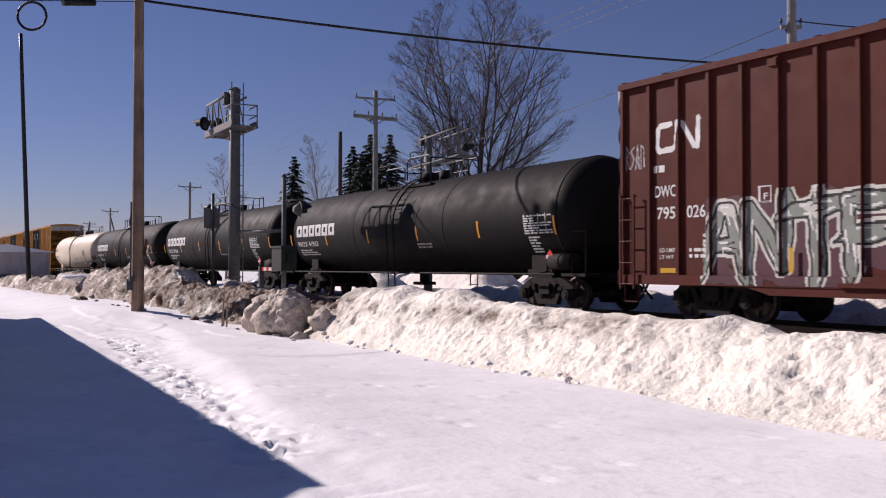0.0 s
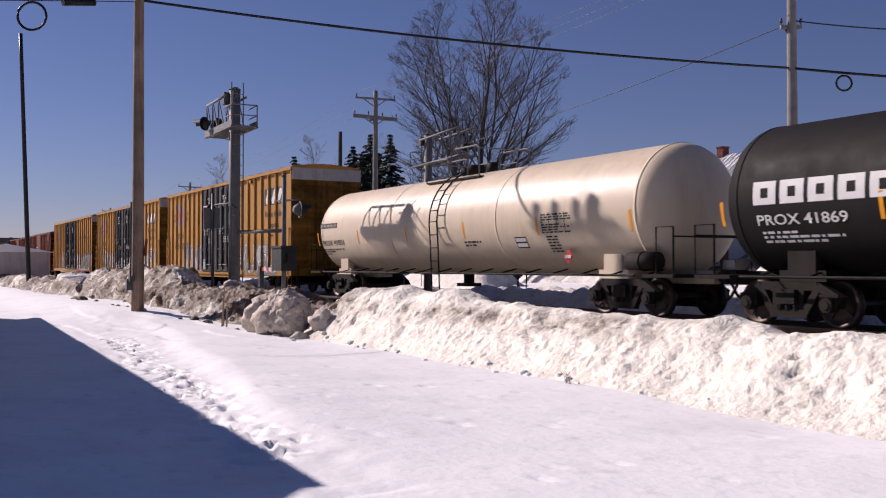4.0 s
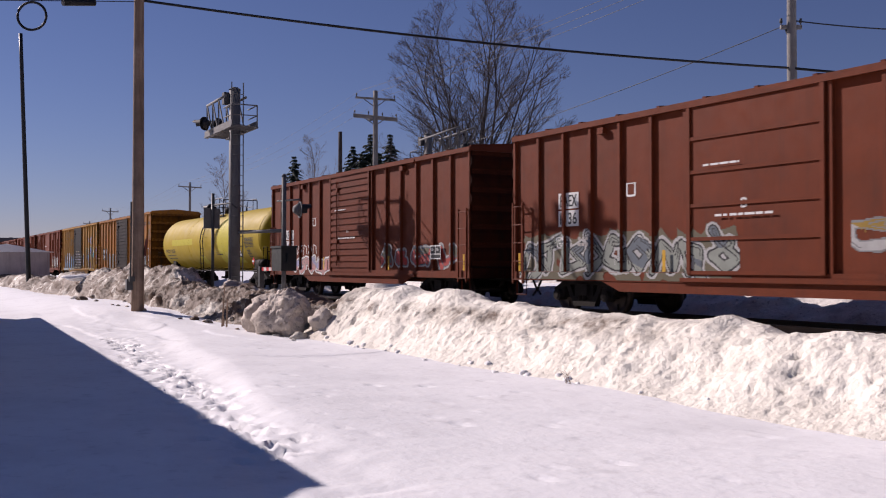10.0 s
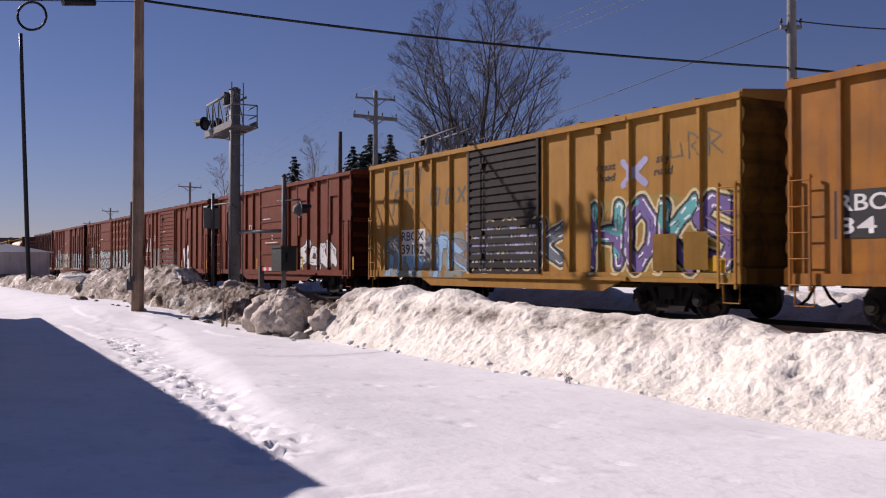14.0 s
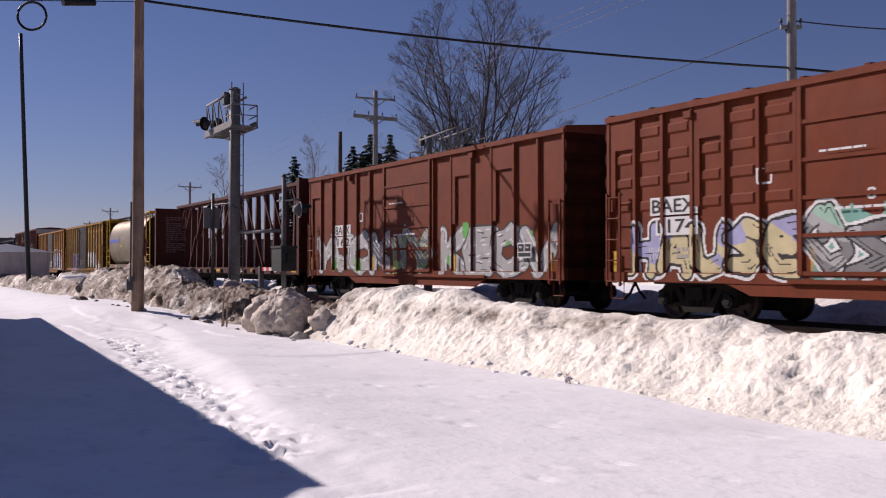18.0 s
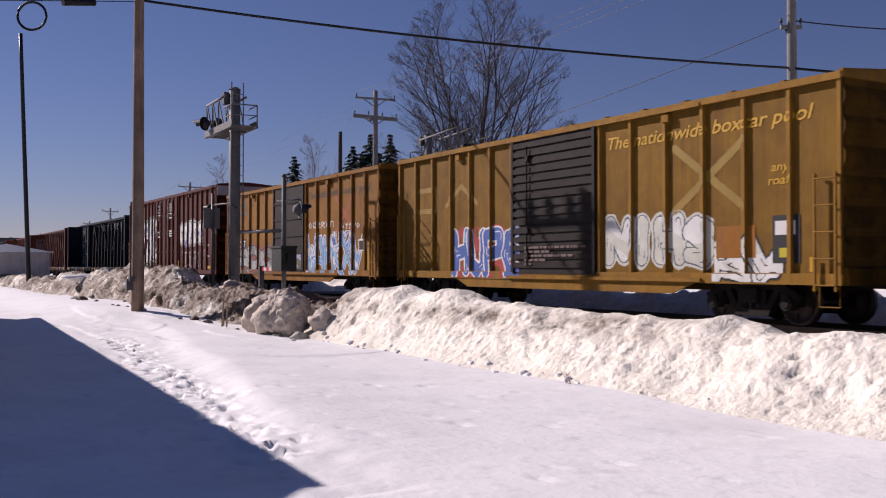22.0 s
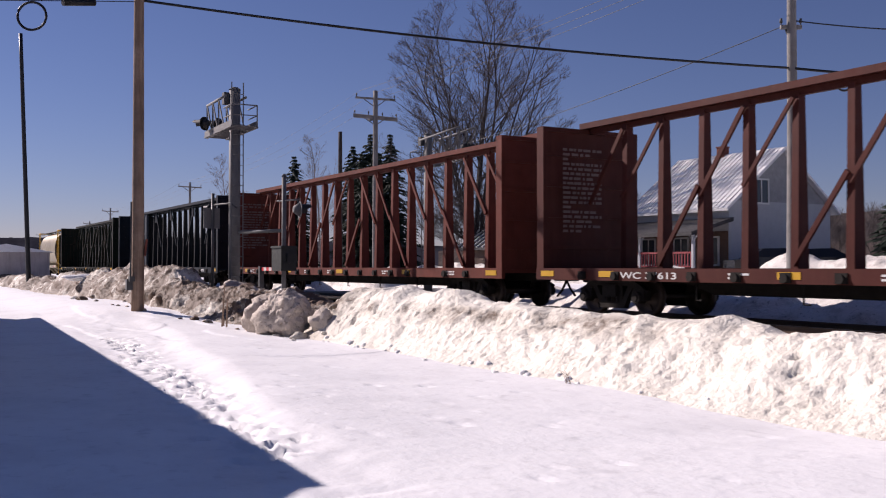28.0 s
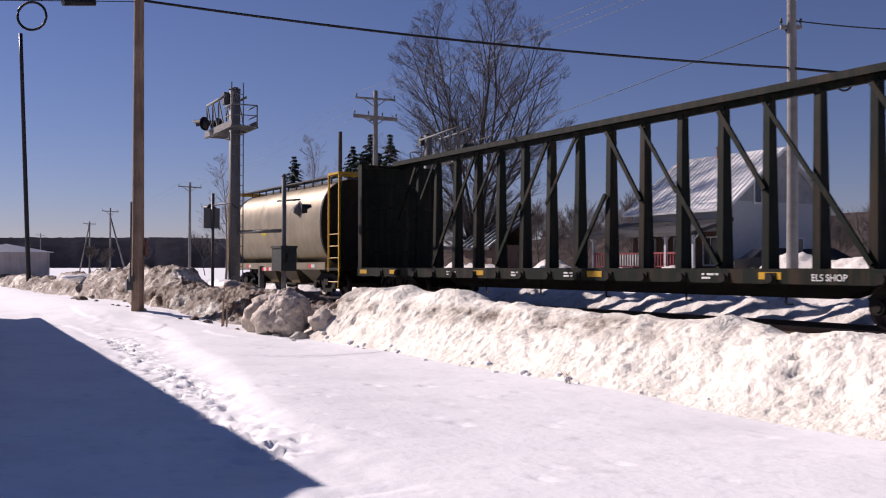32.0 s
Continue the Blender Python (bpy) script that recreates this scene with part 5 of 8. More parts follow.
    # pressed ribs and short cover plates in the side panels
    gaps = [(a, b) for a, b in zip(posts, posts[1:]) if not (a < d0 + 0.2 and b > d1 - 0.2)]
    for k, (a, b) in enumerate(gaps):
        wide = b - a - rib_w - 0.02
        if pressed:
            bm = bmesh.new()
            hgt = (eave - low - 0.5) / pressed
            v4 = [bm.verts.new(p) for p in ((-wide / 2 + 0.04, RD + 0.002, -0.12), (wide / 2 - 0.04, RD + 0.002, -0.12), (wide / 2 - 0.04, RD + 0.002, 0.12), (-wide / 2 + 0.04, RD + 0.002, 0.12))]
            w2 = [bm.verts.new(p) for p in ((-wide / 2 + 0.09, RD - 0.028, -0.07), (wide / 2 - 0.09, RD - 0.028, -0.07), (wide / 2 - 0.09, RD - 0.028, 0.08), (-wide / 2 + 0.09, RD - 0.028, 0.08))]
            bm.faces.new(w2)
            for i in range(4):
                bm.faces.new((v4[i], v4[(i + 1) % 4], w2[(i + 1) % 4], w2[i]))
            press = to_mesh("pressed_rib", bm, P)
            for i in range(pressed):
                z = low + 0.3 + hgt * (i + 0.5)
                if z > low + 1.5:          # the lower ones lie under thick spray paint
                    part("pressed_rib", press, None, car, at=pose((a + b) / 2, -W2, z))
        if k in covers:
            bm = bmesh.new()
            box(bm, (a + b) / 2 - wide / 2, (a + b) / 2 + wide / 2, -W2 + 0.02, -W2 + RD, eave - 0.75, eave - 0.1)
            box(bm, a + rib_w / 2, a + rib_w / 2 + 0.16, -W2 + 0.02, -W2 + RD, low + 1.5, eave - 0.75)
            part("cover_plate", bm, P, car)
    # corrugated ends
    for s in (-1, 1):
        bm = bmesh.new()
        n = 6
        prof = [(0.0, low), (0.1, low), (0.1, low + 0.28), (0.0, low + 0.32)]
        for k in range(n):
            z = low + 0.4 + (eave - low - 0.55) * (k + 0.5) / n
            h = (eave - low - 0.55) / n * 0.36
            prof += [(0.0, z - h), (0.06, z - h * 0.3), (0.06, z + h * 0.3), (0.0, z + h)]
        prof += [(0.0, eave - 0.02)]
        e0 = [bm.verts.new((p[0], -W2 + 0.02, p[1])) for p in prof]
        e1 = [bm.verts.new((p[0], W2 - 0.02, p[1])) for p in prof]
        for i in range(len(prof) - 1):
            bm.faces.new((e0[i], e0[i + 1], e1[i + 1], e1[i]))
        bm.faces.new(e0)
        bm.faces.new(e1)
        part("end_panel", bm, shaded_sooty(paint), car, "corrugated end, paint darkened for shade and streaked with soot", at=pose(s * half, 0, 0, 0, 0, 0 if s > 0 else 180))
        if end_light:
            bm = bmesh.new()
            box(bm, 0.0, 0.062, -W2 + 0.02, W2 - 0.02, eave - 0.5, eave - 0.04)
            part("end_band", bm, M["roof_galv"], car, "pale grey clearance band", pose(s * half, 0, 0, 0, 0, 0 if s > 0 else 180))
        ladder(car, s * (half - 0.3), -W2, low - 0.1, low + 1.9, 5, P)
        bm = bmesh.new()
        tube(bm, [(0, 0, 0), (0, 0, -0.42), (0.4, 0, -0.42), (0.4, 0, 0)], 0.02, 6)
        part("stirrup_step", bm, P, car, at=pose(s * (half - 0.3) - 0.2, -W2 + 0.06, low + 0.05))
    # doors: slab, and on the near side its bars, stiles and lock rods
    dp = M[door_paint or paint]
    hz = eave - low - 0.3
    n = 2 if door_style == "double" else 1
    wd = (d1 - d0) / n - 0.04
    pieces = []                            # (name, mesh, x, z)

    def bar(name, w, h, proud):
        b_ = bmesh.new()
        box(b_, -w / 2, w / 2, -proud, 0.0, -h / 2, h / 2)
        return to_mesh(name, b_, dp)
    if door_style == "double":
        cross, stile = bar("door_bar", wd, 0.09, 0.035), bar("door_stile", 0.07, hz, 0.055)
        pieces += [("door_bar", cross, 0, low + 0.2 + hz * i / 4) for i in range(5)]
        pieces += [("door_stile", stile, -wd / 2 + 0.05 + (wd - 0.1) * i / 3, low + 0.18 + hz / 2) for i in range(4)]
    elif door_style == "corrugated":
        m = 15
        cross, stile = bar("door_bar", wd - 0.18, 0.13, 0.035), bar("door_stile", 0.09, hz, 0.045)
        pieces += [("door_bar", cross, 0, low + 0.25 + (hz - 0.1) * (i + 0.5) / m) for i in range(m)]
        pieces += [("door_stile", stile, s * (wd / 2 - 0.045), low + 0.18 + hz / 2) for s in (-1, 1)]
    else:
        cross, stile = bar("door_bar", wd, 0.07, 0.03), bar("door_stile", 0.09, hz, 0.04)
        pieces += [("door_bar", cross, 0, low + 0.2 + hz * i / 5) for i in range(6)]
        pieces += [("door_stile", stile, s * (wd / 2 - 0.05), low + 0.18 + hz / 2) for s in (-1, 1)]
    for side in (-1, 1):
        for k in range(n):
            a = d0 + (d1 - d0) * k / n + 0.02
            b = d0 + (d1 - d0) * (k + 1) / n - 0.02
            bm = bmesh.new()
            box(bm, -wd / 2, wd / 2, 0.0, 0.1, low + 0.14, eave - 0.12)
            door_ob = part("door", bm, dp, car, "closed side door", pose((a + b) / 2, side * (W2 + 0.005), 0, 0, 0, 0 if side < 0 else 180))
            if side > 0:
                continue
            for nm, msh, x, z in pieces:
                part(nm, msh, None, door_ob, at=pose(x, 0, z))
            for x in {"double": (-0.35, 0.35), "corrugated": (-0.6,), "single": ()}[door_style]:
                bm = bmesh.new()
                u = x * wd / 2.2
                tube(bm, [(u, -0.08, low + 0.35), (u, -0.08, eave - 0.3)], 0.02, 6)
                for z in (low + 0.6, low + 1.2, eave - 0.6):
                    box(bm, u - 0.05, u + 0.05, -0.1, 0.0, z - 0.07, z + 0.07)
                part("lock_rod", bm, dp, door_ob)
        e0 = d0 - (d1 - d0) * (0.25 if door_style == "double" else 0.05)
        e1 = min(d1 + (d1 - d0) * (0.25 if door_style == "double" else 0.95), half - 0.5)
        y = side * (W2 + 0.05)
        for z in (low + 0.02, eave - 0.13):
            bm = bmesh.new()
            box(bm, e0, e1, min(y, side * W2), max(y, side * W2), z, z + 0.075)
            part("door_track", bm, P, car)
    for x in (d0 - 2.6, d1 + 2.2):
        bm = bmesh.new()
        box(bm, x - 0.1, x + 0.1, -W2 - 0.045, -W2 + RD, eave - 0.32, eave - 0.18)
        part("roof_bracket", bm, P, car)
    bogies(car, half, 2.3)
    couplers(car, half, 0.75)
    layout[car.name] = dict(left=-half, posts=posts, rib=rib_w * 0.4, door=(d0, d1), low=low)
    cars.append((car, (xl + xr) / 2))
    return car


def saddle(bm, x, r, zc, s):
    box(bm, x - 0.35, x + 0.35, -1.0, 1.0, 0.82, zc - r * 0.78)
    for q in (-1, 1):
        box(bm, x - 0.4, x + 0.4, q * 1.15 - 0.1, q * 1.15 + 0.1, 0.82, zc - r * 0.5)


def tank_car(xl, xr, paint, label, r=1.45, zc=2.35, rails_paint="steel_dark", bands=2):
    L = xr - xl
    half = L / 2
    car = thing("tank_car", pose((xl + xr) / 2, TRACK_Y, 0), label, "tank car", "train cars")
    P = M[paint]
    bm = bmesh.new()
    prof = []
    for k in range(9):
        a = k / 8 * math.pi / 2
        prof.append((-half + 0.75 * (1 - math.sin(a)), r * math.cos(a)))
    prof = prof[::-1]
    left = [(-half + 0.75 * (1 - math.sin(k / 9 * math.pi / 2)), r * math.sin(math.acos(min(1, math.sin(k / 9 * math.pi / 2))))) for k in range(9, -1, -1)]
    left[0] = (-half, 0.0)
    rgt = [(-x, q) for x, q in left[::-1]]
    lathe(bm, left + rgt, 56)
    bm.transform(Matrix.Translation((0, 0, zc)))
    part("tank", bm, P, car)
    for x in [(-half + 0.75), (half - 0.75)] + [half * q for q in ((-0.33, 0.33) if bands == 2 else (-0.5, -0.05, 0.4))]:
        bm = bmesh.new()
        lathe(bm, ((x - 0.03, r), (x - 0.03, r + 0.006), (x + 0.03, r + 0.006), (x + 0.03, r)), 56)
        bm.transform(Matrix.Translation((0, 0, zc)))
        part("weld_band", bm, P, car)
    # stub sills, saddles and running platforms
    for s in (-1, 1):
        bm = bmesh.new()
        x = s * (half - 1.9)
        box(bm, min(x - s * 1.2, x + s * 2.2), max(x - s * 1.2, x + s * 2.2), -0.2, 0.2, 0.72, 1.0)
        box(bm, x - 0.5, x + 0.5, -1.05, 1.05, 0.82, 1.02)
        for q in (-1, 1):
            box(bm, x - 0.3, x + 0.3, q * 0.95 - 0.12, q * 0.95 + 0.12, 0.9, zc - r * 0.62)
        part("saddle", bm, M["steel_dark"] if paint != "tank_white" else P, car)
        bm = bmesh.new()
        e = s * (half + 0.35)
        box(bm, min(e, e - s * 0.9), max(e, e - s * 0.9), -1.42, 1.42, 0.86, 0.93)
        tube(bm, [(e, -1.4, 0.9), (e, -1.4, 1.9), (e - s * 0.5, -1.4, 1.9), (e - s * 0.5, -1.4, 0.9)], 0.022, 6)
        tube(bm, [(e, 1.4, 0.9), (e, 1.4, 1.9), (e - s * 0.5, 1.4, 1.9), (e - s * 0.5, 1.4, 0.9)], 0.022, 6)
        tube(bm, [(e, -1.4, 1.7), (e, 1.4, 1.7)], 0.02, 6)
        part("end_platform", bm, M[rails_paint], car)
    for q in (-1, 1):
        bm = bmesh.new()
        tube(bm, [(-half + 0.8, q * 1.42, 0.9), (half - 0.8, q * 1.42, 0.9)], 0.03, 6)
        for k in range(int(L / 1.1)):
            x = -half + 1.2 + k * 1.1
            tube(bm, [(x, q * 1.42, 0.9), (x, q * 0.85, 1.03)], 0.018, 5)
        part("side_rail", bm, M[rails_paint], car)
    # hatch platform, valves and ladders at mid-length
    bm = bmesh.new()
    z = zc + r
    box(bm, -1.65, 1.3, -0.85, -0.35, z - 0.22, z - 0.17)
    box(bm, -1.65, 1.3, 0.35, 0.85, z - 0.22, z - 0.17)
    part("hatch_platform", bm, M[rails_paint], car)
    bm = bmesh.new()
    for q in (-0.85, 0.85):
        tube(bm, [(-1.65, q, z - 0.2), (-1.65, q, z + 0.34), (-1.55, q, z + 0.44), (-0.45, q, z + 0.44), (-0.35, q, z + 0.34), (-0.35, q, z)], 0.024, 6)
        tube(bm, [(-0.2, q, z), (-0.2, q, z + 0.55), (0.0, q, z + 0.68), (1.2, q, z + 0.68), (1.3, q, z + 0.6), (1.3, q, z - 0.2)], 0.026, 6)
        tube(bm, [(-0.2, q, z + 0.33), (0.7, q, z + 0.33)], 0.018, 6)
        for x in (-1.0, 0.7):
            tube(bm, [(x, q, z - 0.1), (x, q, z + (0.44 if x < 0 else 0.68))], 0.02, 6)
    for x, up_ in ((-1.65, 0.4), (1.3, 0.6)):
        tube(bm, [(x, -0.85, z + up_), (x, 0.85, z + up_)], 0.022, 6)
    part("hatch_railing", bm, M["galv"] if paint == "tank_white" else NAVY, car, "dark pipe railing round the hatch")
    bm = bmesh.new()
    tube(bm, [(-0.2, 0, z), (-0.2, 0, z + 0.24), (-0.2, 0, z + 0.28)], 0.3, 18, 0.26)
    tube(bm, [(0.55, 0.1, z), (0.55, 0.1, z + 0.3)], 0.16, 12)
    tube(bm, [(-0.85, 0.05, z), (-0.85, 0.05, z + 0.26)], 0.12, 12)
    part("hatch", bm, M["steel_dark"], car, "dark bolted hatch and valves on the tank top")
    for q in (-1, 1):
        bm = bmesh.new()
        for x in (-0.22, 0.22):
            pts = [(x, q * (r + 0.14) * math.cos(a), zc + (r + 0.14) * math.sin(a)) for a in [radians(t) for t in range(0, 75, 12)]]
            tube(bm, [(x, q * (r + 0.05), 0.45), (x, q * (r + 0.1), zc - 0.6)] + pts, 0.024, 6)
        for k in range(12):
            t = k / 11
            if t < 0.45:
                zz = 0.5 + (zc - 0.5) * t / 0.45
                yy = r + 0.09
            else:
                a = radians(70 * (t - 0.45) / 0.55)
                yy, zz = (r + 0.14) * math.cos(a), zc + (r + 0.14) * math.sin(a)
            tube(bm, [(-0.22, q * yy, zz), (0.22, q * yy, zz)], 0.015, 6)
        part("ladder", bm, M[rails_paint], car)
    bm = bmesh.new()
    tube(bm, [(half - 1.15, -1.2, 1.2), (half - 0.3, -1.2, 1.2)], 0.2, 14)
    tube(bm, [(half - 0.75, -1.2, 1.2), (half - 0.7, -1.2, 1.2)], 0.215, 14)
    part("air_reservoir", bm, M["steel_dark"], car)
    bm = bmesh.new()
    tube(bm, [(-0.6, 0, zc - r), (-0.6, 0, 0.55)], 0.16, 10)
    box(bm, -0.9, -0.3, -0.25, 0.25, 0.5, 0.6)
    part("outlet_valve", bm, M["steel_dark"], car)
    bogies(car, half, 1.6)
    couplers(car, half + 0.1, 0.55)
    cars.append((car, (xl + xr) / 2))
    return car


def hopper_car(xl, xr, label):
    L = xr - xl
    half = L / 2
    car = thing("hopper_car", pose((xl + xr) / 2, TRACK_Y, 0), label, "hopper car", "train cars")
    zc, ry, rz = 2.65, 1.5, 1.62
    bl = half - 1.35
    bm = bmesh.new()
    n, m = 44, 12
    sec = []
    for j in range(n):                     # rounded tub section, flatter at the foot
        a = 2 * math.pi * j / n
        c, s = math.cos(a), math.sin(a)
        sec.append((ry * math.copysign(abs(c) ** 0.72, c), zc + rz * math.copysign(abs(s) ** 0.8, s)))
    rows = []
    for x in np.linspace(-bl, bl, m):
        rows.append([bm.verts.new((x, y, z)) for y, z in sec])
    for a, b in zip(rows, rows[1:]):
        for j in range(n):
            bm.faces.new((a[j], b[j], b[(j + 1) % n], a[(j + 1) % n])).smooth = True
    part("tub", bm, M["hopper"], car, "smooth rounded grey hopper side")
    for s in (-1, 1):
        bm = bmesh.new()
        f = [bm.verts.new((s * (bl + 0.01), y, z)) for y, z in sec]
        g = [bm.verts.new((s * (bl - 0.1), y * 1.012, zc + (z - zc) * 1.012)) for y, z in sec]
        h = [bm.verts.new((s * (bl + 0.03), y * 1.012, zc + (z - zc) * 1.012)) for y, z in sec]
        c = bm.verts.new((s * (bl - 0.15), 0, zc))
        for j in range(n):
            bm.faces.new((g[j], g[(j + 1) % n], h[(j + 1) % n], h[j]))
            bm.faces.new((h[j], h[(j + 1) % n], f[(j + 1) % n], f[j]))
            bm.faces.new((f[j], f[(j + 1) % n], c))
        part("end_plate", bm, M["steel_dark"], car, "dark recessed end of the tub")
    for x in (-bl * 0.36, bl * 0.36):
        bm = bmesh.new()
        a = [bm.verts.new((x - 0.03, y * 1.005, zc + (z - zc) * 1.005)) for y, z in sec]
        b = [bm.verts.new((x + 0.03, y * 1.005, zc + (z - zc) * 1.005)) for y, z in sec]
        for j in range(n):
            bm.faces.new((a[j], b[j], b[(j + 1) % n], a[(j + 1) % n])).smooth = True
        part("weld_band", bm, M["hopper"], car)
    for q in (-1, 1):
        bm = bmesh.new()
        box(bm, -bl - 0.2, bl + 0.2, q * 1.38 - 0.06, q * 1.38 + 0.06, 0.98, 1.24)
        part("side_sill", bm, M["hopper"], car)
    bm = bmesh.new()                       # running board over the roof, on posts
    for q in (-1, 1):
        box(bm, -half + 0.2, half - 0.2, q * 0.72 - 0.22, q * 0.72 + 0.22, zc + rz + 0.12, zc + rz + 0.16)
        for k in range(12):
            x = -bl + 2 * bl * k / 11
            box(bm, x - 0.03, x + 0.03, q * 0.72 - 0.02, q * 0.72 + 0.02, zc + rz - 0.25, zc + rz + 0.12)
    box(bm, -bl + 0.4, bl - 0.4, -0.3, 0.3, zc + rz - 0.04, zc + rz + 0.1)
    part("running_board", bm, M["galv_dark"], car)
    for s in (-1, 1):
        bm = bmesh.new()                   # yellow end cage: posts, rungs and top frame
        xa, xb = s * (bl + 0.45), s * (half)
        for x in (xa, xb):
            for y in (-1.4, 1.4):
                box(bm, x - 0.03, x + 0.03, y - 0.03, y + 0.03, 0.9, zc + rz + 0.14)
        for x in (xa, xb):
            box(bm, x - 0.04, x + 0.04, -1.4, 1.4, zc + rz + 0.06, zc + rz + 0.14)
        for y in (-1.4, 1.4):
            box(bm, min(xa, xb), max(xa, xb), y - 0.04, y + 0.04, zc + rz + 0.06, zc + rz + 0.14)
            for k in range(5):
                z = 0.55 + k * 0.42
                tube(bm, [(xa, y, z), (xb, y, z)], 0.017, 6)
            beam(bm, (xb, y, 0.95), (xb - s * 0.1, y, 0.35), 0.04)
        part("end_ladder", bm, M["yellow"], car, "yellow end ladder and cage")
        bm = bmesh.new()
        box(bm, min(s * (bl - 0.8), s * half), max(s * (bl - 0.8), s * half), -0.22, 0.22, 0.72, 1.05)
        box(bm, min(s * (bl - 0.2), s * half), max(s * (bl - 0.2), s * half), -1.42, 1.42, 0.95, 1.05)
        for q in (-1, 1):
            beam(bm, (s * (bl + 0.6), q * 0.7, 1.0), (s * (bl - 0.1), q * 0.8, zc), 0.09)
        part("end_platform", bm, M["steel_dark"], car)
    for k in (-1, 0, 1):
        bm = bmesh.new()
        x = k * bl * 0.5
        top = [bm.verts.new((x + a, b, 1.25)) for a, b in ((-1.3, -1.2), (1.3, -1.2), (1.3, 1.2), (-1.3, 1.2))]
        bot = [bm.verts.new((x + a, b, 0.42)) for a, b in ((-0.4, -0.5), (0.4, -0.5), (0.4, 0.5), (-0.4, 0.5))]
        for i in range(4):
            bm.faces.new((top[i], top[(i + 1) % 4], bot[(i + 1) % 4], bot[i]))
        bm.faces.new(bot)
        box(bm, x - 0.5, x + 0.5, -0.75, 0.75, 0.36, 0.44)
        part("discharge_gate", bm, M["hopper"], car)
    bogies(car, half, 1.75)
    couplers(car, half, 0.6)
    cars.append((car, (xl + xr) / 2))
    return car


bm = bmesh.new()
tube(bm, [(0, 0.03, 0), (0, -0.09, 0)], 0.085, 10)
box(bm, -0.12, 0.12, -0.04, 0.03, -0.08, 0.1)
WINCH = to_mesh("winch", bm, M["steel_dark"])


def centerbeam(xl, xr, paint, label, top=4.62, style="truss", bays=18):
    L = xr - xl
    half = L / 2
    car = thing("centerbeam_flatcar", pose((xl + xr) / 2, TRACK_Y, 0), label, "flatcar", "train cars")
    P = M[paint]
    z0 = 1.02
    bm = bmesh.new()
    box(bm, -half, half, -W2 + 0.02, W2 - 0.02, 0.92, z0)
    part("deck", bm, P, car)
    for q in (-1, 1):
        bm = bmesh.new()
        box(bm, -half, half, q * (W2 - 0.04) - 0.05, q * (W2 - 0.04) + 0.05, 0.78, z0 + 0.03)
        part("side_sill", bm, P, car)
    for k in range(bays):
        if 17.7 < 1.2 + (L - 2.4) * (k + 0.5) / bays < 19.1:
            continue
        part("winch", WINCH, None, car, at=pose(-half + 1.2 + (L - 2.4) * (k + 0.5) / bays, -W2, 0.88))
    bm = bmesh.new()
    vs = [(-half + 3.6, 0.8), (-half + 4.6, 0.5), (half - 4.6, 0.5), (half - 3.6, 0.8)]
    for q in (-0.25, 0.25):
        va = [bm.verts.new((p[0], q - 0.03, p[1])) for p in vs]
        vb = [bm.verts.new((p[0], q + 0.03, p[1])) for p in vs]
        bm.faces.new(va)
        bm.faces.new(vb[::-1])
        for i in range(4):
            bm.faces.new((va[i], va[(i + 1) % 4], vb[(i + 1) % 4], vb[i]))
    box(bm, -half + 0.2, half - 0.2, -0.22, 0.22, 0.7, 0.92)
    for k in range(6):
        x = -half + 5.0 + (L - 10) * k / 5
        tube(bm, [(x, -1.2, 0.78), (x + 0.05, -1.25, 0.42), (x + 0.2, -1.25, 0.42)], 0.02, 5)
    part("center_sill", bm, M["steel_dark"], car)
    # bulkheads
    for s in (-1, 1):
        bm = bmesh.new()
        x0, x1 = (half - 0.28, half - 0.02) if s > 0 else (-half + 0.02, -half + 0.28)
        box(bm, x0 + 0.08, x1 - 0.08, -W2 + 0.12, W2 - 0.12, z0, top - 0.26)
        wall_ob = part("bulkhead", bm, P, car, "full-height end bulkhead")
        for y in (-W2 + 0.06, W2 - 0.06):
            bm = bmesh.new()
            box(bm, x0, x1, y - 0.06, y + 0.06, z0, top - 0.26)
            part("corner_post", bm, P, wall_ob)
        bm = bmesh.new()
        box(bm, x0, x1, -W2, W2, top - 0.26, top - 0.16)
        part("top_bar", bm, P, wall_ob)
        for k in range(4):
            bm = bmesh.new()
            z = z0 + 0.5 + k * 0.75
            box(bm, x0 + 0.02, x1 - 0.02, -W2 + 0.12, W2 - 0.12, z, z + 0.08)
            part("stiffener", bm, P, wall_ob)
    # top chord and posts of the centre partition
    bm = bmesh.new()
    wch = 0.24 if style != "blue" else 0.42
    box(bm, -half + 0.1, half - 0.1, -wch, wch, top - 0.14, top)
    box(bm, -half + 0.1, half - 0.1, -0.05, 0.05, top - 0.26, top - 0.14)
    part("top_chord", bm, P, car)
    inner = half - 0.4
    bm = bmesh.new()
    vs = ((-0.09, 0.16, z0), (0.09, 0.16, z0), (0.075, 0.09, top - 0.2), (-0.075, 0.09, top - 0.2))
    va = [bm.verts.new((p[0], -p[1], p[2])) for p in vs]
    vb = [bm.verts.new((p[0], p[1], p[2])) for p in vs]
    bm.faces.new(va)
    bm.faces.new(vb[::-1])
    for i in range(4):
        bm.faces.new((va[i], va[(i + 1) % 4], vb[(i + 1) % 4], vb[i]))
    post = to_mesh("post", bm, M["post_shaded"] if style == "blue" else P)
    xs_ = [-inner + 2 * inner * k / bays for k in range(bays + 1)]
    for x in xs_[1:-1]:
        part("post", post, None, car, at=pose(x, 0, 0))
    mid = z0 + 0.47 * (top - z0)
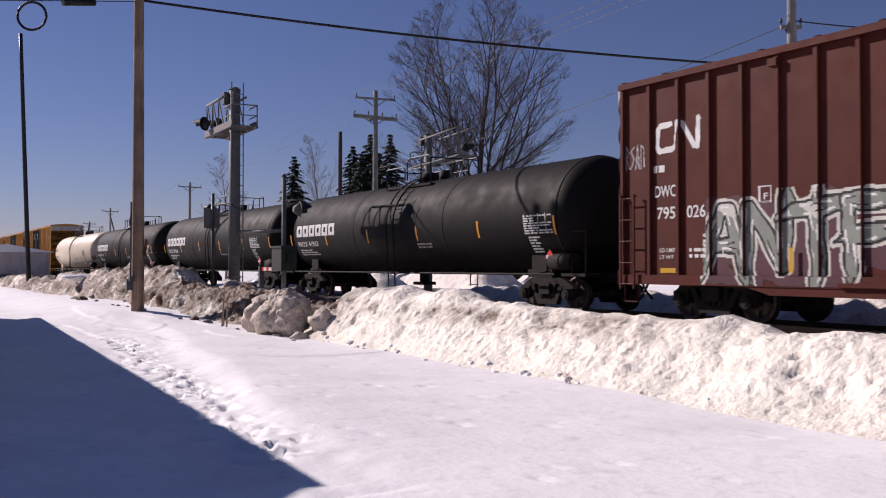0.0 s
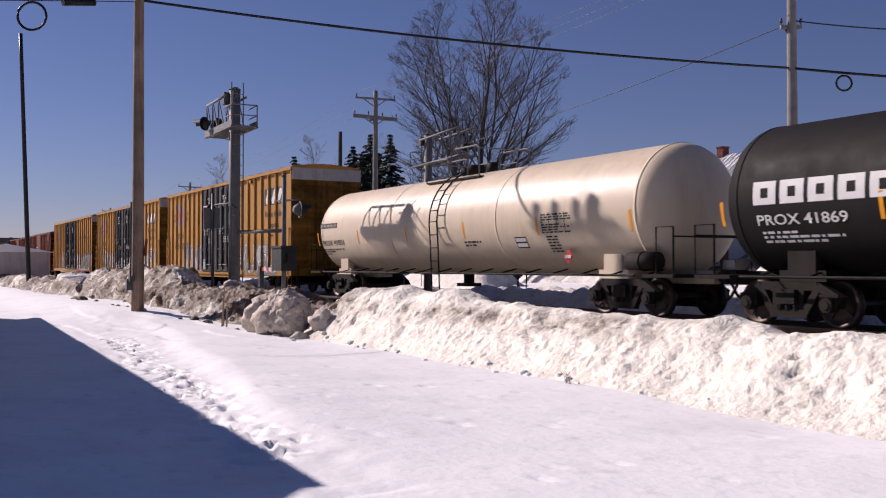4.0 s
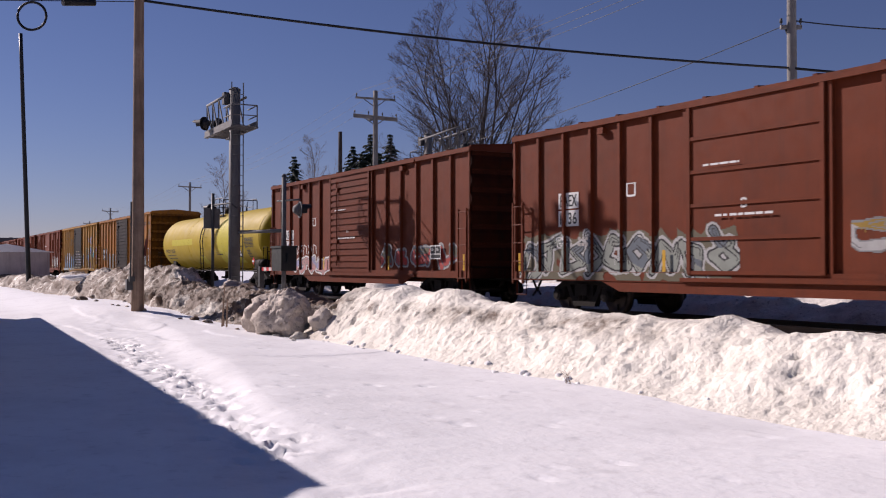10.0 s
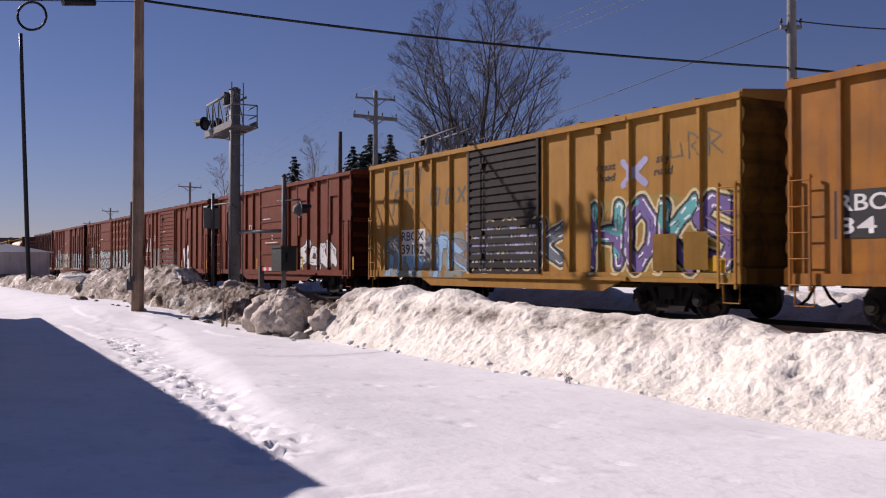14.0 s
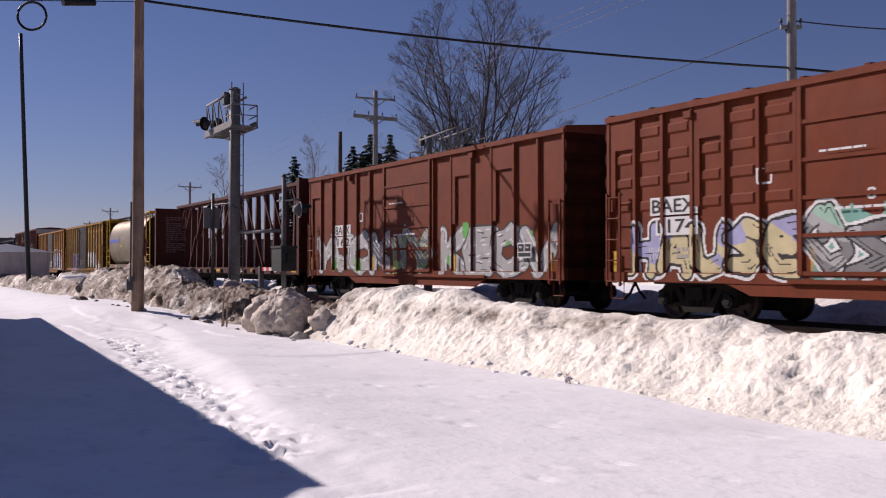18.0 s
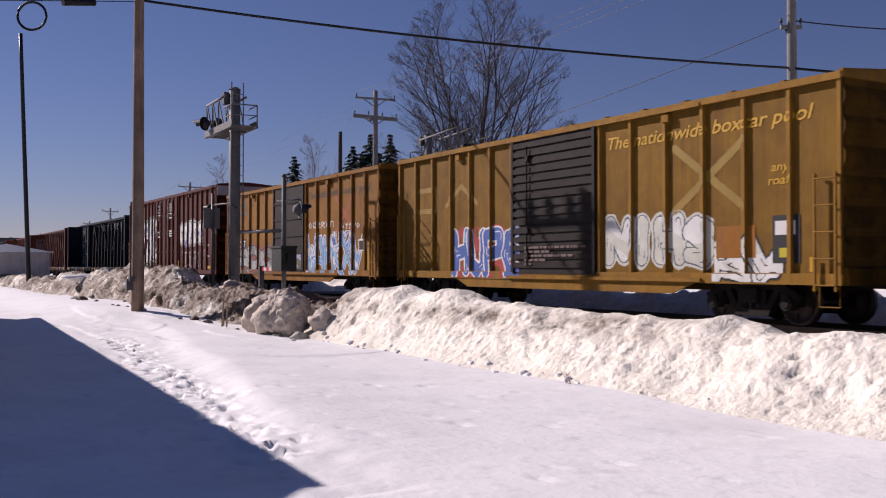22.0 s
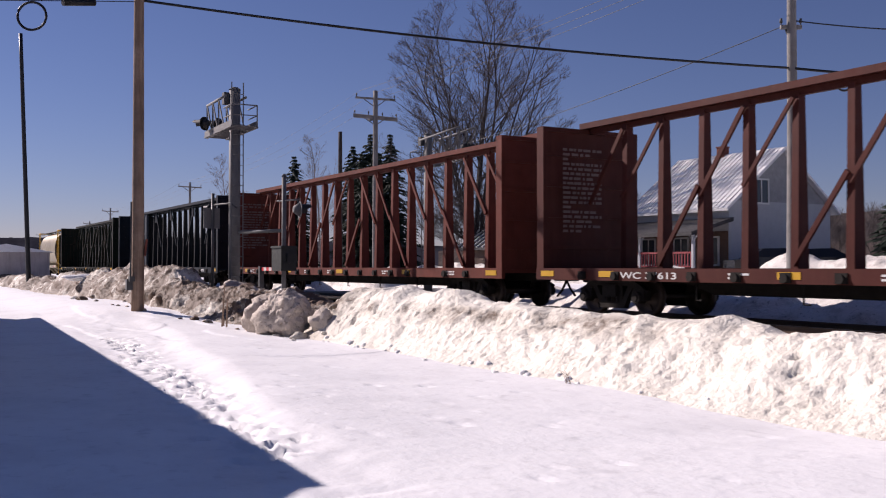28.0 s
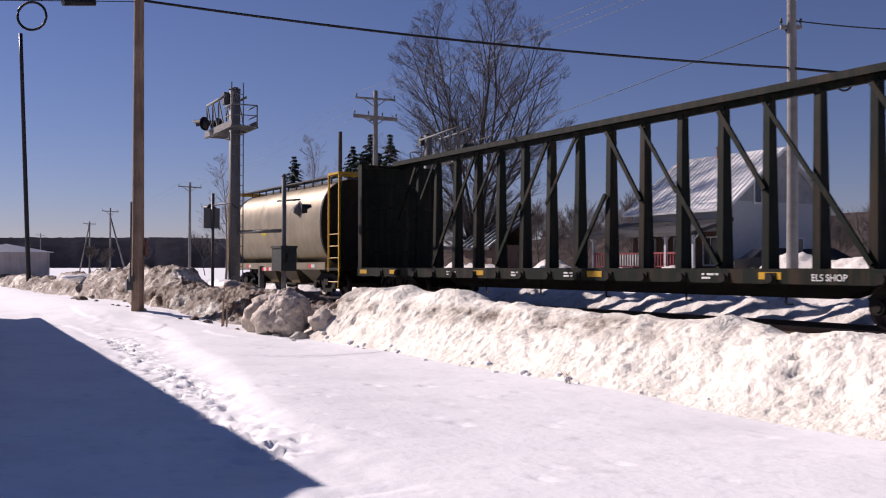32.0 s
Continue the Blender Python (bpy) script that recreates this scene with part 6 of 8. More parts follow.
    for k in range(bays):
        a, b = xs_[k], xs_[k + 1]
        if style == "truss":
            side = 1 if k >= bays / 2 else -1
            up = (k % 3 != 1)
            bm = bmesh.new()
            if up:
                lo_x, hi_x = (b, a) if side > 0 else (a, b)
                if k % 3 == 0:
                    beam(bm, (lo_x, -0.16, mid - 0.1), (hi_x, -0.16, top - 0.3), 0.1, 0.06)
                else:
                    beam(bm, (hi_x, -0.2, mid + 0.1), (lo_x, -0.2, z0 + 0.1), 0.1, 0.06)
                part("brace", bm, P, car)
            else:
                beam(bm, (a, -0.16, top - 0.3), (b, -0.2, mid), 0.08, 0.05) if side > 0 else beam(bm, (b, -0.16, top - 0.3), (a, -0.2, mid), 0.08, 0.05)
                part("brace", bm, P, car)
        else:
            if k in (4, 7, bays - 5, bays - 8):
                bm = bmesh.new()
                side = 1 if k >= bays / 2 else -1
                hi_x, lo_x = (b, a) if side > 0 else (a, b)
                beam(bm, (hi_x, -0.2, top - 0.3), (lo_x - side * 0.1, -0.22, z0 + 1.3), 0.09, 0.05)
                box(bm, hi_x - 0.22, hi_x + 0.1, -0.24, -0.16, top - 0.75, top - 0.15)
                part("brace", bm, P, car)
    if style == "blue":                    # plated end bays with stiffeners
        for s in (-1, 1):
            bm = bmesh.new()
            a, b = (inner - 2.7, inner + 0.1)
            x0, x1 = (a, b) if s > 0 else (-b, -a)
            box(bm, x0, x1, -0.3, -0.24, z0, top - 0.15)
            sheet = part("plate_panel", bm, M["plate_blue_lit"], car, "blue steel plate panel with stiffeners")
            for k in range(4):
                bm = bmesh.new()
                x = x0 + (x1 - x0) * k / 3
                box(bm, x - 0.06, x + 0.06, -0.38, -0.3, z0, top - 0.2)
                part("stiffener", bm, M["plate_blue_lit"], sheet)
            for z in (z0 + 1.1, z0 + 2.2):
                bm = bmesh.new()
                box(bm, x0, x1, -0.36, -0.3, z - 0.05, z + 0.05)
                part("cross_rib", bm, M["plate_blue_lit"], sheet)
    for x in (-half + 0.45, -half + 2.6, -half + 7.5, -half + 12.32, -half + 17.2, half - 0.5):
        bm = bmesh.new()
        box(bm, x - 0.25, x + 0.25, -W2 - 0.02, -W2 - 0.006, 0.86, 0.99)
        part("reflector", bm, M["yellow"], car)
    layout_beam[car.name] = half
    bogies(car, half, 2.3)
    couplers(car, half, 0.7)
    cars.append((car, (xl + xr) / 2))
    return car

HC = dict(eave=4.98, low=0.72, ribs=(8, 8), door=(0.36, 0.63), door_style="double", drop=0.15, end_light=True)
brown_first = boxcar(2.8 - 18.7, 2.8, "oxide", "oxide-brown high-cube boxcar with white lettering and grey graffiti", **HC)
tanks = [
    tank_car(-35.6, -17.5, "tank_black", "long black tank car with white lettering on its side"),
    tank_car(-55.0, -37.1, "tank_black", "black tank car with orange reflector marks"),
    tank_car(-75.1, -56.8, "tank_black", "black tank car with a red placard and white stencils"),
    tank_car(-94.6, -76.4, "tank_white", "cream-white tank car with rust streaks at the hatch"),
]
YB = dict(eave=4.98, low=0.72, ribs=(8, 8), door=(0.36, 0.627), door_style="double", door_paint="door_black", drop=0.12, end_light=True)
yellows = [
    boxcar(-115.45, -96.8, "yellow_box", "clean yellow high-cube boxcar, black double doors, silver graffiti", **YB),
    boxcar(-135.9, -117.3, "yellow_box", "yellow high-cube boxcar, black double doors, grey graffiti along the sill", **YB),
    boxcar(-156.4, -137.85, "yellow_box", "yellow high-cube boxcar, black double doors, blue and white graffiti", **YB),
]
BX = dict(eave=4.33, low=0.77, ribs=(6, 6), door=(0.39, 0.6), door_style="single")
reds = [boxcar(-174.15, -158.65, "dark_red_box", "weathered red-brown boxcar with a plain sliding door", **{**BX, "covers": (10,)}),
       boxcar(-191.5, -176.2, "dark_red_box", "weathered red-brown boxcar with a ribbed sliding door", **{**BX, "door_style": "corrugated"})]
yellow_tank = tank_car(-209.9, -192.5, "tank_yellow", "bright yellow tank car with lighter lemon patches", r=1.42, zc=2.33)
orange = boxcar(-227.35, -211.9, "orange", "rusty orange-yellow boxcar with a dark grey door, black graffiti", door_paint="door_grey", **{**BX, "door_style": "corrugated"})
faded = boxcar(-244.05, -228.4, "faded_yellow", "faded yellow boxcar with a dark grey ribbed door and colourful graffiti", door_paint="door_grey", **{**BX, "door_style": "corrugated"})
reds += [boxcar(-260.3, -245.5, "red_box", "red-brown boxcar with white graffiti near one end", **{**BX, "covers": (1, 7, 10)}),
        boxcar(-277.2, -262.1, "red_box", "red-brown boxcar with a ribbed door and grey graffiti", **{**BX, "covers": (0, 3, 8), "door_style": "corrugated"}),
        boxcar(-293.9, -278.5, "red_box", "red-brown boxcar with teal and grey graffiti along the sill", **{**BX, "pressed": 6, "covers": (0, 3), "door": (0.33, 0.586)}),
        boxcar(-310.85, -295.4, "red_box", "red-brown boxcar with silver and green graffiti along the sill", **{**BX, "covers": (0, 7, 9), "door": (0.397, 0.594)})]
beams = [centerbeam(-334.3, -311.85, "beam_red", "empty red-brown centerbeam flatcar with diagonal braces")]
hop_a = hopper_car(-348.4, -335.8, "grey covered hopper car with yellow end ladders")
ochre_a = boxcar(-365.4, -349.6, "ochre", "dirty ochre boxcar with a black door and white graffiti", door_paint="door_grey", body_paint="tan_panel", **{**BX, "door_style": "corrugated"})
ochre_b = boxcar(-382.4, -366.75, "golden", "rusty yellow boxcar with a dark door and blue graffiti", door_paint="door_grey", **BX)
brown_last = boxcar(-402.6, -384.0, "oxide", "oxide-brown high-cube boxcar with large white graffiti", **HC)
beams += [
    centerbeam(-426.4, -404.0, "beam_blue", "empty slate-blue centerbeam flatcar with plated end bays", style="blue"),
    centerbeam(-450.7, -427.9, "beam_red", "empty red-brown centerbeam flatcar with yellow reflectors"),
    centerbeam(-474.6, -452.2, "beam_rust", "empty rusty red centerbeam flatcar with braced posts"),
    centerbeam(-498.4, -476.3, "beam_blue", "empty slate-blue centerbeam flatcar with white stencils", style="blue"),
    centerbeam(-522.5, -500.2, "beam_green", "empty dark green centerbeam flatcar with braced posts"),
]
hop_b = hopper_car(-536.6, -524.2, "grey covered hopper car, the last of the train")


# ---- lettering, stencils and spray paint on the cars ----
SPRAY = {
    "white": (0.62, 0.62, 0.6), "silver": (0.34, 0.34, 0.33), "grey": (0.17, 0.17, 0.17), "black": (0.014, 0.014, 0.015), "pale": (0.5, 0.5, 0.44),
    "teal": (0.05, 0.3, 0.3), "mint": (0.28, 0.46, 0.36), "blue": (0.05, 0.11, 0.36), "sky": (0.22, 0.4, 0.58), "purple": (0.12, 0.075, 0.24),
    "lilac": (0.3, 0.3, 0.46), "pink": (0.48, 0.25, 0.23), "red": (0.35, 0.04, 0.03), "green": (0.07, 0.33, 0.05), "lime": (0.4, 0.5, 0.1),
    "cream": (0.5, 0.43, 0.24), "orange": (0.5, 0.13, 0.02), "sage": (0.2, 0.22, 0.19), "slate": (0.09, 0.11, 0.13), "straw": (0.25, 0.155, 0.018), "seafoam": (0.14, 0.32, 0.26),
    "denim": (0.095, 0.14, 0.38), "scarlet": (0.4, 0.05, 0.025), "iris": (0.13, 0.1, 0.34), "dusk": (0.075, 0.025, 0.035), "rust": (0.3, 0.075, 0.02), "dull": (0.1, 0.085, 0.05),
}
INK = {k: mat("spray_" + k, c, rough=0.6, var=0.14, scale=2.5, streak=0.12, streak_color=(0.07, 0.05, 0.04)) for k, c in SPRAY.items()}
RES = 0.021
STROKES = (
    ((0.12, 0.0), (0.2, 0.95), (0.75, 0.8), (0.85, 0.05)), ((0.85, 0.85), (0.3, 0.95), (0.12, 0.4), (0.45, 0.05), (0.9, 0.2)),
    ((0.08, 0.95), (0.4, 0.08), (0.6, 0.5), (0.9, 0.98)), ((0.5, 0.95), (0.12, 0.55), (0.5, 0.05), (0.88, 0.5), (0.5, 0.95)),
    ((0.18, 0.0), (0.15, 1.0), (0.85, 0.7), (0.3, 0.45), (0.9, 0.02)), ((0.9, 0.92), (0.15, 0.75), (0.85, 0.4), (0.1, 0.05)),
    ((0.1, 1.0), (0.25, 0.1), (0.9, 0.12), (0.8, 0.6)), ((0.05, 0.85), (0.95, 0.95), (0.55, 0.9), (0.45, 0.0)), ((0.08, 0.0), (0.5, 1.0), (0.92, 0.02), (0.3, 0.4)),
)


FORMS = {                                  # skeletons of the painted characters, in a unit box
    "A": (((0.0, 0.0), (0.4, 1.0), (0.6, 1.0), (1.0, 0.0)), ((0.22, 0.36), (0.78, 0.36))),
    "B": (((0.08, 0.0), (0.08, 1.0), (0.75, 0.92), (0.72, 0.6), (0.2, 0.52), (0.88, 0.38), (0.82, 0.05), (0.08, 0.0)),),
    "C": (((0.95, 0.8), (0.6, 1.0), (0.12, 0.75), (0.08, 0.25), (0.5, 0.0), (0.95, 0.2)),),
    "D": (((0.08, 0.0), (0.1, 1.0), (0.7, 0.9), (0.95, 0.5), (0.7, 0.08), (0.08, 0.0)),),
    "E": (((0.92, 0.95), (0.25, 0.95), (0.08, 0.5), (0.25, 0.03), (0.95, 0.05)), ((0.15, 0.5), (0.75, 0.55))),
    "F": (((0.15, 0.0), (0.12, 0.95), (0.95, 0.98)), ((0.15, 0.5), (0.75, 0.55))),
    "G": (((0.9, 0.82), (0.55, 1.0), (0.1, 0.7), (0.12, 0.22), (0.55, 0.0), (0.92, 0.25), (0.9, 0.5), (0.55, 0.48)),),
    "H": (((0.1, 0.0), (0.12, 1.0)), ((0.88, 0.0), (0.85, 1.0)), ((0.1, 0.48), (0.88, 0.52))),
    "I": (((0.5, 0.0), (0.5, 1.0)),),
    "K": (((0.12, 0.0), (0.12, 1.0)), ((0.92, 1.0), (0.2, 0.5), (0.95, 0.0))),
    "L": (((0.15, 1.0), (0.12, 0.05), (0.95, 0.08)),),
    "M": (((0.0, 0.0), (0.15, 1.0), (0.5, 0.35), (0.85, 1.0), (1.0, 0.0)),),
    "N": (((0.08, 0.0), (0.12, 1.0), (0.88, 0.05), (0.92, 1.0)),),
    "O": (((0.5, 1.0), (0.1, 0.7), (0.12, 0.25), (0.5, 0.0), (0.88, 0.3), (0.88, 0.72), (0.5, 1.0)),),
    "P": (((0.12, 0.0), (0.1, 1.0), (0.8, 0.92), (0.85, 0.55), (0.15, 0.45)),),
    "R": (((0.1, 0.0), (0.1, 1.0), (0.78, 0.92), (0.78, 0.58), (0.2, 0.48), (1.0, 0.0)),),
    "S": (((0.92, 0.85), (0.5, 1.0), (0.1, 0.75), (0.85, 0.35), (0.6, 0.02), (0.05, 0.12)),),
    "T": (((0.0, 0.92), (1.0, 0.98)), ((0.5, 0.95), (0.48, 0.0))),
    "U": (((0.08, 1.0), (0.12, 0.2), (0.5, 0.0), (0.88, 0.2), (0.92, 1.0)),),
    "V": (((0.0, 1.0), (0.48, 0.0), (1.0, 1.0)),),
    "W": (((0.0, 1.0), (0.2, 0.0), (0.5, 0.7), (0.8, 0.0), (1.0, 1.0)),),
    "X": (((0.05, 0.0), (0.95, 1.0)), ((0.05, 1.0), (0.95, 0.0))),
    "Y": (((0.05, 1.0), (0.5, 0.5), (0.95, 1.0)), ((0.5, 0.5), (0.45, 0.0))),
}


def seg_distance(X, Z, p, q):
    dx, dz = q[0] - p[0], q[1] - p[1]
    t = np.clip(((X - p[0]) * dx + (Z - p[1]) * dz) / max(1e-9, dx * dx + dz * dz), 0, 1)
    return np.hypot(X - p[0] - t * dx, Z - p[1] - t * dz)


def side_of(car):
    """Where paint lies on a boxcar's near side, and where a run of paint must break."""
    lay = layout[car.name]
    cuts = sorted([x + s * lay["rib"] for x in lay["posts"] for s in (-1, 1)] + list(lay["door"]))

    def y_at(x, z):
        if z < lay["low"] + 0.2:
            return -W2 - 0.002
        if lay["door"][0] < x < lay["door"][1]:
            return -W2 - 0.009
        if any(abs(x - p) <= lay["rib"] for p in lay["posts"]):
            return -W2 - 0.005
        return -W2 + RD - 0.006
    return cuts, y_at, lay["left"], lay["low"] + 0.015


def lay_paint(car, idx, x0, z0, inks, name, label, surface):
    """Turns a painted raster into thin patches that follow the steel beneath."""
    cuts, y_at, left, floor_z = surface
    vs, fs, ms = [], [], []
    for j in range(idx.shape[0]):
        za, zb = z0 + j * RES, z0 + (j + 1) * RES
        if za < floor_z:
            continue
        row = idx[j]
        edges = np.flatnonzero(np.diff(row)) + 1
        starts = [0, *edges]
        ends = [*edges, len(row)]
        for a, b in zip(starts, ends):
            k = int(row[a])
            if k < 0:
                continue
            xa, xb = left + x0 + a * RES, left + x0 + b * RES
            marks = [xa] + [c for c in cuts if xa + 1e-4 < c < xb - 1e-4] + [xb]
            for u, v in zip(marks, marks[1:]):
                ya, yb = y_at((u + v) / 2, za), y_at((u + v) / 2, zb)
                n = len(vs)
                vs += [(u, ya, za), (v, ya, za), (v, yb, zb), (u, yb, zb)]
                fs.append((n, n + 1, n + 2, n + 3))
                ms.append(k)
    if not fs:
        return None
    me = bpy.data.meshes.new(name)
    me.from_pydata(vs, [], fs)
    for k in inks:
        me.materials.append(INK[k])
    me.polygons.foreach_set("material_index", ms)
    return part(name, me, None, car, label)


def graffiti(car, x0, x1, z0, z1, n, seed, fills, outline, halo=None, shine=None, w=0.13, o=0.05, cloud=None, label="spray-painted graffiti", forms="", blobs=(), spike=0.0):
    """A row of n fat overlapping strokes with outline, halo and highlights.
    forms: skeletons to follow; blobs: inks of round dots over the piece; spike: sharp ends drawn out."""
    r = random.Random(seed)
    n = len(forms) or n
    nx_, nz_ = int((x1 - x0) / RES), int((z1 - z0) / RES)
    X, Z = np.meshgrid((np.arange(nx_) + 0.5) * RES, (np.arange(nz_) + 0.5) * RES)
    wob = 0.035 * np.sin(X * 7 + seed) + 0.03 * np.sin(Z * 11 + X * 5 + seed * 2)
    inks = list(fills) + [outline] + [c for c in (halo, shine, cloud) if c] + list(blobs)
    idx = np.full((nz_, nx_), -1)
    Wd, H = x1 - x0, z1 - z0
    step = Wd / n
    marks = []
    for k in range(n):
        g = r.choice(STROKES)
        pad = w + o + (0.06 if halo else 0)
        cx0 = k * step - step * 0.14 + pad * 0.6
        cw = step * 1.28 - pad * 1.2
        zb, zt = pad + r.uniform(0, 0.08) * H, H - pad - r.uniform(0, 0.22) * H
        if forms:
            zt = H - pad - r.uniform(0, 0.08) * H
            lean = r.uniform(-0.1, 0.14) * cw
            strokes = [[(cx0 + cw * (a + r.uniform(-0.06, 0.06)) + lean * (b - 0.5), zb + (zt - zb) * (b + r.uniform(-0.04, 0.04))) for a, b in g_] for g_ in FORMS[forms[k]]]
        else:
            pts = [(cx0 + cw * min(1, max(0, a + r.uniform(-0.22, 0.22))), zb + (zt - zb) * min(1, max(0, b + r.uniform(-0.16, 0.16)))) for a, b in g]
            pts.append((pts[-1][0] + r.uniform(-0.5, 0.5) * cw, pts[-1][1] + r.uniform(-0.35, 0.35) * H))
            strokes = [pts]
        d = np.full_like(X, 9.0)
        for pts in strokes:
            for p, q in zip(pts, pts[1:]):
                d = np.minimum(d, seg_distance(X, Z, p, q))
            if spike:                       # barbs that run out from the ends
                for p, q in ((pts[1], pts[0]), (pts[-2], pts[-1])):
                    v = Vector((q[0] - p[0], q[1] - p[1])).normalized()
                    v = Vector((v.x + r.uniform(-0.5, 0.5), v.y + r.uniform(-0.3, 0.3))).normalized() * spike
                    m_ = 5
                    for i in range(m_):
                        a_, b_ = i / m_, (i + 1) / m_
                        d = np.minimum(d, seg_distance(X, Z, (q[0] + v.x * a_, q[1] + v.y * a_), (q[0] + v.x * b_, q[1] + v.y * b_)) + w * 0.95 * b_)
        marks.append(d + wob * 0.5)
    if cloud:
        dm = np.min(marks, axis=0)
        rim = np.minimum(np.minimum(X, Wd - X), H - Z)
        idx[(dm < w + o + 0.26 + 4 * wob) & (rim > 0.1 + 2.2 * wob) & (Z > 0.02)] = inks.index(cloud)
    if halo:
        dm = np.min(marks, axis=0)
        idx[dm < w + o + 0.055] = inks.index(halo)
    for k, d in enumerate(marks):
        idx[d < w + o] = inks.index(outline)
        tone = np.sin(X * 2.1 + k) + (Z / H - 0.5) * 3.0 + 0.5 * np.sin(Z * 9 + X * 4 + seed)
        for m, c in enumerate(fills):
            cut = -9 if m == 0 else -0.7 + 1.3 * m
            idx[(d < w) & (tone > cut)] = inks.index(c)
        inner = (np.abs(d - w * 0.38) < 0.012) & (np.sin(X * 5.3 + Z * 7.1 + k * 2.1 + seed) > (0.75 if forms else 0.1))
        idx[inner] = inks.index(outline)
        if shine:
            idx[(np.abs(d - w * 0.62) < 0.02) & (np.sin(X * 13 + Z * 9 + k) > 0.15)] = inks.index(shine)
    for k in range(len(blobs) * n):         # round dots of a second colour
        bx, bz, br = r.uniform(0.05, 0.95) * Wd, r.uniform(0.1, 0.92) * H, r.uniform(0.06, 0.17)
        spot = (np.hypot(X - bx, (Z - bz) * 0.8) < br + wob) & (np.min(marks, axis=0) < w + (0.25 if k % 2 else 0.0))
        idx[spot] = inks.index(blobs[k % len(blobs)])
    for _ in range(n):                      # drips
        a, b = r.randrange(nx_), r.randrange(nz_ // 3, nz_)
        if idx[b, a] >= 0:
            idx[max(0, b - r.randrange(4, 14)):b, a] = idx[b, a]
    return lay_paint(car, idx, x0, z0, inks, "graffiti", label, side_of(car))


def scrawl(car, x0, x1, z0, z1, n, seed, ink, w=0.014, label="thin spray-painted tag"):
    """A quick thin zigzag tag."""
    r = random.Random(seed)
    nx_, nz_ = int((x1 - x0) / RES), int((z1 - z0) / RES)
    X, Z = np.meshgrid((np.arange(nx_) + 0.5) * RES, (np.arange(nz_) + 0.5) * RES)
    d = np.full_like(X, 9.0)
    for k in range(n):
        g = r.choice(STROKES)
        s = (x1 - x0) / n
        pts = [(k * s + s * (0.05 + 0.9 * a), 0.04 + (z1 - z0 - 0.08) * b) for a, b in g]
        for p, q in zip(pts, pts[1:]):
            d = np.minimum(d, seg_distance(X, Z, p, q))
    return lay_paint(car, np.where(d < w, 0, -1), x0, z0, [ink], "tag", label, side_of(car))


def figure(car, lines, ink, w, name, label, surface=None):
    """Thick painted strokes: lines is a list of polylines in metres from the car's tail and the rail."""
    xs_ = [p[0] for l in lines for p in l]
    zs_ = [p[1] for l in lines for p in l]
    x0, z0 = min(xs_) - w - 0.03, min(zs_) - w - 0.03
    nx_, nz_ = int((max(xs_) + w + 0.03 - x0) / RES), int((max(zs_) + w + 0.03 - z0) / RES)
    X, Z = np.meshgrid(x0 + (np.arange(nx_) + 0.5) * RES, z0 + (np.arange(nz_) + 0.5) * RES)
    d = np.full_like(X, 9.0)
    for l in lines:
        for p, q in zip(l, l[1:]):
            d = np.minimum(d, seg_distance(X, Z, p, q))
    return lay_paint(car, np.where(d < w, 0, -1), x0, z0, [ink], name, label, surface or side_of(car))


glyphs = {}


def letters(car, s, x0, x1, z0, z1, material, y, name="lettering", label="", slant=0.0, curve=None, parent=None, surface=None):
    """Painted words that fill the given box on the near side; curve: (radius, centre height) of a tank."""
    key = (s, slant)
    if key not in glyphs:
        c = bpy.data.curves.new("text", "FONT")
        c.body = s
        c.align_x = "CENTER"
        c.shear = slant
        c.space_line = 1.05
        c.offset = 0.012
        c.resolution_u = 3
        ob = bpy.data.objects.new("text", c)
        me = bpy.data.meshes.new_from_object(ob)
        co = np.array([v.co[:2] for v in me.vertices])
        glyphs[key] = (me, co.min(0), co.max(0))
    src, lo, hi = glyphs[key]
    bm = bmesh.new()
    bm.from_mesh(src)
    sx, sz = (x1 - x0) / (hi[0] - lo[0]), (z1 - z0) / (hi[1] - lo[1])
    for v in bm.verts:
        v.co = Vector((x0 + (v.co.x - lo[0]) * sx, 0.0, z0 + (v.co.y - lo[1]) * sz))
    if curve:
        r, zc = curve
        k = z0
        while k < z1:
            bmesh.ops.bisect_plane(bm, geom=bm.verts[:] + bm.edges[:] + bm.faces[:], plane_co=(0, 0, k), plane_no=(0, 0, 1))
            k += 0.12
        for v in bm.verts:
            v.co.y = -math.sqrt(max(0.01, r * r - (v.co.z - zc) ** 2)) - 0.009
    else:
        for v in bm.verts:
            v.co.y = y
    me = bpy.data.meshes.new(name)
    if surface:                             # paint follows the posts and panels beneath
        cuts, y_at = surface[:2]
        for c in cuts:
            if x0 < c < x1:
                bmesh.ops.bisect_plane(bm, geom=bm.verts[:] + bm.edges[:] + bm.faces[:], plane_co=(c, 0, 0), plane_no=(1, 0, 0))
        vs, fs = [], []
        for f in bm.faces:
            mid = f.calc_center_median()
            fs.append(tuple(range(len(vs), len(vs) + len(f.verts))))
            vs += [(v.co.x, y_at(mid.x, mid.z) - 0.003, v.co.z) for v in f.verts]
        me.from_pydata(vs, [], fs)
    else:
        bm.to_mesh(me)
    bm.free()
    me.materials.append(M[material])
    return part(name, me, None, parent or car, label)


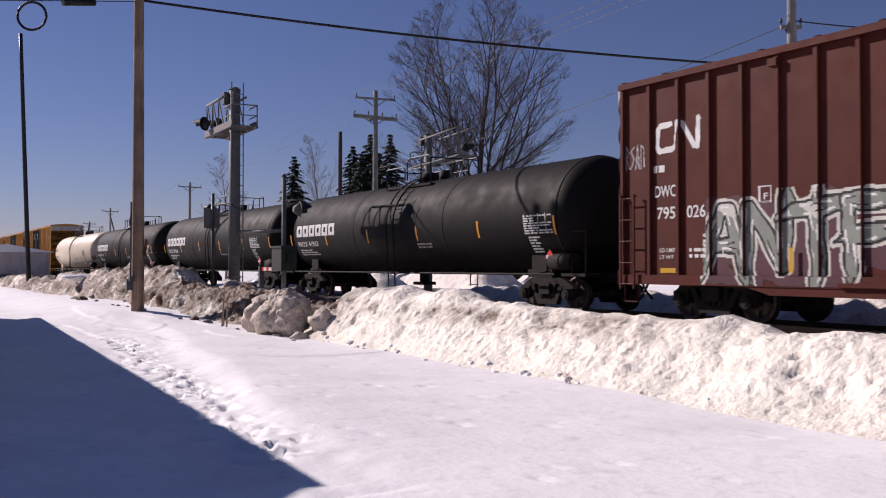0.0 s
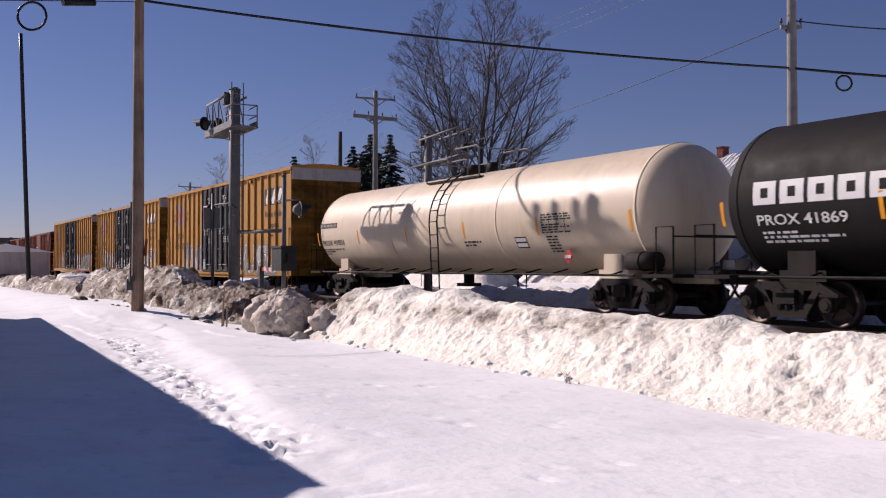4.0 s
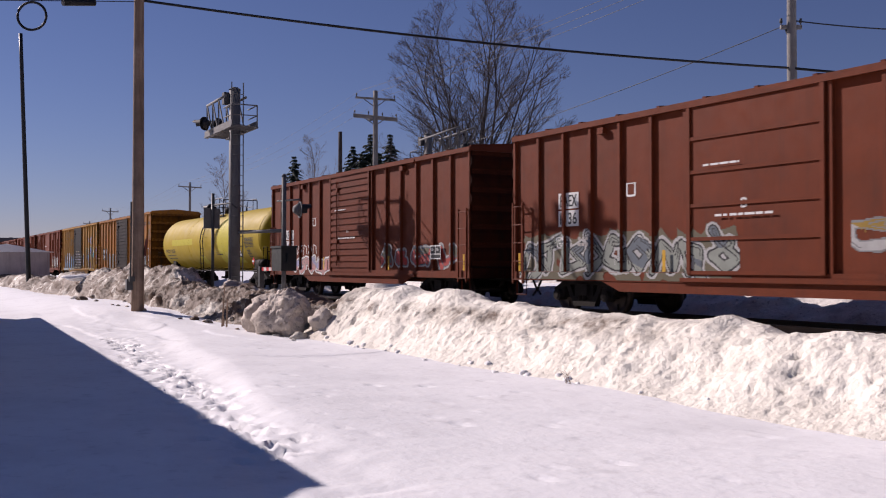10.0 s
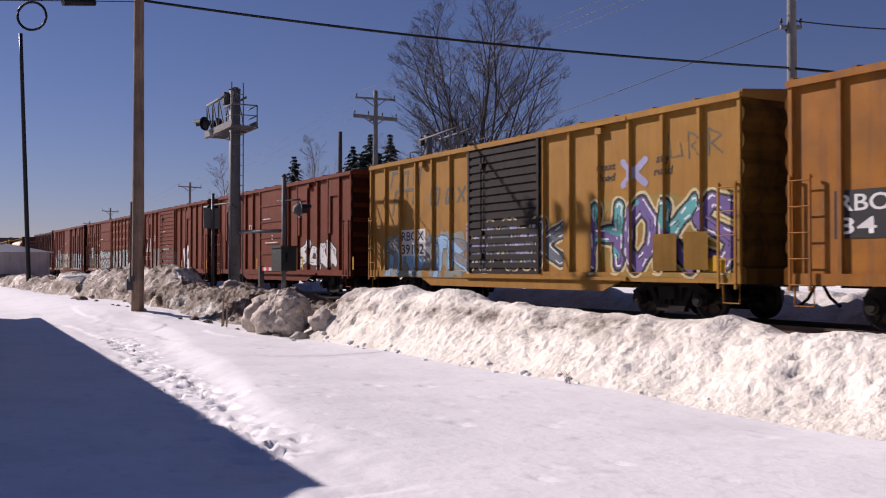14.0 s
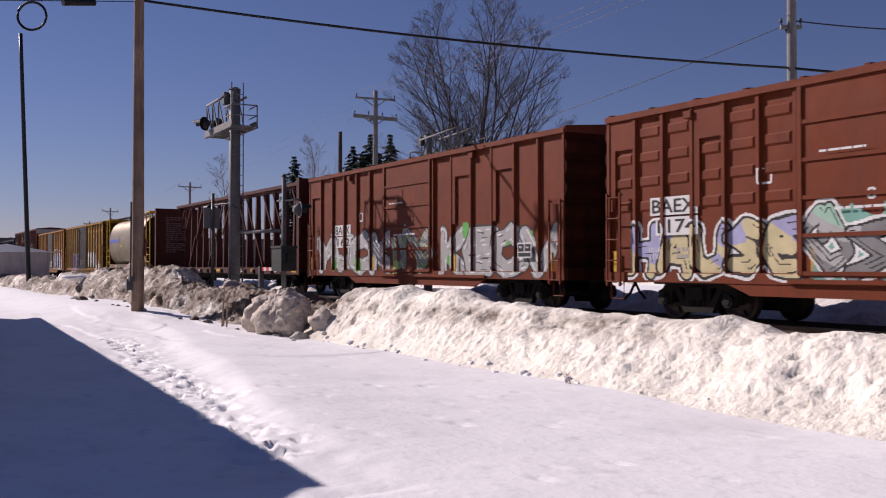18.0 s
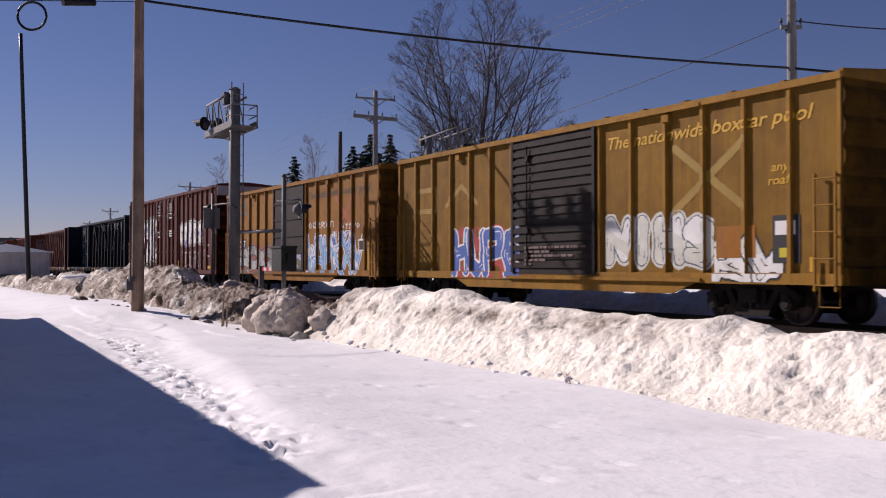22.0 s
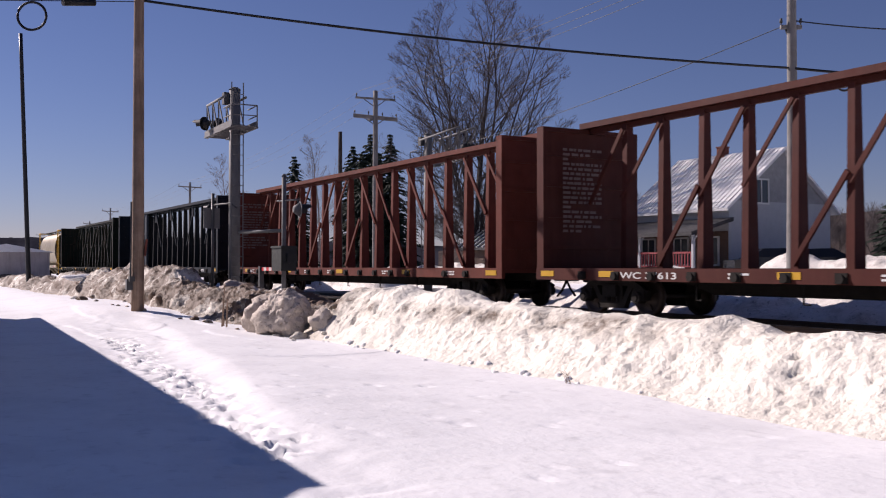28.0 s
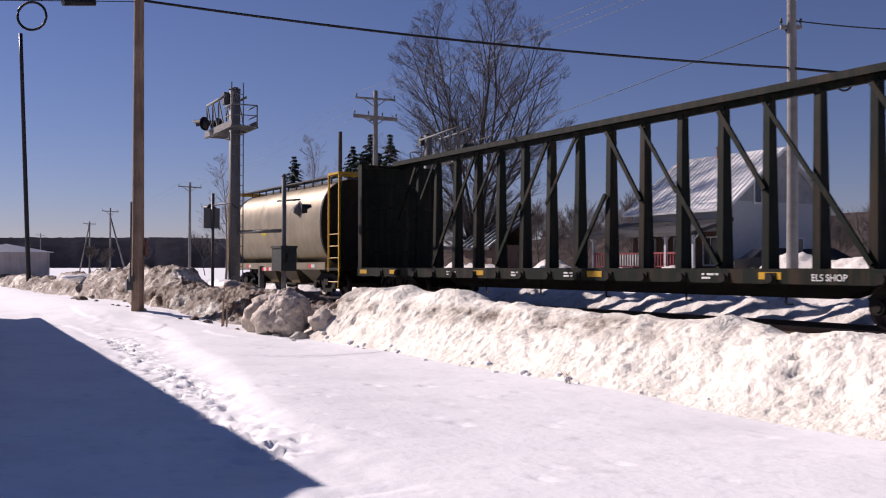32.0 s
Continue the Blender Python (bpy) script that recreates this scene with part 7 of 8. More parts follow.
def plate(car, x0, x1, z0, z1, material, y, name="stencil_plate", label="", curve=None):
    bm = bmesh.new()
    if curve:
        r, zc = curve
        n = max(1, int((z1 - z0) / 0.12))
        rows = []
        for k in range(n + 1):
            z = z0 + (z1 - z0) * k / n
            yy = -math.sqrt(max(0.01, r * r - (z - zc) ** 2)) - 0.006
            rows.append((bm.verts.new((x0, yy, z)), bm.verts.new((x1, yy, z))))
        for a, b in zip(rows, rows[1:]):
            bm.faces.new((a[0], a[1], b[1], b[0])).smooth = True
    else:
        box(bm, x0, x1, y, y + 0.004, z0, z1)
    return part(name, bm, M[material], car, label)


def stencil(car, x0, x1, z0, z1, rows, material, y, seed=1, curve=None):
    """Small print too fine to read: rows of short bars."""
    r = random.Random(seed)
    bm = bmesh.new()
    h = (z1 - z0) / rows
    for k in range(rows):
        x = x0
        while x < x1 - 0.04:
            w = min(r.uniform(0.06, 0.24), x1 - x)
            za, zb = z0 + h * k + h * 0.2, z0 + h * k + h * 0.75
            if curve:
                ya, yb = [-math.sqrt(max(0.01, curve[0] ** 2 - (z - curve[1]) ** 2)) - 0.009 for z in (za, zb)]
            else:
                ya = yb = y
            bm.faces.new([bm.verts.new(p) for p in ((x, ya, za), (x + w, ya, za), (x + w, yb, zb), (x, yb, zb))])
            x += w + r.uniform(0.02, 0.07)
            if r.random() < 0.12:
                break
    me = bpy.data.meshes.new("stencil")
    bm.to_mesh(me)
    bm.free()
    me.materials.append(M[material])
    return part("stencil", me, None, car, "small illegible stencilled print")


PANEL_Y = -W2 + RD - 0.008
DOOR_Y = -W2 - 0.066


def left_of(car):
    return layout[car.name]["left"]


def write(car, s, x0, x1, z0, z1, material="white", slant=0.0, y=PANEL_Y):
    l = left_of(car)
    return letters(car, s, l + x0, l + x1, z0, z1, material, y, slant=slant, surface=side_of(car) if y == PANEL_Y else None)


def print_bars(car, x0, x1, z0, z1, rows, material="white", seed=1, y=PANEL_Y):
    l = left_of(car)
    return stencil(car, l + x0, l + x1, z0, z1, rows, material, y, seed)


def board(car, x0, x1, z0, z1, material, label="", y=PANEL_Y - 0.004):
    l = left_of(car)
    return plate(car, l + x0, l + x1, z0, z1, material, y, "stencil_plate", label)


def number_board(car, x0, x1, z0, z1, s, back="white", ink="black", proud=0.0):
    """Painted board with characters; proud: how far it stands off the panel."""
    board(car, x0, x1, z0, z1, back, back + " board with " + ink + " characters", PANEL_Y - 0.004 - proud)
    m = (z1 - z0) * 0.13
    write(car, s, x0 + 0.06, x1 - 0.06, z0 + m, z1 - m, ink, y=PANEL_Y - 0.009 - proud)


def road_mark(car, x0, x1, z0, z1, a, b):
    """Two arrows that meet in a cross."""
    cx, cz = (x0 + x1) / 2, (z0 + z1) / 2
    for s in (-1, 1):
        ex = cx + s * (x1 - x0) / 2
        figure(car, [[(ex, z1 - 0.08), (cx + s * 0.1, cz + 0.12)], [(ex, z0 + 0.08), (cx + s * 0.1, cz - 0.12)]] if b else [[(ex, z1), (cx, cz)], [(ex, z0), (cx, cz)]], a, 0.085, "emblem", "blue arms of the crossed arrow emblem")
        if b:
            figure(car, [[(ex, z1 - 0.36), (cx + s * 0.3, cz), (ex, z0 + 0.36)]], b, 0.085, "emblem", "red arms of the crossed arrow emblem")


def strips(car, xs_, z0=0.98, z1=1.42):
    l = left_of(car)
    for x in xs_:
        plate(car, l + x - 0.045, l + x + 0.045, z0, z1, "yellow", -W2 - 0.009, "reflector", "yellow reflector strip")


def data_board(car, x0, x1, z0, z1):
    """Black double data board in a white frame."""
    board(car, x0, x1, z0, z1, "white", "white-framed data board", -W2 - 0.011)
    m = 0.035
    for a, b in ((x0 + m, (x0 + x1) / 2 - m / 2), ((x0 + x1) / 2 + m / 2, x1 - m)):
        board(car, a, b, z0 + 0.16, z1 - m, "black", "", -W2 - 0.016)
        print_bars(car, a + 0.06, b - 0.06, z0 + 0.24, z1 - 0.08, 3, "white", 3, -W2 - 0.022)
    board(car, x0 + m, x1 - m, z0 + m, z0 + 0.13, "black", "", -W2 - 0.016)


def worm(car, x0, x1, z0, z1):
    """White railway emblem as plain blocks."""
    w, h = x1 - x0, z1 - z0
    bend = ((0.34, 0.95), (0.12, 0.93), (0.06, 0.8), (0.05, 0.2), (0.1, 0.07), (0.38, 0.1), (0.46, 0.2), (0.5, 0.85), (0.56, 0.95), (0.62, 0.88), (0.86, 0.12), (0.93, 0.1), (0.95, 1.0))
    figure(car, [[(x0 + a * w, z0 + b * h) for a, b in bend]], "white", 0.06, "emblem", "white emblem of one bent stripe")


# first brown car
c = brown_first
worm(c, 1.03, 2.3, 3.4, 4.0)
print_bars(c, 0.98, 2.45, 2.96, 3.22, 1, seed=3)
write(c, "DWC", 1.02, 1.62, 2.5, 2.74)
write(c, "795", 1.08, 1.6, 2.05, 2.3)
write(c, "026", 1.92, 2.42, 2.05, 2.3)
write(c, "LD LMT", 1.15, 1.6, 1.38, 1.46)
write(c, "LT WT", 1.15, 1.55, 1.24, 1.32)
print_bars(c, 1.98, 2.45, 1.24, 1.48, 2)
board(c, 1.17, 1.66, 0.96, 1.06, "yellow")
write(c, "F", 3.84, 3.94, 2.3, 2.42)
figure(c, [[(3.74, 2.26), (4.0, 2.26), (4.0, 2.54), (3.74, 2.54), (3.74, 2.26)]], "white", 0.014, "stencil_box", "thin white stencilled box")
graffiti(c, 2.35, 8.7, 0.72, 2.5, 6, 11, ("sage", "sage", "pale"), "black", "pale", "white", 0.125, 0.05, "dusk", "large sage-grey graffiti with pale edges", "ANTFIX", (), 0.4)
scrawl(c, 0.1, 0.72, 3.1, 3.7, 4, 5, "silver")
graffiti(c, 11.8, 18.2, 0.72, 2.2, 7, 12, ("silver", "grey"), "black", "white")
strips(c, (4.5, 9.0))

# tank cars
TK = (1.45, 2.35)


def tank_marks(car, left, code, dark=True, panel_x=15.9, ref=True, r=TK, seed=1, emblem_x=0.9, blocks=True):
    ink = "white" if dark else "black"
    l = left
    if blocks:                              # owner's emblem as plain blocks
        e = 1.0 if dark else 0.42
        for k in range(6):                  # bold open blocks
            x, za, zb = l + emblem_x + 0.6 * k * e, 2.62 - 0.42 * e, 2.62
            for u0, u1, w0, w1 in ((0, 0.17, za, zb), (0.34, 0.51, za, zb), (0.17, 0.34, zb - 0.12 * e, zb), (0.17, 0.34, za, za + 0.12 * e)):
                plate(car, x + u0 * e, x + u1 * e, w0, w1, ink, 0, "emblem", "plain bold block", r)
    letters(car, code, l + emblem_x + 0.05, l + emblem_x + 1.95, 1.83, 2.02, ink, 0, curve=r)
    stencil(car, l + emblem_x + 0.1, l + emblem_x + 1.8, 1.5, 1.74, 3, ink, 0, seed, r)
    stencil(car, l + 10.4, l + 11.3, 1.62, 1.8, 2, "worn_white" if dark else ink, 0, seed + 1, r)
    stencil(car, l + panel_x, l + panel_x + 1.15, 1.88, 2.36, 8, ink, 0, seed + 2, r)
    for k in range(4):
        plate(car, l + panel_x + 0.3 * k, l + panel_x + 0.3 * k + 0.02, 1.88, 2.38, ink, 0, "stencil_rule", "", r)
    stencil(car, l + panel_x + 0.1, l + panel_x + 0.55, 1.42, 1.84, 6, ink, 0, seed + 5, r)
    if not dark:
        plate(car, l + panel_x - 1.25, l + panel_x - 0.75, 1.55, 1.83, ink, 0, "stencil_plate", "", r)
        plate(car, l + panel_x - 1.22, l + panel_x - 0.78, 1.58, 1.8, "white", 0, "stencil_plate", "", (r[0] + 0.004, r[1]))
    d = bmesh.new()
    px_, pz = l + panel_x + 0.9, 1.32
    y0 = -1.3
    d.faces.new([d.verts.new(p) for p in ((px_ - 0.18, y0, pz), (px_, y0, pz - 0.18), (px_ + 0.18, y0, pz), (px_, y0, pz + 0.18))])
    sign_ob = part("placard", d, M["red"], car, "red hazard placard")
    plate(sign_ob, px_ - 0.11, px_ + 0.11, pz - 0.04, pz + 0.04, "white", y0 - 0.022, "placard_bar")
    if ref:
        for x in (0.35, 3.7, 7.1, 10.45, 13.87, 17.25):
            plate(car, l + x, l + x + 0.08, 1.85, 2.3, "reflector_orange", 0, "reflector", "orange reflector strip", r)


tank_marks(tanks[0], -9.05, "PROX 41963", emblem_x=1.0, panel_x=16.05, seed=4)
tank_marks(tanks[1], -8.95, "PROX 41566", emblem_x=1.15, panel_x=14.9, seed=8)
tank_marks(tanks[2], -9.15, "PROX 41869", emblem_x=1.15, panel_x=15.85, seed=12)
tank_marks(tanks[3], -9.1, "PROX 41851", False, panel_x=14.1, seed=16, emblem_x=0.6)
YK = (1.42, 2.33)
tank_marks(yellow_tank, -8.7, "PROX 50235", False, panel_x=14.8, ref=False, r=YK, seed=20, emblem_x=1.2, blocks=False)
plate(yellow_tank, -8.7 + 10.85, -8.7 + 12.9, 1.27, 3.5, "patch_yellow", 0, "paint_patch", "lighter lemon paint patch", YK)
plate(yellow_tank, -8.7 + 2.65, -8.7 + 6.6, 2.2, 2.52, "patch_yellow", 0, "paint_patch", "lighter lemon paint patch", YK)
plate(yellow_tank, -8.7 + 12.9, -8.7 + 13.9, 1.27, 2.1, "patch_yellow", 0, "paint_patch", "lighter lemon paint patch", YK)
plate(yellow_tank, -8.7 + 7.45, -8.7 + 8.35, 1.22, 1.62, "patch_yellow", 0, "paint_patch", "lighter lemon paint patch", YK)

# yellow high-cube cars
for i, c in enumerate(yellows):
    ty = ((15.44, 17.71), (15.24, 17.77), (14.4, 16.04))[i]
    if i < 2:                               # owner's emblem: slanted white blocks on black
        board(c, ty[0], ty[1], 3.6, 4.3, "black", "black emblem board", PANEL_Y + 0.003)
        for k, x in enumerate((0.25, 0.95, 1.6)):
            u = ty[0] + x
            figure(c, [[(u + 0.05, 3.8), (u + 0.25, 4.1)]], "white", 0.15, "emblem", "white slanted emblem block")
        write(c, "Railcar Pooling", 15.5, 17.65, 3.05, 3.36, "black", 0.1)
        write(c, "Experts", 16.05, 17.1, 2.62, 2.9, "black", 0.1)
        print_bars(c, 16.1, 17.0, 2.28, 2.46, 1, "black", 7)
    else:
        for u in (14.45, 15.0, 15.55):
            figure(c, [[(u, 3.65), (u + 0.3, 4.1)]], "rust", 0.09, "emblem", "faded red slanted emblem block")
        write(c, "Railcar Pooling Experts", 13.0, 17.3, 3.22, 3.5, "black", 0.1)
    road_mark(c, 1.8, 3.35, 3.2, 4.45, "denim", "scarlet")
    write(c, "next\nload", 0.95, 1.62, 3.5, 3.92, "black", 0.15)
    write(c, "any\nroad", 3.5, 4.15, 3.5, 3.92, "black", 0.15)
    write(c, "TBOX", 1.85, 3.2, 2.55, 2.84, "black", 0.15)
    if i != 1:
        write(c, ("665223", "", "661423")[i], 1.4, 3.8, 2.03, 2.33, "black", 0.15)
    for dx in (0.0, -2.35):
        write(c, "CLOSE AND LOCK\nBOTH DOORS\nBEFORE\nMOVING CAR", 10.09 + dx, 10.75 + dx, 3.92, 4.4, y=DOOR_Y)
        print_bars(c, 9.6 + dx, 10.2 + dx, 2.6, 2.9, 4, "worn_white", seed=i, y=DOOR_Y)
        print_bars(c, 10.3 + dx, 11.1 + dx, 2.2, 2.5, 4, "worn_white", seed=i + 5, y=DOOR_Y)
        print_bars(c, 9.6 + dx, 11.0 + dx, 1.15, 1.22, 1, "worn_white", seed=i + 9, y=DOOR_Y)
    strips(c, (4.6, 9.3, 13.6, 17.4))
c = yellows[0]
graffiti(c, 11.8, 17.1, 0.72, 2.1, 4, 21, ("grey", "silver"), "slate", None, "white", 0.19, 0.045, None, "large silver graffiti", "NUEL")
graffiti(c, 3.1, 7.3, 0.72, 2.3, 4, 22, ("silver", "grey"), "slate", "lilac", None, 0.17, 0.05, None, "silver graffiti with grey outlines", "TIOL")
board(c, 17.0, 17.35, 1.0, 1.18, "yellow")
c = yellows[1]
graffiti(c, 11.6, 18.0, 0.72, 2.2, 6, 23, ("silver", "grey"), "black", "pale", "white", 0.15, 0.045, None, "long grey graffiti along the sill", "SIGNFI", (), 0.25)
graffiti(c, 2.3, 7.4, 0.72, 2.1, 5, 24, ("grey", "silver"), "black", "pale", "white", 0.17, 0.05, None, "grey graffiti beside the doors", "SREAL")
graffiti(c, 7.5, 11.5, 0.72, 1.8, 5, 29, ("silver", "slate", "mint"), "black", "pale", None, 0.09, 0.03, None, "pale graffiti over the doors", "", ("sage",))
for x0, x1, s_ in ((1.28, 1.72, "6"), (1.95, 2.68, "70"), (2.8, 3.48, "66"), (3.75, 4.15, "2")):
    number_board(c, x0, x1, 1.95, 2.42, s_, "black", "white")
c = yellows[2]
graffiti(c, 11.75, 18.5, 0.72, 2.15, 6, 25, ("white", "white", "sky"), "teal", None, None, 0.145, 0.06, "red", "large white and blue graffiti edged in red", "DUBSER", ("sky",))
graffiti(c, 2.4, 4.6, 0.72, 2.05, 3, 26, ("pink", "pink"), "black", None, None, 0.16, 0.03, None, "pink graffiti", "HOO")
graffiti(c, 4.6, 7.3, 0.72, 2.4, 4, 27, ("pale", "white"), "sage", "pale", None, 0.15, 0.03, None, "white graffiti with dull green edges", "MAIH")
graffiti(c, 8.9, 11.2, 0.8, 2.0, 3, 28, ("grey", "silver"), "black", "white", None, 0.12)

# red-brown cars
for c, code, nx0, zt, split in ((reds[0], ("BAEX", "1136"), 1.8, 2.8, 0.75), (reds[1], ("BAEX", "1142"), 1.0, 2.5, 1.28), (reds[2], ("BAEX", "1150"), 1.4, 2.5, 1.3),
                               (reds[3], ("BAEX", "1120"), 2.1, 2.75, 1.27), (reds[4], ("BAEX", "1174"), 1.35, 2.5, 1.34), (reds[5], ("BAEX", "162"), 2.2, 2.52, 1.3)):
    over = 0.034 if c is reds[4] else 0.0
    number_board(c, nx0, nx0 + split, zt - 0.37, zt, code[0], proud=over)
    number_board(c, nx0 + (0.0 if c is reds[0] else split * 0.12), nx0 + split, zt - 0.78, zt - 0.41, code[1], proud=over)
    write(c, "LD LMT\nLT WT", nx0 - 0.08, nx0 + 0.36, zt - 1.26, zt - 1.02, "white")
    print_bars(c, nx0 + 0.72, nx0 + 1.22, zt - 1.27, zt - 1.0, 2, "worn_white", seed=len(code[1]))
    figure(c, [[(4.2, 2.6), (4.45, 2.6), (4.45, 2.86), (4.2, 2.86), (4.2, 2.6)]], "white", 0.014, "stencil_box", "thin white stencilled box")
    d = layout[c.name]["door"]
    l = left_of(c)
    print_bars(c, d[0] - l + 0.5, d[0] - l + 1.4, 3.0, 3.07, 1, seed=9, y=DOOR_Y)
    print_bars(c, d[0] - l + 0.8, d[0] - l + 2.2, 2.02, 2.1, 1, seed=10, y=DOOR_Y)
    figure(c, [[(d[0] - l + 1.4, 2.2), (d[0] - l + 1.5, 2.2), (d[0] - l + 1.5, 2.34), (d[0] - l + 1.4, 2.34), (d[0] - l + 1.4, 2.2)]], "white", 0.015, "stencil_box", "thin white stencilled box")
    strips(c, (0.3, 5.4, 10.5, 15.0))
graffiti(reds[0], 0.3, 7.4, 0.77, 1.95, 9, 31, ("sage", "slate", "silver"), "black", "silver", None, 0.09, 0.035, "dull", "dull green and white graffiti along the sill")
graffiti(reds[0], 9.7, 12.4, 1.2, 2.0, 4, 32, ("silver", "straw"), "grey", None, None, 0.07, 0.03)
graffiti(reds[1], 2.2, 6.1, 0.77, 1.6, 5, 33, ("pink", "lilac"), "grey", "white", None, 0.1, 0.03, None, "pale pink graffiti")
scrawl(reds[1], 2.3, 4.6, 1.5, 1.95, 5, 34, "white", 0.02)
graffiti(reds[1], 9.8, 14.6, 1.0, 1.9, 5, 35, ("red", "dull"), "slate", "silver", None, 0.1, 0.03)
graffiti(reds[2], 10.1, 13.6, 0.95, 2.15, 4, 36, ("white", "white"), "black", None, None, 0.13, 0.06, None, "white graffiti with a black outline")
graffiti(reds[3], 3.4, 9.3, 0.77, 2.2, 5, 37, ("grey", "dull"), "slate", "grey", None, 0.19, 0.04, None, "dull grey graffiti over the door", "OERIO")
figure(reds[3], [[(10.65, 1.9), (10.95, 0.95), (11.5, 0.9), (11.45, 1.35), (11.0, 1.3), (11.4, 2.05)]], "white", 0.16, "graffiti", "single white painted sign")
graffiti(reds[4], 0.7, 5.2, 0.72, 2.1, 5, 38, ("cream", "lilac"), "black", "white", None, 0.15, 0.055, None, "cream and lilac graffiti edged in white", "HAUSE")
graffiti(reds[4], 5.2, 15.2, 0.72, 2.25, 11, 39, ("grey", "silver", "mint"), "black", "white", None, 0.11, 0.04, "seafoam", "grey and pale green graffiti along the sill")
graffiti(reds[5], 0.6, 6.6, 0.72, 2.3, 4, 40, ("silver", "silver"), "black", None, "white", 0.25, 0.05, None, "silver graffiti with green dots", "YUCK", ("green",))
graffiti(reds[5], 6.6, 9.4, 0.8, 2.4, 3, 41, ("sage", "silver"), "slate", None, "lime", 0.12, 0.03, None, "green dotted graffiti over the door", "", ("green", "lime"))
graffiti(reds[5], 9.6, 15.1, 0.72, 2.3, 4, 42, ("silver", "silver"), "black", None, "white", 0.23, 0.05, None, "silver bubble graffiti with green dots", "KECV", ("green",))

data_board(reds[5], 13.55, 14.15, 1.3, 1.68)
data_board(reds[1], 13.15, 13.75, 1.3, 1.7)

# rusty orange-yellow car
c = orange
write(c, "The nationwide boxcar pool", 9.6, 15.2, 3.5, 3.88, "black", 0.25)
road_mark(c, 12.2, 13.75, 2.25, 3.55, "rust", None)
graffiti(c, 9.6, 11.55, 0.72, 2.1, 2, 51, ("black", "black"), "white", None, None, 0.25, 0.03, None, "black graffiti with white edges", "OX")
graffiti(c, 11.5, 14.65, 0.72, 2.3, 4, 57, ("black", "black"), "white", "sky", None, 0.22, 0.03, None, "black graffiti with white and pale blue edges", "CIRE")
graffiti(c, 2.8, 5.3, 0.75, 2.0, 3, 52, ("dull", "grey"), "silver", None, None, 0.19, 0.03, None, "dull grey graffiti", "OER")
board(c, 0.9, 2.45, 1.55, 2.35, "black")
write(c, "RBOX", 0.98, 2.35, 2.0, 2.28, y=PANEL_Y - 0.009)
write(c, "34", 1.0, 1.7, 1.62, 1.9, y=PANEL_Y - 0.009)
scrawl(c, 14.55, 15.3, 2.6, 3.4, 4, 53, "dull", 0.02)
strips(c, (5.9, 10.3, 12.9, 14.6))
for k, (x, z, w_) in enumerate(((10.2, 4.0, 0.5), (11.2, 3.2, 0.4), (14.3, 3.0, 0.5), (2.2, 3.1, 0.6))):
    scrawl(c, x, x + w_, z - 0.3, z, 3, 54 + k, "rust", 0.03, "rust blotch")

# faded yellow car
c = faded
figure(c, [[(1.35, 3.55), (1.5, 4.0), (1.85, 4.0)], [(2.1, 3.55), (2.2, 3.95), (2.5, 3.95), (2.45, 3.55)], [(2.85, 3.55), (2.9, 4.0)], [(3.2, 3.55), (3.3, 4.05)],
           [(1.5, 2.7), (1.7, 3.4), (2.9, 3.4), (2.8, 3.0)]], "dull", 0.05, "emblem", "dark outline emblem")
figure(c, [[(4.0, 2.9), (4.1, 3.35), (4.4, 3.3), (4.3, 2.9), (4.0, 2.9)], [(4.75, 2.9), (4.85, 3.25), (5.15, 3.25), (5.05, 2.9), (4.75, 2.9)], [(5.4, 2.9), (5.8, 3.25)], [(5.45, 3.25), (5.75, 2.9)]], "dull", 0.05, "emblem", "dark outline emblem")
board(c, 2.05, 3.6, 1.4, 2.2, "white")
write(c, "RBOX", 2.12, 3.5, 1.86, 2.14, "black", y=PANEL_Y - 0.009)
write(c, "39152", 2.12, 3.5, 1.46, 1.76, "black", y=PANEL_Y - 0.009)
graffiti(c, 1.0, 5.9, 0.77, 2.15, 5, 61, ("sky", "grey"), "slate", None, None, 0.14, 0.04, "sage", "blue-grey graffiti")
graffiti(c, 6.0, 10.2, 0.9, 2.35, 4, 62, ("slate", "lilac"), "black", "cream", "white", 0.17, 0.04, None, "lilac graffiti over the door", "WMWK", (), 0.2)
graffiti(c, 11.2, 15.5, 0.85, 2.7, 4, 63, ("purple", "teal"), "black", "cream", "white", 0.15, 0.06, "straw", "teal and purple graffiti with black outlines", "HOKS", (), 0.15)
board(c, 13.3, 13.98, 1.0, 1.75, "tan_panel", "bare tan stencil panel", -W2 - 0.014)
board(c, 14.18, 14.83, 1.03, 1.77, "tan_panel", "bare tan stencil panel", -W2 - 0.014)
write(c, "next\nload", 11.5, 12.05, 2.96, 3.34, "black", 0.15)
write(c, "any\nroad", 13.25, 13.8, 2.96, 3.34, "black", 0.15)
road_mark(c, 12.3, 12.98, 2.84, 3.32, "lilac", None)
scrawl(c, 13.6, 15.2, 3.2, 3.8, 3, 65, "dull", 0.018)
strips(c, (0.8, 15.0), 1.0, 1.3)
board(c, 14.7, 15.2, 0.98, 1.25, "yellow")

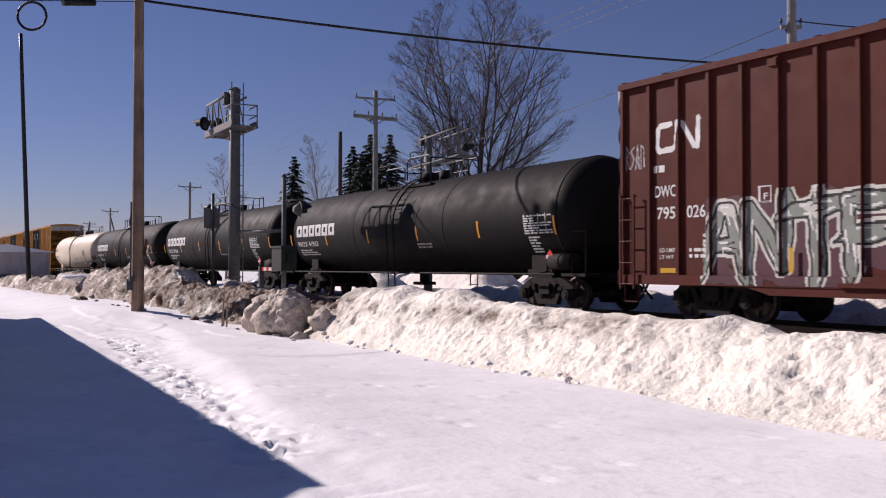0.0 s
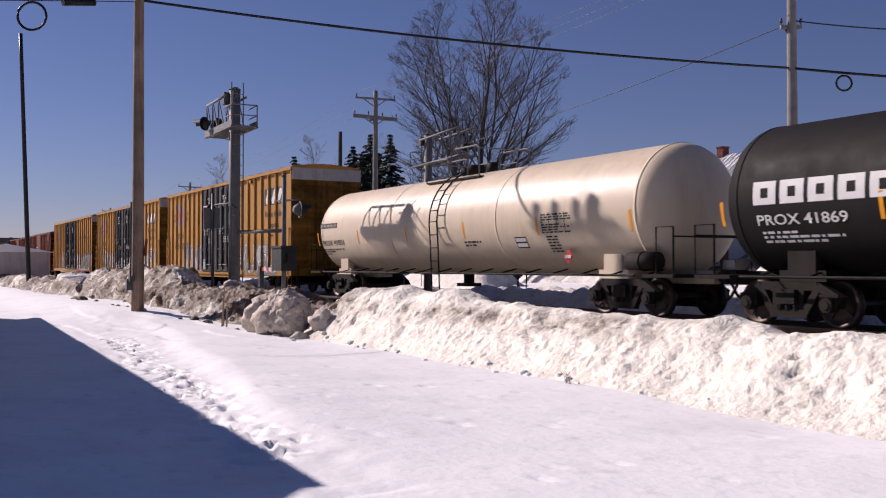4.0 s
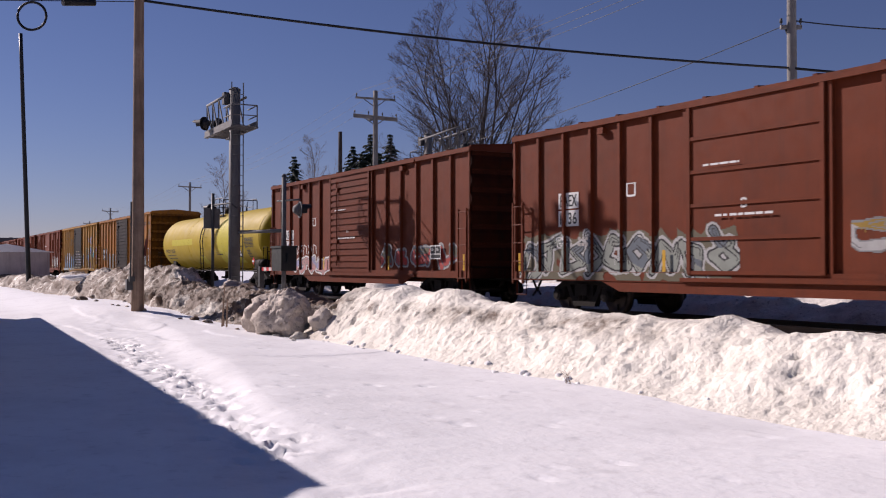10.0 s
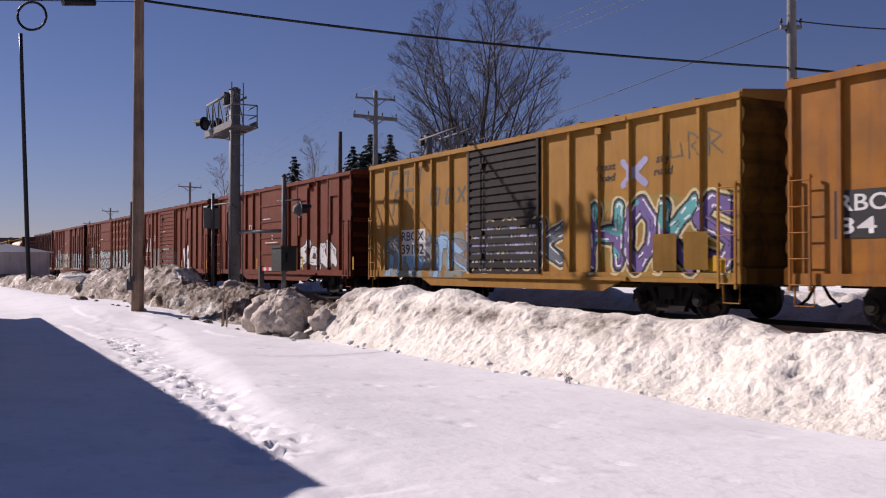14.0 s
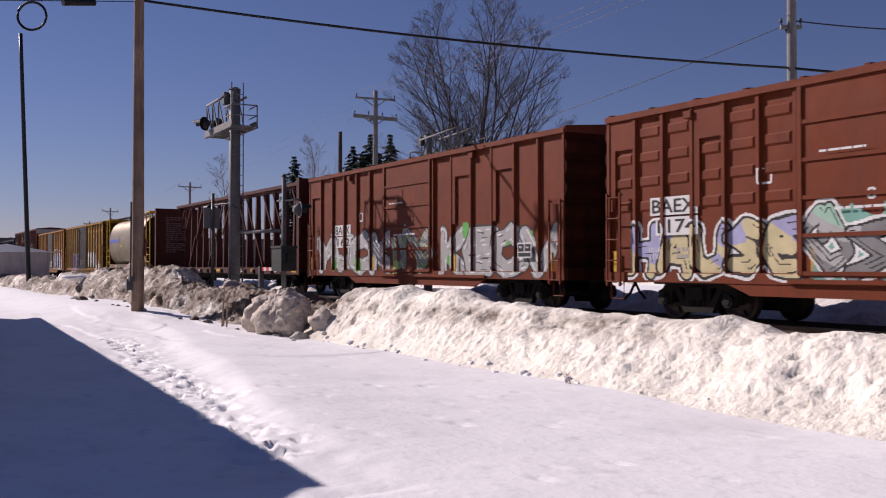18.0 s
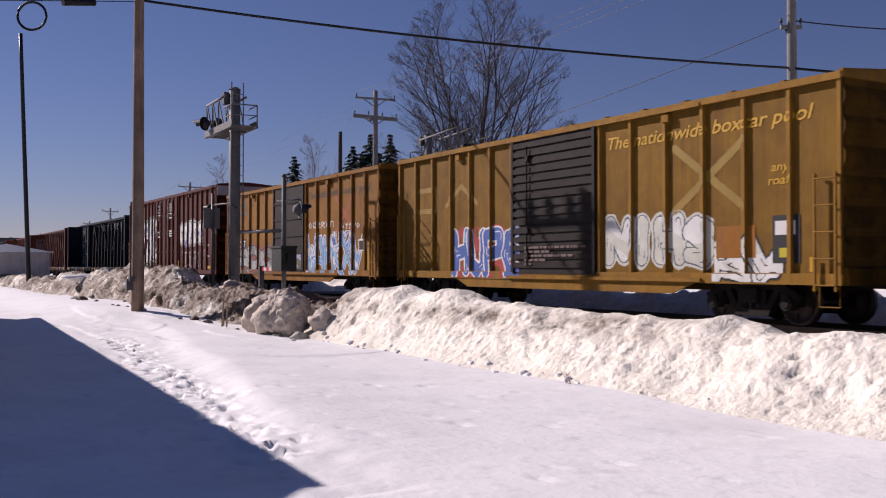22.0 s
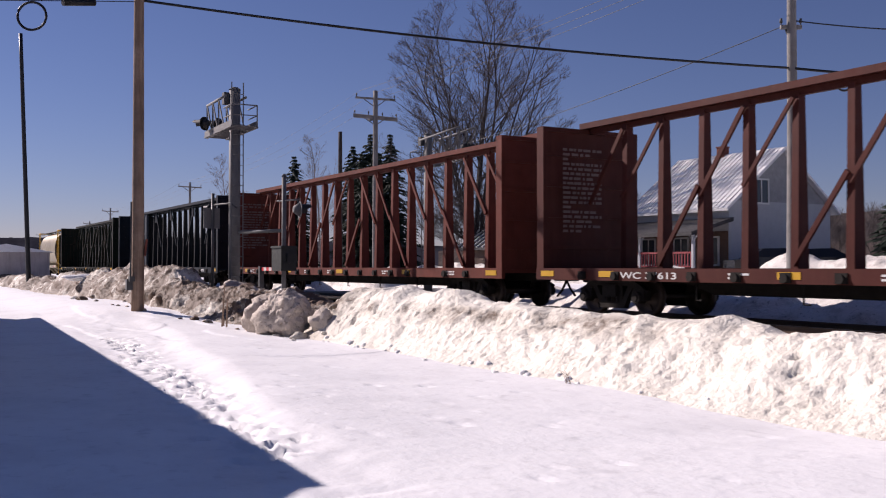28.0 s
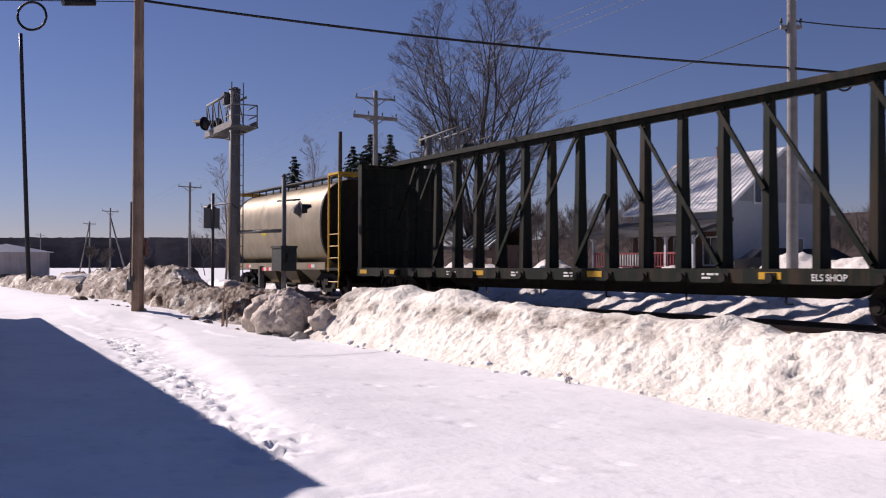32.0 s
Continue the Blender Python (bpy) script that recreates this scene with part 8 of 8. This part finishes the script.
# dirty ochre cars
c = ochre_a
write(c, "The nationwide boxcar pool", 9.8, 15.2, 3.55, 3.9, "yellow", 0.25)
road_mark(c, 11.85, 13.65, 2.2, 3.45, "straw", None)
write(c, "any\nroad", 14.2, 14.75, 2.55, 2.9, "yellow", 0.2)
graffiti(c, 3.2, 6.5, 0.72, 2.2, 4, 71, ("blue", "blue", "sky"), "white", None, None, 0.15, 0.05, "red", "large blue graffiti with white edges", "HUPE")
graffiti(c, 9.7, 12.9, 0.95, 2.25, 4, 72, ("pale", "white"), "slate", "pale", None, 0.16, 0.03, None, "white graffiti", "NIHS")
graffiti(c, 12.9, 14.6, 0.72, 1.7, 2, 73, ("white", "pale"), "black", None, None, 0.17, 0.04, None, "white graffiti")
print_bars(c, 6.8, 9.2, 1.1, 1.6, 5, "faded", seed=31, y=DOOR_Y)
board(c, 12.95, 13.9, 1.25, 1.85, "orange")
board(c, 14.3, 14.9, 1.15, 2.0, "black")
board(c, 14.36, 14.8, 1.65, 1.9, "white", y=PANEL_Y - 0.007)
board(c, 14.45, 14.7, 1.25, 1.42, "patch_yellow", y=PANEL_Y - 0.007)
figure(c, [[(1.0, 3.3), (2.2, 3.3), (2.2, 2.7), (1.0, 2.7)], [(2.8, 2.8), (3.6, 3.3), (4.4, 2.8)]], "straw", 0.07, "emblem", "faded yellow emblem")
strips(c, (15.2,), 1.0, 1.25)
c = ochre_b
write(c, "The nationwide boxcar pool", 9.6, 14.9, 3.5, 3.85, "ink_brown", 0.25)
road_mark(c, 12.15, 13.65, 2.3, 3.5, "rust", None)
graffiti(c, 9.5, 14.3, 0.72, 2.35, 6, 75, ("sky", "white", "blue"), "blue", "white", None, 0.075, 0.04, None, "blue and white spiky graffiti", "WAMKXV", (), 0.45)
graffiti(c, 0.3, 5.8, 0.72, 2.1, 4, 76, ("silver", "grey", "white"), "black", "red", None, 0.18, 0.05, "dull", "grey graffiti with black outlines", "NADC")
graffiti(c, 6.1, 9.1, 0.8, 1.9, 3, 77, ("dull", "lilac"), "slate", None, None, 0.16, 0.04)
scrawl(c, 9.6, 12.0, 2.45, 2.75, 6, 78, "white", 0.02)
scrawl(c, 12.6, 14.1, 2.35, 2.6, 5, 79, "white", 0.02)
board(c, 14.0, 14.65, 1.6, 2.0, "white")
board(c, 14.05, 14.6, 1.65, 1.95, "black", y=PANEL_Y - 0.007)
board(c, 1.05, 2.5, 1.85, 2.3, "black")
write(c, "38 267", 1.12, 2.44, 1.92, 2.22, y=PANEL_Y - 0.009)
figure(c, [[(1.2, 3.9), (1.4, 4.0), (1.6, 3.7)], [(2.0, 3.6), (2.3, 3.9), (2.5, 3.6)], [(1.1, 2.9), (1.5, 3.4), (2.6, 3.4)]], "dull", 0.06, "emblem", "faded dark emblem")
strips(c, (14.9,), 0.98, 1.9)

# last brown high-cube car
c = brown_last
worm(c, 1.1, 2.38, 3.42, 4.04)
print_bars(c, 1.05, 2.45, 2.96, 3.2, 1, seed=3)
write(c, "DWC", 1.08, 1.68, 2.5, 2.74)
write(c, "794", 1.1, 1.62, 2.04, 2.28)
write(c, "796", 1.9, 2.42, 2.04, 2.28)
print_bars(c, 1.2, 2.5, 1.24, 1.48, 2)
graffiti(c, 2.5, 7.1, 1.15, 4.05, 5, 81, ("white", "white"), "black", "mint", None, 0.15, 0.11, None, "huge white graffiti with black outlines and lilac dots", "SERNK", ("iris",))
graffiti(c, 11.9, 16.2, 2.05, 3.55, 5, 82, ("white", "white"), "black", "white", None, 0.16, 0.06, None, "large white graffiti with black outlines", "CEMDE", ("iris",))
scrawl(c, 12.3, 15.4, 0.95, 1.95, 7, 83, "white", 0.02)
scrawl(c, 15.0, 16.6, 1.0, 2.0, 3, 84, "silver", 0.016)
for dx in (7.45, 9.85):
    write(c, "CLOSE AND LOCK\nBOTH DOORS BEFORE\nMOVING CAR", dx, dx + 1.0, 4.1, 4.55, y=DOOR_Y)
    print_bars(c, dx, dx + 1.0, 3.7, 4.05, 3, seed=int(dx), y=DOOR_Y)
    print_bars(c, dx + 0.1, dx + 0.9, 2.7, 3.1, 3, seed=int(dx) + 1, y=DOOR_Y)
board(c, 16.9, 17.4, 0.98, 1.12, "yellow")
print_bars(c, 16.6, 17.2, 1.4, 2.2, 6, seed=44)
strips(c, (4.2, 6.6, 11.9))

# centerbeam cars: sill numbers and warnings
for k, (c, s, x) in enumerate(((beams[0], "WC 37148", 3.84), (beams[1], "CBRY 2110", 3.6), (beams[2], "WC 37613", 2.85), (beams[3], "WC 37514", 2.9), (beams[4], "CBRY 2105", 3.58))):
    half_l = 11.2
    letters(c, s, -half_l + x, -half_l + x + 1.7, 0.83, 0.97, "white", -W2 - 0.018)
letters(beams[5], "ELS SHOP", -11.15 + 18.1, -11.15 + 18.8, 0.84, 0.96, "white", -W2 - 0.018)
for c in beams:
    for x in (-5.3, -2.1, 0.05, 4.4, 8.3):
        stencil(c, x, x + 0.55, 0.84, 0.98, 2, "white", -W2 - 0.018, int(x * 10) % 7)
for c in (beams[1], beams[4]):
    for x in (8.9, -10.4):
        letters(c, "WARNING!", x + 0.1, x + 0.8, 4.2, 4.3, "worn_white", -0.39)
        stencil(c, x, x + 0.9, 3.6, 4.1, 5, "worn_white", -0.39, 3)
        letters(c, "SAFETY FIRST", x + 0.05, x + 0.85, 3.08, 3.17, "worn_white", -0.39)
        stencil(c, x, x + 0.9, 2.7, 3.0, 4, "worn_white", -0.39, 4)
        letters(c, "WARNING!", x + 0.1, x + 0.8, 1.85, 1.95, "worn_white", -0.39)
        stencil(c, x, x + 0.9, 1.35, 1.8, 4, "worn_white", -0.39, 5)
for c in (beams[0], beams[2], beams[3]):   # notices on the tail bulkhead's inner face
    half_l = -layout_beam[c.name]
    ob = stencil(c, -0.7, 0.5, 1.9, 4.0, 18, "faded", 0.0, 17)
    ob.matrix_basis = pose(half_l + 0.29, -0.2, 0, 0, 0, 90)
    ob["label"] = "worn white notices, illegible"

# hopper cars
for c in (hop_a, hop_b):
    for k in range(6):                      # faded owner's emblem as plain blocks
        plate(c, -5.0 + 0.5 * k, -5.0 + 0.5 * k + 0.42, 2.7, 3.1, "blue", 0, "emblem", "faded blue lettering block", (1.512, 2.65)) if c is hop_a else None
    stencil(c, 2.6, 4.2, 3.1, 3.35, 2, "white", 0, 5, (1.512, 2.65))
    plate(c, 3.0, 3.55, 1.8, 2.1, "white", 0, "stencil_plate", "", (1.512, 2.65))
    plate(c, 3.04, 3.51, 1.84, 2.06, "black", 0, "stencil_plate", "", (1.517, 2.65))
    plate(c, -1.5, -0.9, 2.25, 2.5, "patch_yellow", 0, "stencil_plate", "yellow sticker", (1.512, 2.65))
    for x in (-3.5, 0.0, 3.5):
        plate(c, x, x + 0.3, 1.05, 1.17, "red", -1.448, "reflector", "red reflector")
        plate(c, x + 0.3, x + 0.6, 1.05, 1.17, "white", -1.448, "reflector", "white reflector")


def motions():
    """The train rolls by at an even speed; every wheel turns with it."""
    for car, x0 in cars:
        walk(car, [(t, pose(x0 + SPEED * t, TRACK_Y, 0)) for t in (0.0, 8.0, 16.0, 24.0, 32.0)])
    turn = math.degrees(SPEED / 0.425)
    for q, sets in wheelsets.items():
        rows = [(k / 30, pose(q * 0.88, 0, 0.425, 0, turn * k / 30, 0)) for k in range(961)]
        walk(sets[0], rows)
        for ws in sets[1:]:                # the same spin, shared by every wheelset
            ws.rotation_mode = "QUATERNION"
            keys = ws.animation_data_create()
            keys.action = sets[0].animation_data.action
            keys.action_slot = sets[0].animation_data.action_slot


motions()
